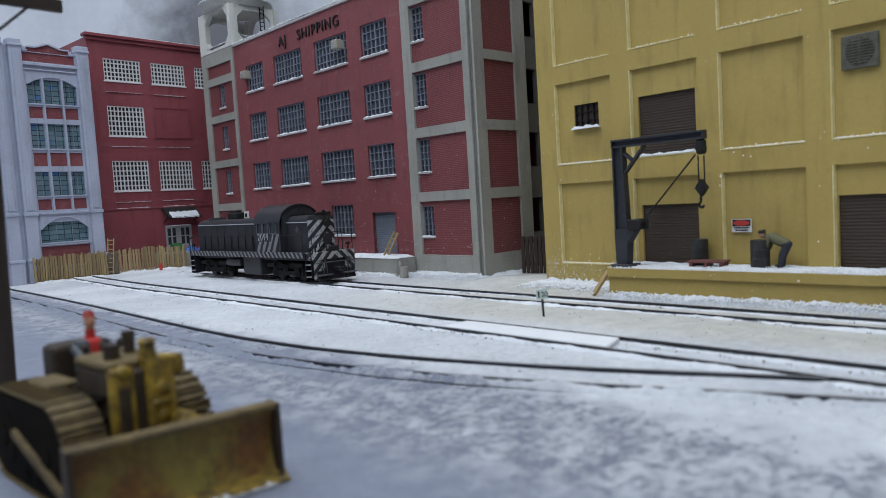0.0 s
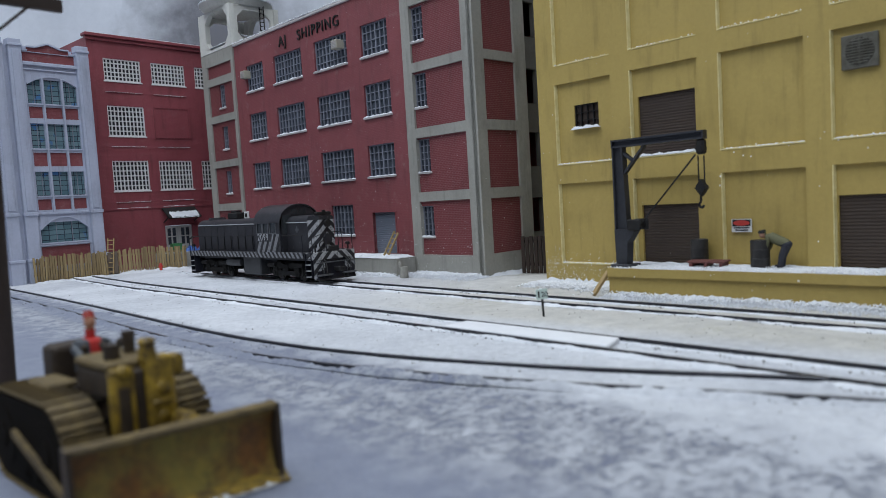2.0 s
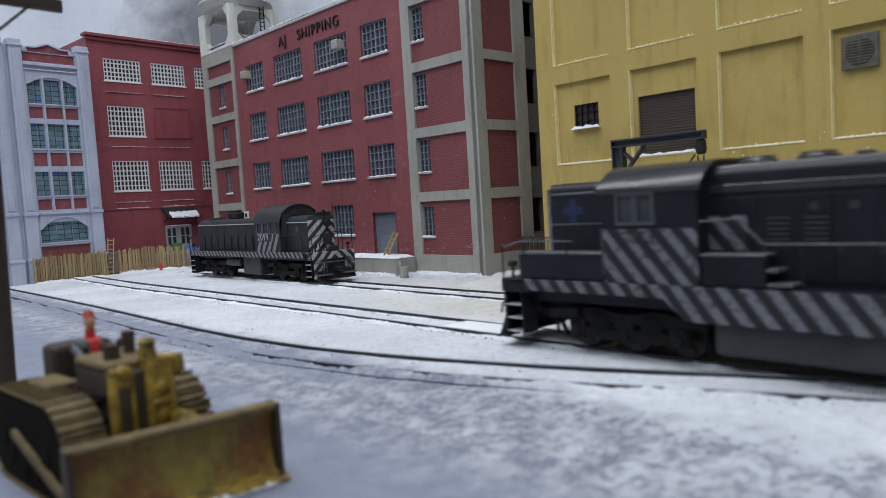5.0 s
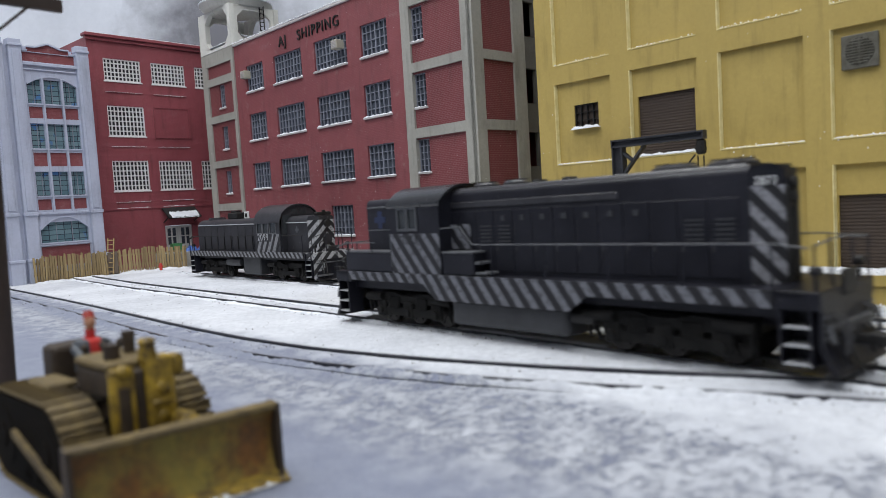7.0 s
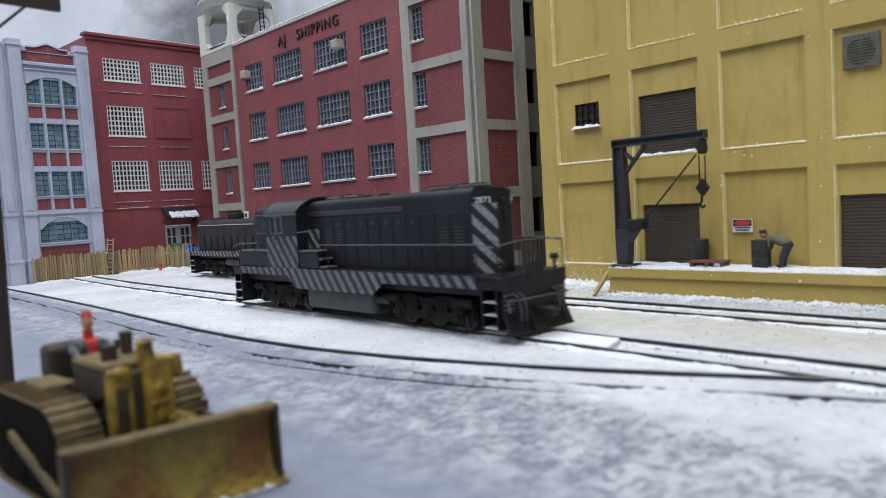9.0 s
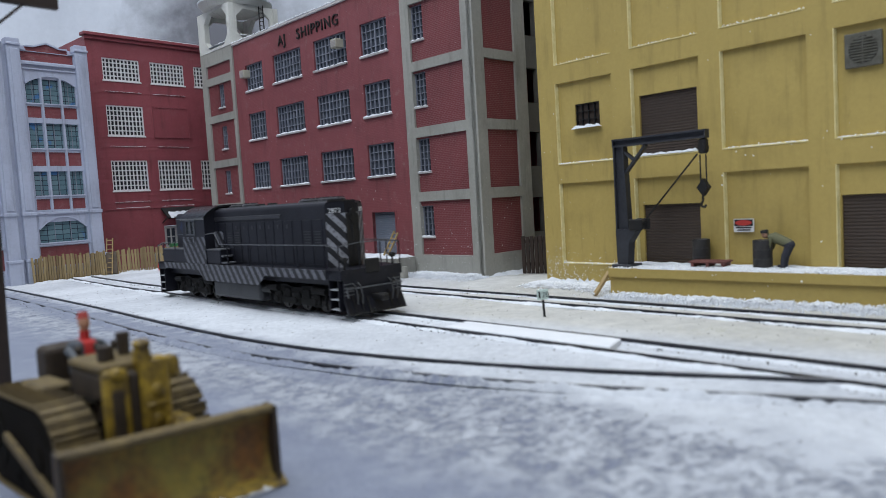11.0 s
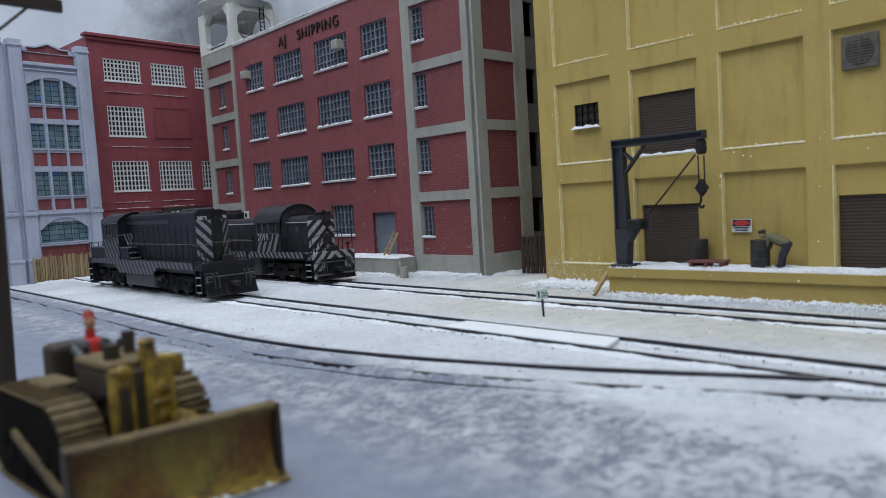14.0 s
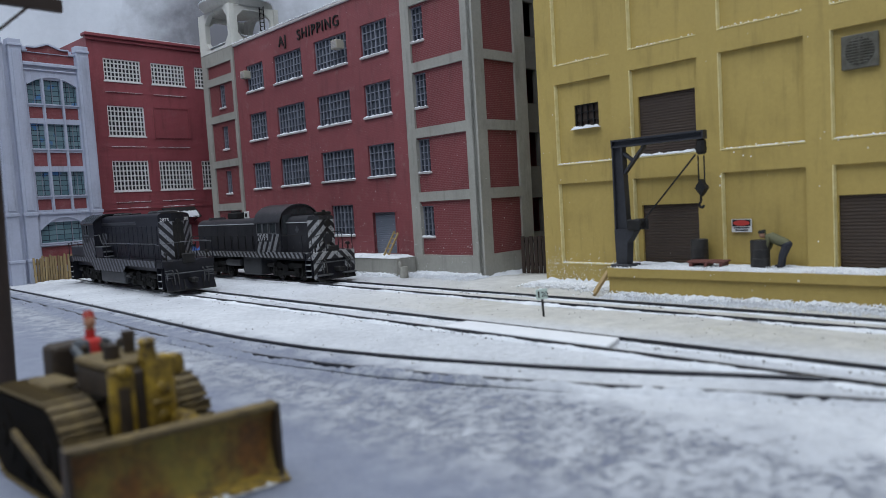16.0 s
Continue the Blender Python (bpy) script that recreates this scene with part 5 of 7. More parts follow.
def siding_switcher():
    """The parked engine with an arched cab; x forward, near side -y."""
    e = thing("diesel_locomotive", mm_pose(-135.4, 542.0, 0.45, 0, 0, -45.0), "parked black diesel with arched cab and white chevron nose", "locomotive", "two black diesels")
    deck = 20.0
    bm = bmesh.new()
    soft_box(bm, -88, 87, -16.8, 16.8, 18.4, deck, 0.3)
    box(bm, -84, 82, -6, 6, 10, 18.4), box(bm, -82, 80, -12.5, 12.5, 14.4, 18.3)
    part("frame", bm, M_HAZYBLACK, e)
    for o in (1, -1):
        bm = bmesh.new()
        prism(bm, [(-87, deck + 0.4), (77, deck + 0.4), (77, deck - 3.6), (-87, deck - 3.6)], "Y", *sorted((o * 16.8, o * 17.2)))
        part("striped_sill", bm, M_SILLSTRIPE_B, e, "black sill with white stripes")
    bm = bmesh.new()
    prism(bm, hood_outline(10.6, 44.5, deck, 6.0), "X", -82, 17)
    lh = part("long_hood", bm, M_HAZYBLACK, e, smooth=True)
    bm = bmesh.new()
    prism(bm, hood_outline(10.6, 44.8, deck, 6.0), "X", 49, 75)
    sh = part("short_hood", bm, M_HAZYBLACK, e, smooth=True)
    # nose: bevelled, with chevrons
    bm = bmesh.new()
    prism(bm, [(75, -10.6), (75, 10.6), (82, 6.0), (82, -6.0)], "Z", deck, 41.5)
    part("nose", bm, M_NOSE_A, e, "nose with white chevrons")
    bm = bmesh.new()
    for i in range(5):
        k0, k1 = i / 5, (i + 1) / 5
        f = lambda k: 1 - 0.42 * k * k
        zz = lambda k: 41.5 + 3.2 * math.sin(k * math.pi / 2)
        prism(bm, [(75, -10.6 * f(k0)), (75, 10.6 * f(k0)), (82 - 5 * k0 * k0, 6 * f(k0)), (82 - 5 * k0 * k0, -6 * f(k0))], "Z", zz(k0), zz(k1) + 0.01)
    part("nose_cap", bm, M_BLACKTOP, e)
    bm = bmesh.new()
    rod(bm, (81.8, 0, 38.8), (83.8, 0, 38.8), 2.6, 2.4, 16)
    part("headlight", bm, M_IRON, e)
    bm = bmesh.new()
    rod(bm, (81.9, 0, 28.5), (82.6, 0, 28.5), 3.8, 3.6, 16)
    part("round_plate", bm, M_HAZYBLACK, e)
    bm = bmesh.new()
    soft_box(bm, 76, 80, -6, 6, 44.3, 46.8, 0.5)
    soft_box(bm, 78.8, 80.2, -1.3, 1.3, 46.6, 48.0, 0.3)
    part("marker_box", bm, M_IRON, e)
    for o in (1, -1):
        for i in range(9):
            x = -80 + i * 10.6
            bm = bmesh.new()
            soft_box(bm, x, x + 9.8, *sorted((o * 10.5, o * 10.8)), 21, 39, 0.12)
            d = part("hood_door", bm, M_HAZYBLACK, lh)
            bm = bmesh.new()
            box(bm, x + 9.2, x + 9.7, *sorted((o * 10.8, o * 11.4)), 21.4, 32)
            part("door_post", bm, M_IRON, d)
        bm = bmesh.new()
        soft_box(bm, -81, 16.8, *sorted((o * 10.4, o * 10.95)), 40.0, 40.7, 0.15)
        part("hood_rail", bm, M_STEP, lh, "pale line along the hood")
        bm = bmesh.new()
        soft_box(bm, 49.5, 75, *sorted((o * 10.4, o * 10.9)), 40.0, 40.6, 0.15)
        part("hood_rail", bm, M_STEP, sh)
        bm = bmesh.new()
        ya, yb = sorted((o * 10.6, o * 10.8))
        box(bm, 60.2, 64.4, ya, yb, 34.8, 36.2), box(bm, 61.6, 63.0, ya, yb, 33.4, 34.8), box(bm, 61.6, 63.0, ya, yb, 36.2, 37.6)
        part("emblem", bm, M_ALU, sh, "faded cross-shaped emblem")
    # arched cab
    arc = [(-16.9 + 33.8 * i / 16, 41.5 + 11.8 * (1 - (2 * i / 16 - 1) ** 2) ** 0.55) for i in range(17)]
    bm = bmesh.new()
    prism(bm, arc + [(y, z - 0.8) for y, z in arc[::-1]], "X", 16.2, 50.6)
    cab_roof = part("cab_roof", bm, M_BLACKTOP, e, "arched dusty cab roof", smooth=True)
    bm = bmesh.new()
    for o in (1, -1):
        pierced(bm, 17, 49.5, deck, 42.4, [(20, 27, 33.5, 41), (28, 35, 33.5, 41), (37, 45, 33.5, 41)], *sorted((o * 15.6, o * 16.4)))
    cab = part("cab", bm, M_HAZYBLACK, e)
    for x in (17, 48.7):
        bm = bmesh.new()
        prism(bm, [(-15.6, deck)] + [(y * 0.93, z - 0.6) for y, z in arc[1:-1]] + [(15.6, deck)], "X", x, x + 0.8)
        end = part("cab_end", bm, M_HAZYBLACK, cab)
        bm = bmesh.new()
        for y0, y1 in ((-13.5, -7.5), (-6, -1), (1, 6), (7.5, 13.5)):
            z1 = 47.6 if abs(y0 + y1) < 10 else 45.5
            box(bm, x - 0.15 if x < 20 else x + 0.8, x if x < 20 else x + 0.95, y0, y1, 46 if abs(y0 + y1) < 10 else 33, z1 + 2 if abs(y0 + y1) < 10 else z1)
        part("window", bm, M_GLASS, end)
    for o in (1, -1):
        bm = bmesh.new()
        box(bm, 19.5, 45.5, *sorted((o * 15.8, o * 16.0)), 32.6, 41.4)
        part("pane", bm, M_GLASS, cab)
        for x0, x1 in ((20, 27), (28, 35), (37, 45)):
            bm = bmesh.new()
            pierced(bm, x0 - 0.4, x1 + 0.4, 33.0, 41.5, [(x0 + 0.4, x1 - 0.4, 34.0, 40.6)], *sorted((o * 16.4, o * 16.7)))
            part("window_frame", bm, M_RUBBED, cab)
        bm = bmesh.new()
        ya, yb = sorted((o * 16.4, o * 16.6))
        prism(bm, [(19, 19.9), (43, 19.9), (49.4, 27.5), (49.4, 33), (40, 33), (38, 27.8), (19, 27.8)], "Y", ya, yb)
        part("cab_stripes", bm, M_CABSTRIPE_B, cab, "white diagonal stripes")
        t = part("road_number", lettering("2099", 4.6, 0.06, 1.15), None, cab, "faded white road number", at=Matrix.Translation(Vector((0, o * 16.72, 28.6)) * MM) @ pose(0, 0, 0, 0, 0, 180 if o > 0 else 0) @ mm_pose(-36 if o > 0 else 20.5, 0, 0))
        t.data.materials.append(M_STEP)
    # roof gear
    bm = bmesh.new()
    soft_box(bm, -44, -30, -4, 4, 44.2, 49.5, 0.8)
    soft_box(bm, -41, -33, -2.4, 2.4, 49.4, 51.0, 0.4)
    part("exhaust_stack", bm, M_IRON, lh)
    bm = bmesh.new()
    rod(bm, (-68, 0, 44.3), (-68, 0, 46.2), 7, 6.6, 18)
    part("roof_fan", bm, M_BLACKTOP, lh)
    bm = bmesh.new()
    soft_box(bm, -24, -18, -0.6, 0.6, 44.4, 49.8, 0.2)
    nb = part("number_box", bm, M_WHITE, lh, "small white number box")
    bm = bmesh.new()
    box(bm, -22.6, -19.4, -0.75, -0.6, 45.6, 48.4)
    part("number_bar", bm, M_IRON, nb)
    # running gear
    truck_frame(e, 50, 27), truck_frame(e, -50, 27)
    bm = bmesh.new()
    soft_box(bm, -6, 18, -14.5, 14.5, 3.2, 17, 0.8)
    part("fuel_tank", bm, M_TANK, e)
    bm = bmesh.new()
    rod(bm, (-29, -13.2, 12), (-9, -13.2, 12), 3.0, seg=14), rod(bm, (-29, 13.2, 12), (-9, 13.2, 12), 3.0, seg=14)
    part("air_reservoir", bm, M_TANK, e)
    for o, x in ((1, 87.0), (-1, -87)):
        pilot(e, x, o, 30, M_BLACK)
        end_gear(e, x, o, deck)
        coupler(e, x + o, o)
        for y in (1, -1):
            steps(e, x - o * 8, o, y, deck)
        if o > 0:
            bm = bmesh.new()
            soft_box(bm, 79, 89, -16.8, 16.8, 15.2, deck + 0.2, 0.3)
            part("end_platform", bm, M_NOSE_A, e)
            for y0, y1 in ((-17, -8.5), (8.5, 17)):
                bm = bmesh.new()
                prism(bm, [(y0, 15), (y1, 15), (y1 - 0.6 * (y1 + y0) / 17, 3.0), (y0, 2.5)], "X", x + 1.1, x + 1.5)
                part("striped_corner", bm, M_NOSE_A, e, "striped pilot corner")
            bm = bmesh.new()
            soft_box(bm, x + 1, x + 5, -15.5, -4.5, 4.6, 5.6, 0.2), soft_box(bm, x + 1, x + 5, 4.5, 15.5, 4.6, 5.6, 0.2)
            part("footboard", bm, M_RUBBED, e)
        handrail(e, [(x, -16.5, 30), (x, -5, 33), (x, 5, 33), (x, 16.5, 30)], [((x, y, 31), deck) for y in (-16.5, -5, 5, 16.5)], M_IRON)
        ys = o * 16.6
        handrail(e, [(-87, ys, 30), (-82, ys, 32), (16, ys, 32)], [((q, ys, 32), deck) for q in (-82, -60, -38, -16, 15)], M_IRON)
        handrail(e, [(51, ys, 32), (77, ys, 32)], [((q, ys, 32), deck) for q in (52, 76)], M_IRON)
    bm = bmesh.new()
    for k in range(12):
        a, b = 2 * math.pi * k / 12, 2 * math.pi * (k + 1) / 12
        rod(bm, (88.5, -9 + 2.6 * math.cos(a), 25 + 2.6 * math.sin(a)), (88.5, -9 + 2.6 * math.cos(b), 25 + 2.6 * math.sin(b)), 0.4, seg=6)
    part("brake_wheel", bm, M_IRON, e)


siding_switcher()

# ---- loose things of the yard ----
M_CATYELLOW = worn("worn_machine_yellow", (0.36, 0.235, 0.022), (0.055, 0.033, 0.010), 0.5, big=3.2, fine=1.0, depth=0.15)


def blade_paint():
    g = Graph("rusty_blade_yellow")
    x, y, z = g.xyz()
    flow = g.add("ShaderNodeCombineXYZ")
    g.put(flow, 0, y), g.put(flow, 1, g.math("MULTIPLY", z, 0.35))
    blot, fine, runs = g.noise(16, 3, 0.55), g.noise(1.4, 6, 0.7), g.noise(9, 5, 0.65, flow.outputs[0])
    colour = g.mix(g.step(fine, 0.35, 0.65), (0.27, 0.205, 0.036), (0.19, 0.15, 0.035))
    rust = g.step(g.math("ADD", g.math("MULTIPLY", blot, 0.5), g.math("MULTIPLY", runs, 0.5)), 0.44, 0.57)
    colour = g.mix(g.math("MULTIPLY", rust, 0.9), colour, g.mix(g.step(fine, 0.4, 0.6), (0.20, 0.075, 0.016), (0.115, 0.048, 0.014)))
    colour = g.mix(g.math("MULTIPLY", g.step(g.noise(6, 5, 0.7), 0.58, 0.70), 0.6), colour, (0.07, 0.042, 0.018))
    return g.done(colour, 0.5, 0.0, fine, 0.15, 0.5)


M_RUSTYELLOW = blade_paint()
M_MUDBROWN = worn("muddy_dark_brown", (0.022, 0.015, 0.011), (0.050, 0.034, 0.020), 0.65, big=7, fine=1.0, depth=0.15)
M_TRACKTAN = worn("muddy_tan_shoe", (0.165, 0.118, 0.045), (0.060, 0.042, 0.020), 0.7, big=5, fine=0.9, depth=0.2)
# near-black base holds the shade inside the tracks and engine side
M_SHADEBLACK = worn("shaded_near_black", (0.006, 0.005, 0.004), (0.014, 0.011, 0.008), 0.8, spec=0.05)
M_BARREL = worn("black_drum", (0.022, 0.022, 0.024), (0.045, 0.042, 0.04), 0.5, 0.2, big=5)
M_PALLET = worn("red_brown_pallet", (0.16, 0.055, 0.045), (0.10, 0.035, 0.03), 0.7, big=5)
M_CRANE = worn("dark_slate_crane_paint", (0.045, 0.048, 0.058), (0.03, 0.032, 0.04), 0.5, 0.2, big=8)
M_BLUETARP = worn("blue_plastic", (0.05, 0.13, 0.40), None, 0.4)
M_GREENBOX = worn("green_plastic", (0.05, 0.20, 0.08), None, 0.5)
M_PANEL = worn("snowy_white_board", (0.74, 0.76, 0.80), (0.64, 0.66, 0.70), 0.6, big=14, depth=0.1)


def bulldozer():
    d = thing("bulldozer", mm_pose(-50.0, 125.0, -0.7, 0, 0, -42.5), "worn yellow crawler bulldozer with a rust-streaked blade", "bulldozer")
    # curved blade
    bm = bmesh.new()
    prof = [(1.8, 0.0), (0.5, 1.6), (-0.5, 4.0), (-0.9, 7.0), (-0.5, 10.0), (0.6, 12.6), (1.6, 14.2)]
    prism(bm, prof + [(x - 1.2, z) for x, z in prof[::-1]], "Y", -18.5, 18.5)
    blade = part("blade", bm, M_RUSTYELLOW, d, "yellow blade streaked with rust", smooth=True, at=mm_pose(0.7, 0.7, 0, 0, 0, -9.5))
    for y in (-18.5, 17.7):
        bm = bmesh.new()
        prism(bm, [(2.4, -0.0), (2.4, 14.8), (-1.8, 14.8), (-2.2, 7), (-1.0, 0.0)], "Y", y, y + 0.9)
        part("end_plate", bm, M_MUDBROWN, blade)
    bm = bmesh.new()
    soft_box(bm, -0.6, 2.4, -18.4, 18.4, 13.7, 15.0, 0.3)
    part("top_edge", bm, M_TRACKTAN, blade)
    bm = bmesh.new()
    prism(bm, [(1.0, 1.8), (3.6, 0.1), (3.6, -0.2), (0.6, 0.2)], "Y", -19.2, 19.2)
    part("cutting_edge", bm, M_CATYELLOW, blade)
    bm = bmesh.new()
    crust(bm, 1.8, 3.9, -4, 16.5, 0.05, 0.6, 1.5, 0.9)
    part("snow", bm, M_SNOW, blade, "snow caked on the cutting edge", True)
    # crawler tracks
    for o in (1, -1):
        yc = o * 10.4
        bm = bmesh.new()
        hull = []
        for cx, cz, r, a0, a1 in ((-20.5, 9.2, 9.0, -90, 90), (-44, 9.2, 9.0, 90, 270)):
            hull += [(cx + r * math.cos(radians(a)), cz + r * math.sin(radians(a))) for a in np.linspace(a0, a1, 15)]
        inner = [(-32 + (x + 32) * 0.97, 9.2 + (z - 9.2) * 0.93) for x, z in hull]
        prism(bm, inner, "Y", yc - 3.6, yc + 3.6)
        frame_ = part("track_frame", bm, M_SHADEBLACK, d)
        for cx, cz, r in ((-20.5, 9.2, 6.2), (-44, 9.2, 6.4), (-20, 3.4, 1.8), (-26, 3.4, 1.8), (-32, 3.4, 1.8)):
            bm = bmesh.new()
            rod(bm, (cx, yc - 3.8, cz), (cx, yc + 3.8, cz), r, seg=16)
            rod(bm, (cx, yc - 4.1, cz), (cx, yc + 4.1, cz), r * 0.4, seg=10)
            part("roller", bm, M_SHADEBLACK, frame_)
        bm = bmesh.new()
        bar(bm, (-36, yc + o * 4.3, 11.0), (-12, yc + o * 4.3, 3.6), 1.0, 1.5)
        bar(bm, (-12, yc + o * 4.3, 3.6), (-2.5, yc + o * 4.6, 3.2), 1.0, 1.5)
        part("push_arm", bm, M_TRACKTAN, d, "muddy push arm")
        # shoes
        n = 40
        pts = hull + [hull[0]]
        lengths = [math.dist(p, q) for p, q in zip(pts[:-1], pts[1:])]
        total = sum(lengths)
        bm = bmesh.new()
        soft_box(bm, -1.15, 1.15, -3.9, 3.9, 0, 0.7, 0.15)
        box(bm, 0.55, 0.9, -3.9, 3.9, 0.7, 1.15)
        shoe = data_of("track_shoe", bm, M_TRACKTAN)
        for i in range(n):
            want, k = total * i / n, 0
            while want > lengths[k]:
                want -= lengths[k]
                k += 1
            p, q = Vector(pts[k]), Vector(pts[k + 1])
            c = p.lerp(q, want / lengths[k])
            t = (q - p).normalized()
            ang = math.degrees(math.atan2(t.y, t.x))
            part("track_shoe", shoe, None, frame_, at=mm_pose(c.x, yc, c.y, 0, 0, 0) @ Matrix.Rotation(-radians(ang), 4, "Y") @ pose(0, 0, 0, 180, 0, 0))
    # engine, radiator, tanks, seat
    bm = bmesh.new()
    soft_box(bm, -27, -10, -5.4, 5.4, 6, 23.6, 0.8, 2)
    hood = part("engine_hood", bm, M_MUDBROWN, d, "mud-brown engine side panels")
    bm = bmesh.new()
    soft_box(bm, -27.5, -11.9, -5.6, 5.5, 23.4, 25.2, 0.8, 2)
    part("hood_top", bm, M_TRACKTAN, hood)
    bm = bmesh.new()
    soft_box(bm, -11.8, -9.0, -6.0, 6.2, 5, 10.5, 0.9, 2)
    soft_box(bm, -12.4, -8.6, 0.3, 6.2, 8, 25.6, 1.3, 3), soft_box(bm, -11.8, -9.2, -6.0, -1.4, 8, 24.4, 0.9, 2)
    rad = part("radiator_shell", bm, M_CATYELLOW, d, "grimy yellow radiator shell", smooth=True)
    # dark blocks stand in for the shaded recess and gap between the shells
    bm = bmesh.new()
    soft_box(bm, -9.8, -8.9, -5.0, -2.6, 10.5, 21.0, 0.5, 2), soft_box(bm, -12.0, -9.6, -1.5, 0.4, 7, 23.4, 0.3)
    part("grille", bm, M_MUDBROWN, rad)
    bm = bmesh.new()
    soft_box(bm, -12.6, -9, 5.6, 8.4, 21.0, 25.2, 1.1, 2), rod(bm, (-10.5, 1.6, 25.0), (-10.5, 1.6, 28.4), 1.8, 1.3, 12), ball(bm, (-10.5, 1.6, 28.3), 1.7, 1.7, 0.9)
    ball(bm, (-8.8, 3.2, 19.5), 1.0, 1.5, 1.5), ball(bm, (-8.9, 3.0, 14.2), 0.9, 1.4, 1.4), ball(bm, (-9.4, -3.8, 23.8), 1.3, 1.6, 1.2)
    soft_box(bm, -9.0, -8.0, 0.8, 5.4, 16.6, 17.4, 0.3), soft_box(bm, -11, -7.6, 4.0, 7.8, 8, 14.5, 1.3, 2)
    part("lamp_bracket", bm, M_CATYELLOW, rad, smooth=True)
    bm = bmesh.new()
    for z in (10.0, 14.0, 18.0):
        rod(bm, (-24, -5.9, z), (-13, -5.9, z + 0.8), 0.8, 0.6, 8)
    soft_box(bm, -22, -17, -6.8, -5.2, 11, 17.5, 0.7, 2)
    part("engine_pipe", bm, M_SHADEBLACK, hood)
    bm = bmesh.new()
    soft_box(bm, -9.4, -5, 4.5, 8.5, 6, 14, 0.8)
    part("lift_cylinder", bm, M_CATYELLOW, d)
    bm = bmesh.new()
    rod(bm, (-20, 2.4, 25), (-20, 2.4, 29.5), 1.1, 1.3, 10), rod(bm, (-16.5, -2.5, 25), (-16.5, -2.5, 28), 1.5, 1.5, 10)
    part("exhaust", bm, M_MUDBROWN, hood)
    for o in (1, -1):
        bm = bmesh.new()
        soft_box(bm, -41, -30, min(o * 4, o * 10), max(o * 4, o * 10), 18.6, 20.0, 0.5)
        part("fender", bm, M_TRACKTAN, d)
    bm = bmesh.new()
    soft_box(bm, -47.5, -40.5, -4.8, 6.0, 10, 25.6, 1.2, 2)
    part("fuel_tank", bm, M_MUDBROWN, d, "dark muddy fuel tank")
    bm = bmesh.new()
    soft_box(bm, -41, -26, -5.5, 5.5, 8, 15.5, 0.5), soft_box(bm, -41, -33, -5, 5, 15.5, 18.5, 0.8)
    part("seat", bm, M_MUDBROWN, d)
    for y in (-2.4, 1.2, 4.6):
        bm = bmesh.new()
        rod(bm, (-28.5, y, 15), (-29.5, y, 25.5), 0.45, seg=6), ball(bm, (-29.5, y, 26), 0.8, seg=8)
        part("lever", bm, M_MUDBROWN, d)


bulldozer()


def driver_figure():
    """A painted model driver: one plain shape."""
    bm = bmesh.new()
    soft_box(bm, -3.2, 3.0, -3.6, 3.6, 0, 9.0, 1.4, 2)
    soft_box(bm, 0, 6.5, -3.4, -0.6, -0.5, 2.2, 0.8), soft_box(bm, 0, 6.5, 0.6, 3.4, -0.5, 2.2, 0.8)
    rod(bm, (0, -3.8, 7), (5.5, -3.6, 4.4), 1.2, 1.0), rod(bm, (0, 3.8, 7), (5.5, 3.6, 4.4), 1.2, 1.0)
    rod(bm, (0, 0, 8.4), (0.2, 0, 11.4), 1.2), ball(bm, (0.3, 0, 13.0), 1.5, 1.35, 1.9), rod(bm, (0.1, 0, 14.0), (-0.1, 0, 15.6), 1.5, 0.9, 12)
    solo("driver_figurine", bm, M_DRIVER, "painted model driver in red and blue-grey", "figurine", mm_pose(-50.0, 125.0, -0.7, 0, 0, -42.5) @ mm_pose(-36.5, 1.6, 18.9) @ Matrix.Scale(0.88, 4), smooth=True)


def driver_paint():
    g = Graph("painted_driver")
    x, y, z = g.xyz()
    coat = g.mix(g.math("LESS_THAN", g.math("ABSOLUTE", y), 0.0014), (0.06, 0.068, 0.08), (0.50, 0.035, 0.03))
    skin = g.mix(g.math("GREATER_THAN", z, 0.0112), coat, (0.50, 0.25, 0.15))
    return g.done(g.mix(g.math("GREATER_THAN", z, 0.0141), skin, (0.34, 0.04, 0.03)), 0.6, 0.0, g.noise(1.0), 0.1)


M_DRIVER = driver_paint()
driver_figure()


def worker_figure():
    bm = bmesh.new()
    # legs, bent back, arm reaching to the drum
    for y in (-1.3, 1.3):
        rod(bm, (0, y, 0.6), (0.6, y, 5.0), 1.15, 1.25), rod(bm, (0.6, y, 4.8), (2.6, y * 0.8, 9.6), 1.3, 1.6)
        soft_box(bm, -2.2, 1.0, y - 0.9, y + 0.9, 0, 1.3, 0.4)
    ball(bm, (2.6, 0, 9.9), 2.1, 2.2, 2.0)
    rod(bm, (2.4, 0, 10.2), (-4.4, 0, 13.2), 2.1, 2.3, 10), ball(bm, (-4.4, 0, 13.0), 2.2, 2.6, 1.9)
    for y in (-2.3, 2.3):
        rod(bm, (-4.4, y, 12.8), (-5.4, y * 1.1, 8.6), 0.95, 0.85), rod(bm, (-5.4, y * 1.1, 8.6), (-7.2, y * 0.7, 5.8), 0.85, 0.7)
        ball(bm, (-7.3, y * 0.7, 5.5), 0.8)
    ball(bm, (-7.6, 0, 14.2), 1.55, 1.4, 1.7)
    rod(bm, (-7.8, 0, 15.0), (-8.0, 0, 16.2), 1.75, 1.5, 12)
    solo("worker_figurine", bm, M_WORKER, "painted model worker stooping over a black drum", "figurine", mm_pose(145.4, 307.6, 12.8, 0, 0, -46.0), smooth=True)


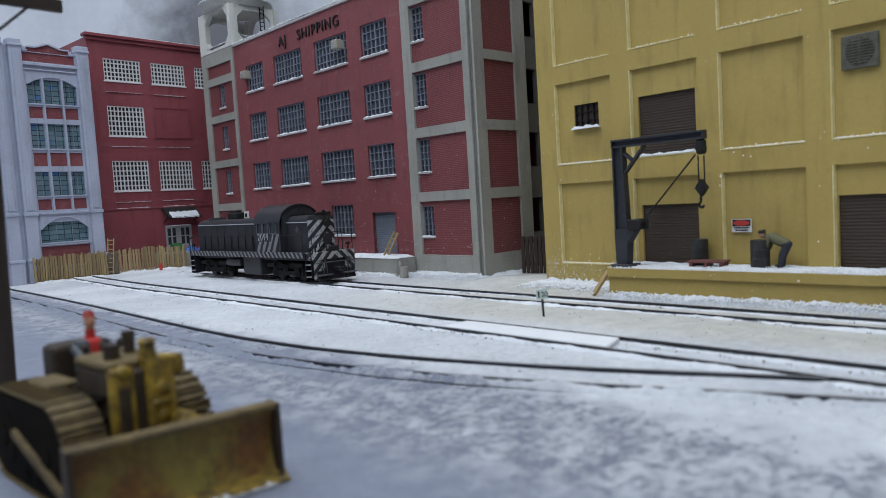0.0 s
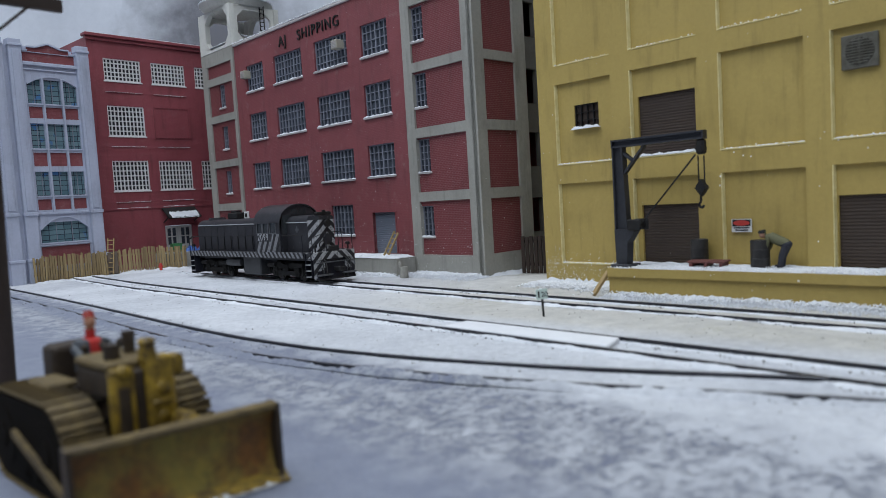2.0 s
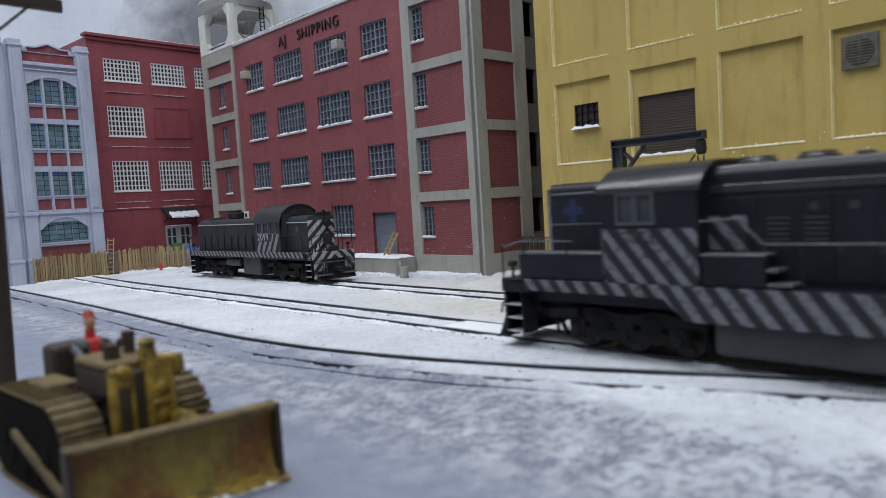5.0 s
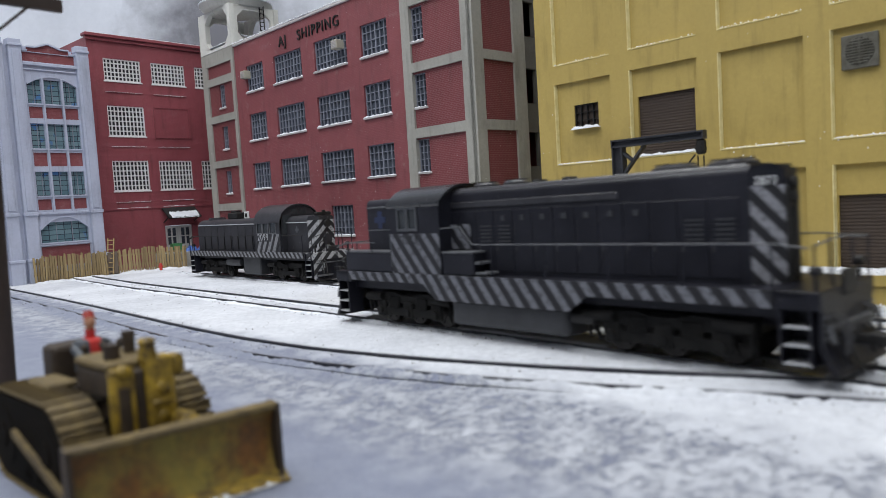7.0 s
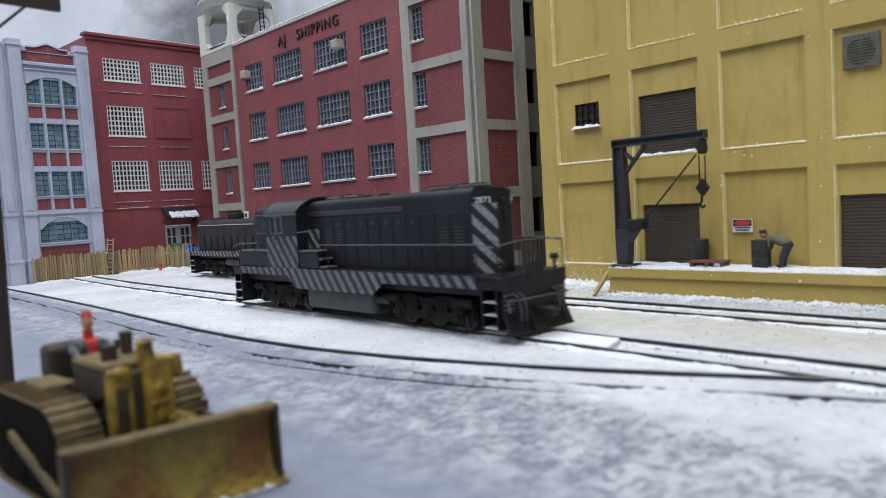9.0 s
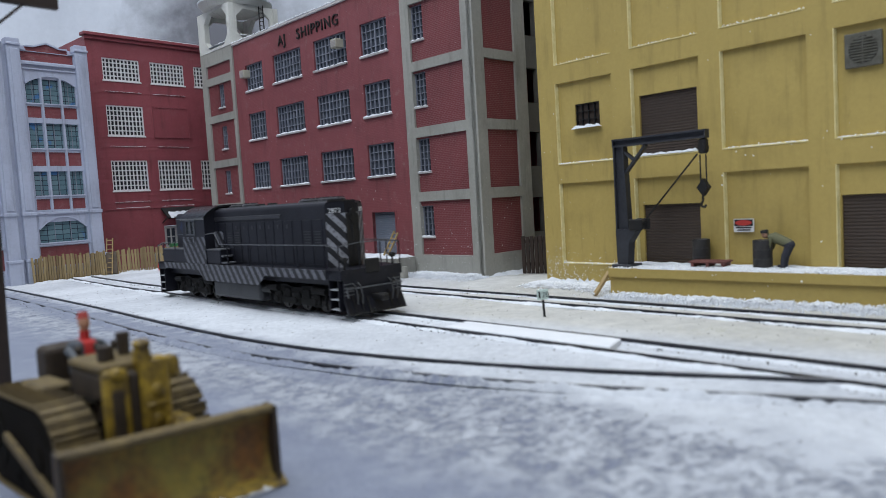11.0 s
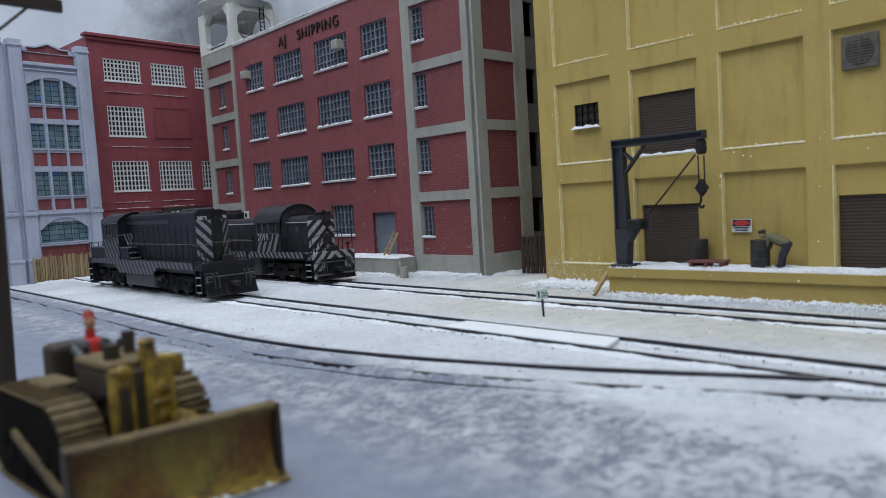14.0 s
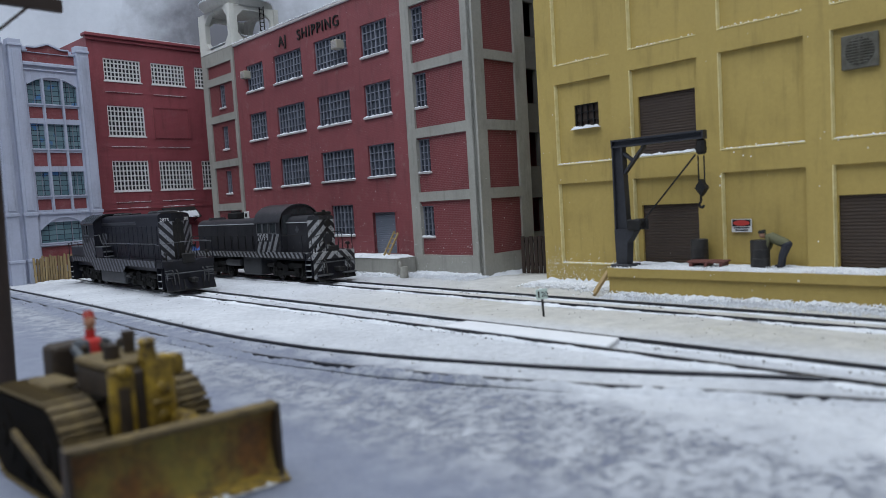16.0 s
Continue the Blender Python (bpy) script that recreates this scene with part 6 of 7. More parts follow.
def worker_paint():
    g = Graph("painted_worker")
    x, y, z = g.xyz()
    trousers = g.math("LESS_THAN", g.math("ADD", z, g.math("MULTIPLY", x, -0.5)), 0.0095)
    right = g.math("GREATER_THAN", x, -0.0028)
    legs = g.math("MULTIPLY", trousers, right)
    c = g.mix(legs, (0.12, 0.12, 0.065), (0.028, 0.03, 0.042))
    head = g.math("LESS_THAN", x, -0.0064)
    c = g.mix(head, c, (0.42, 0.24, 0.16))
    return g.done(g.mix(g.math("MULTIPLY", head, g.math("GREATER_THAN", z, 0.0148)), c, (0.02, 0.02, 0.02)), 0.7, 0.0, g.noise(1.0), 0.1)


M_WORKER = worker_paint()
worker_figure()


def drum(m, label):
    bm = bmesh.new()
    r, h = 4.0, 12.2
    prof = [(0.0, 0), (r * 0.97, 0), (r, 0.3), (r, h * 0.32), (r * 1.04, h * 0.335), (r, h * 0.35), (r, h * 0.65), (r * 1.04, h * 0.665), (r, h * 0.68), (r, h - 0.3), (r * 0.97, h), (r * 0.9, h - 0.4), (0.0, h - 0.4)]
    rings = []
    for rad, z in prof:
        rings.append([bm.verts.new((max(rad, 0.01) * math.cos(a), max(rad, 0.01) * math.sin(a), z)) for a in (2 * math.pi * i / 20 for i in range(20))])
    for a, b in zip(rings[:-1], rings[1:]):
        for i in range(20):
            bm.faces.new((a[i], a[(i + 1) % 20], b[(i + 1) % 20], b[i]))
    solo("oil_drum", bm, M_BARREL, label, "drum", m, "drums on the dock", smooth=True)


drum(mm_pose(138.6, 312.6, 12.6), "black steel drum on the snowy loading dock")
drum(mm_pose(121.0, 337.6, 12.6), "black steel drum beside the brown roller door")


def pallet():
    p = thing("pallet", mm_pose(121.6, 328.0, 12.9, 0, 0, -38), "flat red-brown wooden pallet in the snow", "pallet")
    for i in range(5):
        bm = bmesh.new()
        soft_box(bm, -8.5, 8.5, -5 + i * 2.1, -3.5 + i * 2.1, 1.8, 2.6 + 0.15 * (i % 2), 0.15)
        part("plank", bm, M_PALLET, p)
    for x in (-7.5, -0.7, 6.1):
        bm = bmesh.new()
        soft_box(bm, x, x + 1.4, -5, 5, 0, 1.8, 0.15)
        part("bearer", bm, M_PALLET, p)


pallet()


def dock_crane():
    c = thing("jib_crane", mm_pose(89.2, 350.4, 12.4, 0, 0, -48.2), "dark steel jib crane with hoist block and cable", "crane")
    bm = bmesh.new()
    soft_box(bm, -5.6, 5.4, -5, 5, 0, 1.6, 0.3)
    prism(bm, [(-3.6, 1.6), (2.4, 1.6), (3.2, 12), (7.0, 17.4), (7.0, 18.6), (-4.0, 18.6)], "Y", -2.6, 2.6)
    part("pedestal", bm, M_CRANE, c)
    bm = bmesh.new()
    prism(bm, [(-3.6, 18.6), (2.2, 18.6), (0.8, 58.2), (-3.8, 58.2)], "Y", -0.4, 0.4)
    for x0, x1, k in ((-4.2, -3.5, 0.0), (0.8, 1.5, 1.4)):
        prism(bm, [(x0 + k, 18.6), (x1 + k, 18.6), (x1, 58.2), (x0, 58.2)], "Y", -2.0, 2.0)
    part("mast", bm, M_CRANE, c)
    bm = bmesh.new()
    for z0, z1, h in ((61.2, 62.0, 2.0), (58.2, 59.0, 2.0), (59.0, 61.2, 0.45)):
        box(bm, -4.6, 43.4, -h, h, z0, z1)
    box(bm, -4.6, -4.0, -1.9, 1.9, 59.0, 61.2), box(bm, 42.8, 43.4, -1.9, 1.9, 59.0, 61.2)
    part("jib_beam", bm, M_CRANE, c)
    for p, q in (((1.2, 0, 45), (13, 0, 58.0)), ((1.4, 0, 55.5), (7.0, 0, 51))):
        bm = bmesh.new()
        bar(bm, p, q, 2.4, 1.2)
        part("brace", bm, M_CRANE, c)
    bm = bmesh.new()
    soft_box(bm, 39.6, 43.4, -1.8, 1.8, 51.4, 58.1, 0.8), rod(bm, (41.5, -2.0, 54), (41.5, 2.0, 54), 1.7, seg=14)
    part("trolley", bm, M_IRON, c)
    for x in (39.8, 42.6):
        bm = bmesh.new()
        rod(bm, (x, 0, 38), (x, 0, 51), 0.35, seg=6)
        part("hoist_cable", bm, M_IRON, c)
    bm = bmesh.new()
    prism(bm, [(41.2, 40.5), (44.0, 36.6), (41.2, 32.8), (38.4, 36.6)], "Y", -1.4, 1.4), rod(bm, (41.2, -1.7, 36.6), (41.2, 1.7, 36.6), 2.0, seg=14)
    hb = part("hoist_block", bm, M_IRON, c)
    bm = bmesh.new()
    pts = [(40.6, 33), (40.6, 30.6), (39.6, 29.4), (40.0, 28.2), (41.2, 27.8), (42.0, 28.8)]
    for p, q in zip(pts[:-1], pts[1:]):
        rod(bm, (p[0], 0, p[1]), (q[0], 0, q[1]), 0.55, seg=8)
    part("hook", bm, M_IRON, hb)
    bm = bmesh.new()
    rod(bm, (8, 0, 19.5), (38.6, 0, 51.5), 0.4, seg=6)
    part("winch_cable", bm, M_IRON, c)
    bm = bmesh.new()
    rod(bm, (7.4, -3.4, 20.6), (7.4, 3.4, 20.6), 2.6, seg=14), soft_box(bm, 4.0, 11.5, -3.9, -2.9, 18, 23.4, 0.5), soft_box(bm, 4.0, 11.5, 2.9, 3.9, 18, 23.4, 0.5)
    part("winch", bm, M_IRON, c, smooth=False)


dock_crane()


def picket_fence(a, b, count, label, seed):
    rng = random.Random(seed)
    a, b = Vector(a), Vector(b)
    ang = math.degrees(math.atan2(b.y - a.y, b.x - a.x))
    f = thing("picket_fence", mm_pose(a.x, a.y, -1, 0, 0, ang), label, "fence", "wooden fences")
    L = (b - a).length
    w = L / count
    shapes = []
    for k in range(4):
        bm = bmesh.new()
        h = 21.5 + k * 0.7
        prism(bm, [(-w * 0.39, 0), (w * 0.39, 0), (w * 0.39, h - 0.4 - 0.2 * k), (w * 0.2, h), (-w * 0.32, h - 0.2), (-w * 0.39, h - 0.5)], "Y", -0.5, 0.5)
        shapes.append(data_of("picket", bm, M_FENCE))
    for i in range(count):
        part("picket", rng.choice(shapes), None, f, at=mm_pose(w * (i + 0.5), rng.uniform(-0.25, 0.25), rng.uniform(-0.6, 0.2), 0, rng.uniform(-2.2, 2.2), 0))
    for z in (6, 16):
        bm = bmesh.new()
        box(bm, 0, L, 0.55, 1.3, z, z + 1.6)
        part("fence_rail", bm, M_FENCE, f)


def fence_wood():
    g = Graph("varied_fence_pine")
    info = g.add("ShaderNodeObjectInfo")
    a = g.noise(7, 4), g.noise(0.9, 5)
    v = g.math("ADD", g.math("MULTIPLY", info.outputs["Random"], 0.6), g.math("MULTIPLY", a[0], 0.4))
    return g.done(g.mix(g.step(v, 0.15, 0.85), (0.17, 0.12, 0.06), (0.36, 0.27, 0.135)), 0.75, 0.0, a[1], 0.15)


M_FENCE = fence_wood()
picket_fence((-352.5, 616.0), (-312.0, 665.5), 30, "weathered pine picket fence before the grey building", 1)
picket_fence((-308.0, 676.0), (-252.0, 704.0), 27, "weathered pine picket fence before the red warehouse", 2)


def ladder(m, h, w, rungs, label, material):
    la = thing("ladder", m, label, "ladder")
    for x in (-w / 2, w / 2):
        bm = bmesh.new()
        box(bm, x - 0.5, x + 0.5, -0.5, 0.5, 0, h)
        part("stile", bm, material, la)
    for i in range(rungs):
        z = h * (i + 0.6) / rungs
        bm = bmesh.new()
        box(bm, -w / 2 + 0.5, w / 2 - 0.5, -0.35, 0.35, z - 0.4, z + 0.4)
        part("rung", bm, material, la)


ladder(mm_pose(-311.5, 668.0, -1, -9, 3, 10), 34, 5.2, 8, "pale wooden ladder leaning by the fence", M_WOOD)
ladder(mm_pose(-41.0, 510.5, 12.6, -22, 16, -46), 19, 4.2, 5, "short wooden ladder leaning beside the shutter", M_WOOD)


def post_by_fence():
    bm = bmesh.new()
    soft_box(bm, -5, 5, -2.5, 2.5, 0, 21, 0.6)
    solo("timber_baulk", bm, M_BROWNPOST, "grey-brown timber baulk between the fences", "timber", mm_pose(-311.5, 673.5, -1, 0, 0, 40))


M_BROWNPOST = worn("grey_brown_timber", (0.17, 0.135, 0.105), (0.11, 0.085, 0.065), 0.8, big=6)
post_by_fence()


def bins():
    bm = bmesh.new()
    prism(bm, [(-4, 0), (4, 0), (4.8, 9), (-4.8, 9)], "Y", -4, 4)
    solo("bin", bm, M_GREENBOX, "small green bin by the warehouse door", "bin", mm_pose(-262, 722, -0.5, 0, 0, 40) @ mm_pose(-6, 0, 14))
    bm = bmesh.new()
    crust(bm, -9, 9, -4, 4, 0, 6, 2.0, 1.4)
    solo("tarpaulin", bm, M_BLUETARP, "crumpled blue tarpaulin by the warehouse door", "tarpaulin", mm_pose(-250, 722, 14, 0, 0, 30), smooth=True)
    bm = bmesh.new()
    soft_box(bm, -32, 26, -10, 10, -1, 14, 0.6)
    solo("door_step", bm, M_CONCRETE, "grey concrete step before the warehouse door", "step", mm_pose(-256, 727, 0, 0, 0, 46))


bins()


def utility_pole():
    p = thing("utility_pole", mm_pose(-130.2, 206.0, -1, 0, 1.9, 0), "dark brown utility pole with a crossarm", "pole")
    bm = bmesh.new()
    rod(bm, (0, 0, 0), (0, 0, 165), 3.4, 2.6, 14)
    part("pole", bm, M_BROWN, p, smooth=True)
    bm = bmesh.new()
    box(bm, -28, 21.0, -4.2, -1.8, 114.6, 118.0)
    part("crossarm", bm, M_BROWN, p, at=mm_pose(0, 0, 0, 0, 0, 44))
    for s in (-1, 1):
        bm = bmesh.new()
        bar(bm, (s * 12, -3.4, 114.8), (0, -3.4, 103), 1.2, 0.8)
        part("brace", bm, M_BROWN, p, at=mm_pose(0, 0, 0, 0, 0, 44))
        bm = bmesh.new()
        rod(bm, (s * 16, -3, 118.0), (s * 16, -3, 121.4), 1.0, 0.7, 8)
        part("insulator", bm, M_IRON, p, at=mm_pose(0, 0, 0, 0, 0, 44))


utility_pole()


def yard_sign():
    s = thing("speed_sign", mm_pose(39.6, 291.0, 0.4, 0, -3, 8), "small white yard sign with two dark marks on a post", "sign")
    bm = bmesh.new()
    bar(bm, (0, 0, 0), (0, 0, 11), 0.8)
    part("post", bm, M_IRON, s)
    bm = bmesh.new()
    soft_box(bm, -2.5, 2.3, -0.85, -0.45, 7.4, 11.6, 0.12)
    b = part("board", bm, M_SIGNWHITE, s)
    t = part("numeral", lettering("20", 2.0, 0.04), None, b, "dark numeral", at=(-0.4, -0.9, 8.4))
    t.data.materials.append(M_IRON)
    bm = bmesh.new()
    box(bm, -1.8, -1.1, -0.92, -0.85, 8.2, 10.8)
    part("mark", bm, M_IRON, b)


M_SIGNWHITE = worn("greenish_white_board", (0.55, 0.66, 0.62), (0.45, 0.55, 0.52), 0.5)
yard_sign()


def boards():
    """Snow-covered crossing boards between the rails."""
    for line, s0, s1, label in ((mid_line, -206, -134, "snow-whitened crossing board between the rails"), (rear_line, -68, 60, "snow-whitened crossing board on the siding")):
        bm = bmesh.new()
        a, b = line(s0), line(s1)
        half = 6.4
        prism(bm, [tuple((a + N * half)[:2]), tuple((a - N * half)[:2]), tuple((b - N * half + U * 4)[:2]), tuple((b + N * half)[:2])], "Z", -1.5, 0.6)
        for v in bm.verts:
            v.co.z += ballast(v.co.x * 0.6887 - v.co.y * 0.7251, v.co.x * 0.7251 + v.co.y * 0.6887)
        bmesh.ops.bevel(bm, geom=list(bm.edges), offset=0.35, segments=1, affect="EDGES")
        solo("crossing_board", bm, M_PANEL, label, "board", group="crossing boards")


boards()


def plank_prop():
    bm = bmesh.new()
    bar(bm, (0, 0, 0), (8.5, 3.0, 11.0), 2.6, 1.3)
    solo("timber_prop", bm, M_WOOD, "short pine prop leaning on the yellow dock", "timber", mm_pose(72.6, 350.0, -0.6, 0, 0, 0))
    bm = bmesh.new()
    rod(bm, (0, 0, 0), (0, 0, 7.5), 3.0, 2.6, 10), ball(bm, (-2.5, 0, 8.5), 1.4, 1.2, 3.2)
    solo("concrete_stump", bm, M_CONCRETE, "broken concrete stump in the snow by the dock", "stump", mm_pose(-27.5, 487.0, -1), smooth=False)


plank_prop()


def hydrant():
    bm = bmesh.new()
    rod(bm, (0, 0, 0), (0, 0, 6), 1.5, 1.3, 10), ball(bm, (0, 0, 6), 1.4, 1.4, 1.2), rod(bm, (-2, 0, 4), (2, 0, 4), 0.7, seg=8)
    solo("hydrant", bm, M_SIGNRED, "small red hydrant at the foot of the fence", "hydrant", mm_pose(-270, 683, -1), smooth=False)


hydrant()


def alley():
    g = thing("board_gate", mm_pose(51.5, 470.0, -1, 0, 0, -30), "dark board gate across the alley", "gate")
    for i in range(7):
        bm = bmesh.new()
        soft_box(bm, i * 3.0, i * 3.0 + 2.4, -0.6, 0.6, 0, 24.5 - 0.5 * (i % 2), 0.2)
        part("board", bm, M_BROWN, g)
    for z in (5, 20):
        bm = bmesh.new()
        box(bm, 0, 21, 0.65, 1.6, z, z + 2)
        part("cross_rail", bm, M_BROWN, g)


alley()


def bank(p, q, width, height, seed, label, cell=1.6):
    """A bank of crumbled snow between two points of the ground."""
    p, q = Vector((*p, 0)), Vector((*q, 0))
    d = q - p
    ang = math.degrees(math.atan2(d.y, d.x))
    bm = bmesh.new()
    L = d.length
    nx, ny = int(L / cell), max(4, int(width / (cell * 0.8)))
    grid = []
    for i in range(nx + 1):
        row = []
        for j in range(ny + 1):
            x, v = L * i / nx, j / ny
            k = noise.noise(Vector((x * 0.12, v * 2, seed))) + 0.6 * noise.noise(Vector((x * 0.5, v * 7, seed))) + 0.6 * noise.noise(Vector((x * 1.2, v * 14, seed)))
            up = v ** 1.3
            ends = min(1, i / 3, (nx - i) / 3)
            row.append(bm.verts.new((x, width * (v - 1) * (1 + 0.35 * noise.noise(Vector((x * 0.15, 0, seed)))), -1.2 + ends * up * height * 0.52 * max(0.2, 0.9 + 0.6 * k) + (0.5 * k if 0 < j else 0))))
        grid.append(row)
    for i in range(nx):
        for j in range(ny):
            bm.faces.new((grid[i][j], grid[i + 1][j], grid[i + 1][j + 1], grid[i][j + 1]))
    solo("snow_bank", bm, M_SNOW, label, "snow", mm_pose(p.x, p.y, 0, 0, 0, ang), "snow banks", smooth=True)


def facade(x0, y0, deg, s, y=0.0):
    a = radians(deg)
    return (x0 + math.cos(a) * s - math.sin(a) * y, y0 + math.sin(a) * s + math.cos(a) * y)


AJ, YE = (26.85, 463.58, -46.47), (59.23, 414.2, -48.2)
bank(facade(*AJ, -66, -1.8), facade(*AJ, 0, -1.8), 14, 4.5, 1.0, "crumbled snow along the factory wall")
bank(facade(*AJ, -190, -20.2), facade(*AJ, -66, -20.2), 10, 4.0, 2.0, "crumbled snow along the grey dock")
bank(facade(*YE, -1, -0.2), facade(*YE, 53, -0.2), 20, 6.5, 3.0, "crumbled snow against the yellow wall")
bank((80.0, 349.2), (165.0, 268.2), 9, 4.2, 4.0, "crumbled snow along the yellow dock")
bank((163.0, 270.0), (225.0, 211.0), 9, 4.0, 5.0, "crumbled snow along the yellow dock")
bank((-352, 612), (-312, 662), 10, 3.0, 6.0, "snow at the foot of the fence")
bank((-306, 673), (-250, 701), 12, 3.5, 7.0, "snow at the foot of the fence")
bank(facade(26.85, 463.58, 43.53, 0, -1.8), facade(26.85, 463.58, 43.53, 42, -1.8), 10, 3.5, 8.0, "grey snow by the alley wall")


def crumbs():
    """Loose grains of snow on the ground by the walls and rails."""
    rng = random.Random(5)
    verts, faces = [], []
    tet = ((1, 0, -0.6), (-0.5, 0.9, -0.6), (-0.5, -0.9, -0.6), (0, 0, 0.9))
    def add(x, y, z, r):
        a = rng.uniform(0, 6.28)
        c, s = math.cos(a), math.sin(a)
        n = len(verts)
        for p in tet:
            k = r * rng.uniform(0.7, 1.3)
            verts.append(((x + k * (p[0] * c - p[1] * s)) * MM, (y + k * (p[0] * s + p[1] * c)) * MM, (z + k * p[2]) * MM))
        faces.extend(((n, n + 2, n + 1), (n, n + 1, n + 3), (n + 1, n + 2, n + 3), (n + 2, n, n + 3)))
    for _ in range(19000):
        kind = rng.random()
        if kind < 0.45:
            s = rng.uniform(-640, 20)
            line = rng.choice((mid_line, rear_line))
            p = line(s) + N * (rng.choice((-9.6, -7.0, 7.0, 9.6)) + rng.gauss(0, 0.8))
        elif kind < 0.75:
            p = Vector((80, 349, 0)).lerp(Vector((200, 235, 0)), rng.random()) + Vector((-0.69, -0.72, 0)) * abs(rng.gauss(3, 6))
        else:
            p = Vector((*facade(*AJ, rng.uniform(-70, 5), -2), 0)) + Vector((-0.72, -0.69, 0)) * abs(rng.gauss(2, 8))
        add(p.x, p.y, ground_height(p.x, p.y) + rng.uniform(0.15, 0.9 if kind > 0.45 else 0.3), rng.uniform(0.2, 0.75))
    me = bpy.data.meshes.new("snow_crumbs")
    me.from_pydata(verts, [], faces)
    me.materials.append(M_SNOW)
    tagged(new("snow_crumbs", me), "loose grains of white snow scattered by rails and walls", "snow", kind="stuff")


crumbs()


def grains(name, places, material, label, category):
    """Many small loose lumps in one sheet; places: (x, y, z, radius)."""
    rng = random.Random(len(places))
    verts, faces = [], []
    lump = ((1, 0, 0), (0, 1, 0), (-1, 0, 0), (0, -1, 0), (0, 0, 1), (0, 0, -1))
    sides = ((0, 1, 4), (1, 2, 4), (2, 3, 4), (3, 0, 4), (1, 0, 5), (2, 1, 5), (3, 2, 5), (0, 3, 5))
    for x, y, z, r in places:
        turn, n = Euler((rng.uniform(0, 6.28), rng.uniform(0, 6.28), rng.uniform(0, 6.28))).to_matrix(), len(verts)
        for p in lump:
            verts.append((Vector((x, y, z)) + turn @ Vector(p) * (r * rng.uniform(0.6, 1.15))) * MM)
        faces.extend(tuple(n + i for i in f) for f in sides)
    me = bpy.data.meshes.new(name)
    me.from_pydata(verts, [], faces)
    me.materials.append(material)
    me.shade_smooth()
    tagged(new(name, me), label, category, kind="stuff")


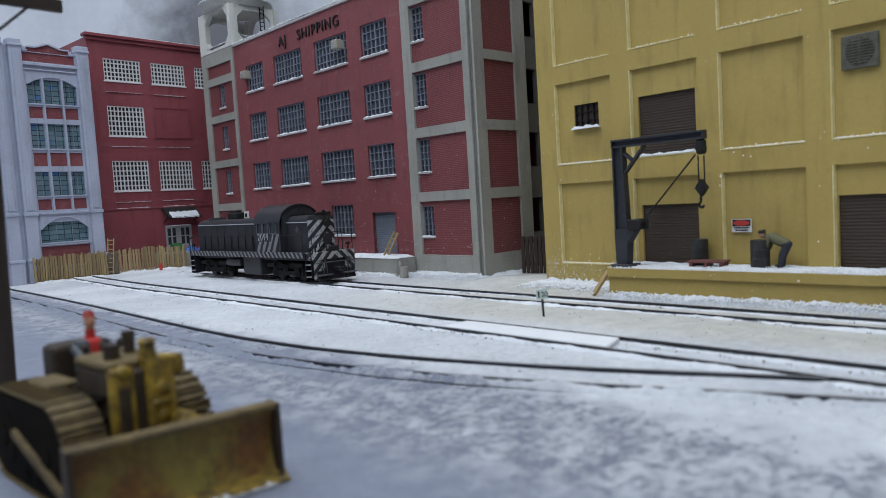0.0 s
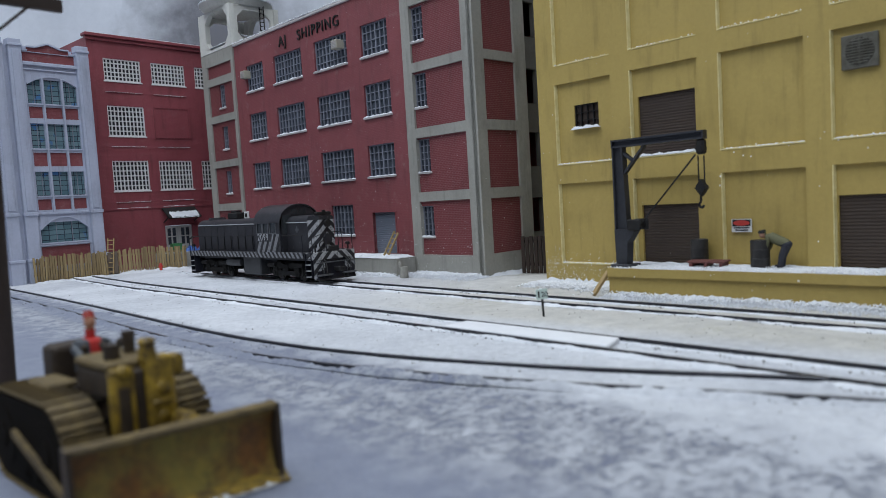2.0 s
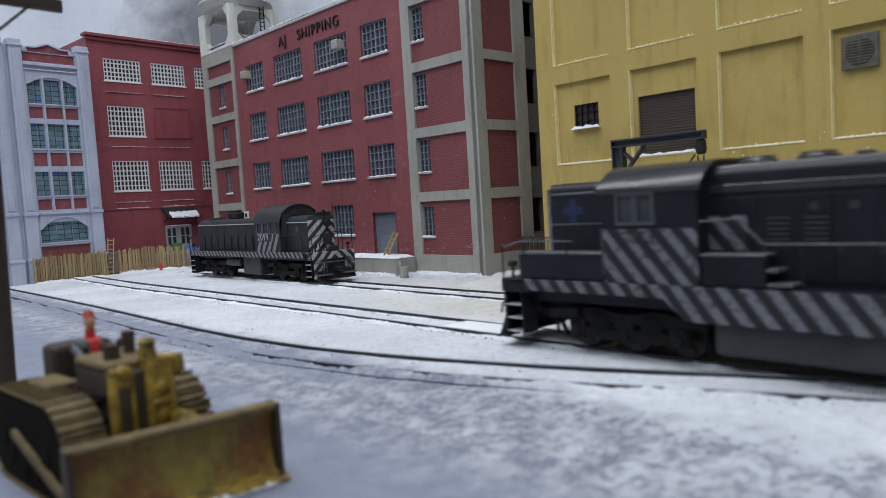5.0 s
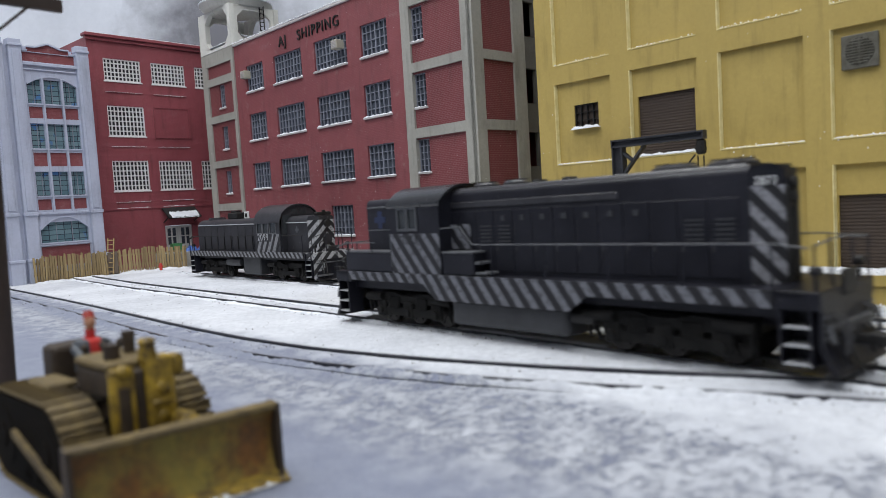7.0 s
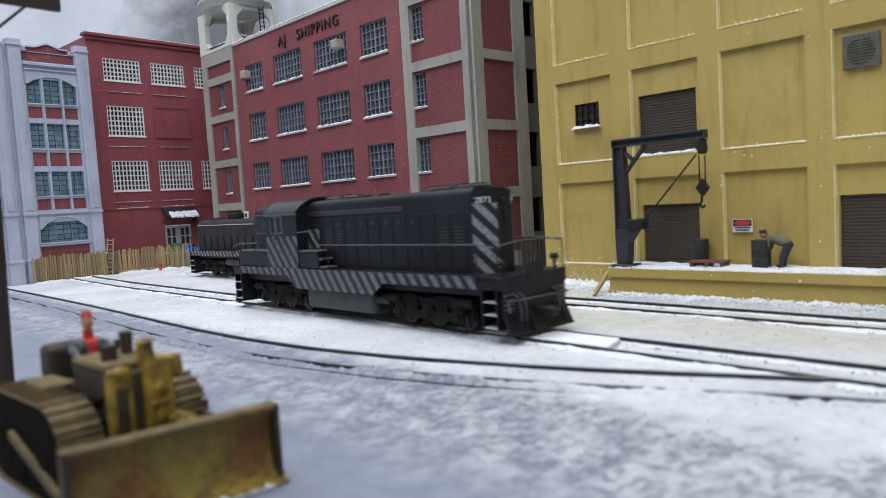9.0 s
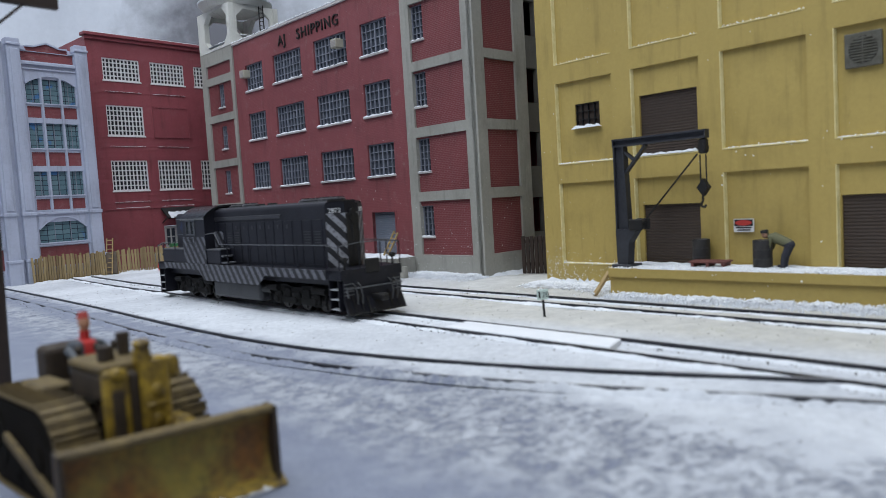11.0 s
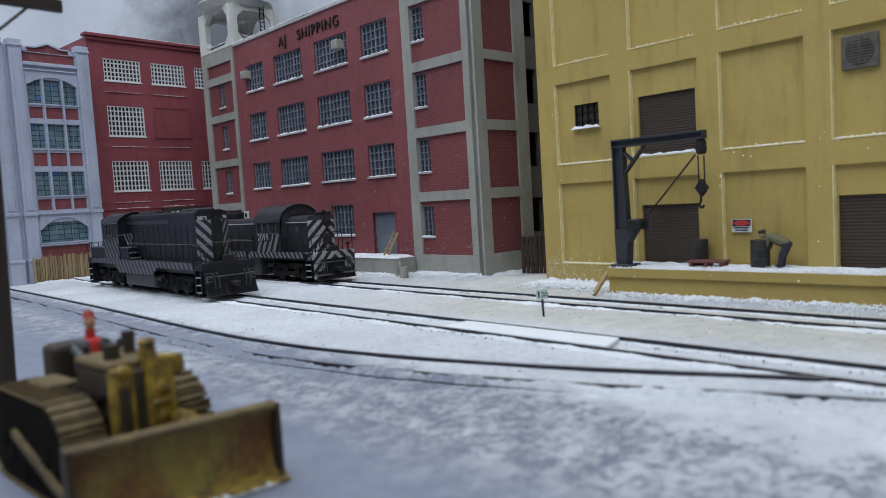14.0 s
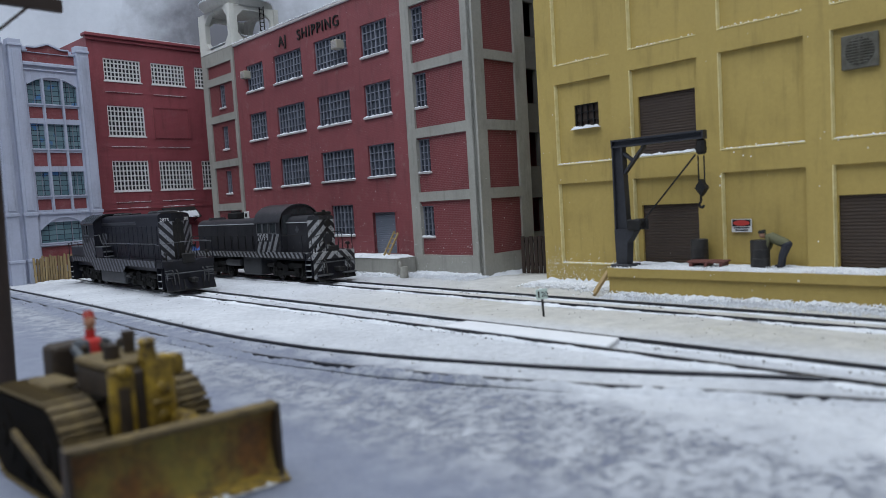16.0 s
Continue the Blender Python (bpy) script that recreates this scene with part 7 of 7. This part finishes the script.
def loose_grains():
    rng = random.Random(11)
    grit, lumps = [], []
    for _ in range(13000):
        line = rng.choice((mid_line, mid_line, rear_line, front_line))
        s = rng.uniform(-640, 10)
        p = line(s) + N * (rng.choice((-8.25, 8.25)) + rng.gauss(0, 2.0))
        if noise.noise(Vector((p.x * 0.05, p.y * 0.05, 7))) + 0.5 * noise.noise(Vector((p.x * 0.2, p.y * 0.2, 3))) < 0.05:
            continue
        grit.append((p.x, p.y, ground_height(p.x, p.y) + 0.15, rng.uniform(0.12, 0.42)))
    for _ in range(700):
        p = yard(rng.uniform(-560, 0), rng.uniform(110, 300))
        grit.append((p.x, p.y, ground_height(p.x, p.y) + 0.1, rng.uniform(0.12, 0.35)))
    grains("track_grit", grit, M_GRIT, "dark ballast grit strewn along the rails", "grit")
    # crumbs caked on the ledges and thrown against the foot of the yellow wall
    for x0, x1 in ((12.2, 48.8), (60.5, 97.2), (107.8, 145.3), (156.0, 193.0), (203.5, 241.0)):
        for z in (10.9, 66.1, 120.8):
            for _ in range(90 if z < 100 else 40):
                x, y = facade(*YE, rng.uniform(x0, x1), rng.uniform(-0.3, 1.7))
                lumps.append((x, y, z + abs(rng.gauss(0.1, 0.25)), rng.uniform(0.2, 0.55)))
    for _ in range(260):
        s = abs(rng.gauss(0, 26)) + 1
        x, y = facade(*YE, min(s, 120), -0.15)
        lumps.append((x, y, 2 + abs(rng.gauss(0, 8)), rng.uniform(0.12, 0.42)))
    for _ in range(450):
        x, y = facade(*AJ, rng.uniform(-190, 0), -1.75 if rng.random() < 0.5 else -0.1)
        lumps.append((x, y, abs(rng.gauss(3, 20)), rng.uniform(0.1, 0.3)))
    for _ in range(500):
        x, y = facade(*AJ, rng.uniform(-372, -66), -1.2)
        lumps.append((x, y, 207.4 + abs(rng.gauss(0, 0.4)), rng.uniform(0.3, 0.7)))
    for _ in range(1600):
        k = rng.random()
        p = Vector((80.5, 349.5, 0)).lerp(Vector((163.0, 270.3, 0)), k * 1.3) + Vector((0.69, 0.72, 0)) * rng.uniform(-2.5, 16)
        lumps.append((p.x, p.y, 12.9, rng.uniform(0.2, 0.6)))
    for _ in range(3500):
        p = Vector((*facade(*YE, rng.uniform(-4, 56), 0), 0)) + Vector((-0.69, -0.72, 0)) * abs(rng.gauss(6, 8))
        lumps.append((p.x, p.y, ground_height(p.x, p.y) + rng.uniform(0.2, 1.8), rng.uniform(0.25, 0.8)))
    for _ in range(3800):
        if rng.random() < 0.6:
            p = Vector((80.0, 349.2, 0)).lerp(Vector((225.0, 211.0, 0)), rng.random()) + Vector((-0.69, -0.72, 0)) * rng.uniform(0.2, 8)
        else:
            p = Vector((*facade(*AJ, rng.uniform(-190, 0), 0), 0))
            p += Vector((-0.725, -0.69, 0)) * (rng.uniform(2, 13) + (18.4 if p.x < -18.6 else 0))
        lumps.append((p.x, p.y, rng.uniform(-0.4, 1.3), rng.uniform(0.2, 0.6)))
    grains("caked_snow", lumps, M_CRUMB, "crumbs of snow caked on ledges and wall feet", "snow")


M_CRUMB = worn("loose_snow_crumbs", (0.84, 0.86, 0.89), (0.76, 0.78, 0.82), 0.9, big=10, fine=3, depth=0.02, strength=0.1)
M_GRIT = worn("dark_ballast_grit", (0.05, 0.047, 0.045), (0.09, 0.082, 0.07), 0.8, big=4)
loose_grains()

# ---- what moves ----
MOVING_S = [(0.0, 172.0), (1.0, 127.0), (2.0, 82.0), (2.5, 59.5), (3.0, 37.0), (3.5, 14.5), (4.0, -9.0), (5.0, -60.0), (6.0, -112.0), (6.5, -138.0), (7.0, -162.5), (7.5, -187.0), (8.0, -212.0), (8.5, -237.0), (9.0, -261.5), (10.0, -309.5), (11.0, -357.0), (11.5, -381.0), (12.0, -404.5), (12.5, -427.0), (13.0, -450.5), (13.5, -474.0), (14.0, -495.5), (14.5, -515.5), (15.0, -531.0), (15.5, -544.0), (16.0, -549.5)]


def engine_pose(s):
    """The engine on the middle track: its two bogies follow the line."""
    a, b = mid_line(s - 54), mid_line(s + 54)
    d, c = a - b, (a + b) / 2
    pitch = math.atan2(d.z, math.hypot(d.x, d.y))
    return Matrix.Translation((c.x * MM, c.y * MM, (c.z + 0.45) * MM)) @ Matrix.Rotation(math.atan2(d.y, d.x), 4, "Z") @ Matrix.Rotation(-pitch, 4, "Y")


def motions():
    walk(MOVING, [(t, engine_pose(s)) for t, s in MOVING_S])
    times = [i * 0.125 for i in range(129)]
    gone = [MOVING_S[0][1] - float(np.interp(t, [r[0] for r in MOVING_S], [r[1] for r in MOVING_S])) for t in times]
    for w in MOVING_WHEELS:
        base = w.matrix_basis.copy()
        walk(w, [(t, base @ Matrix.Rotation(g / 5.7, 4, "Y")) for t, g in zip(times, gone)])


motions()
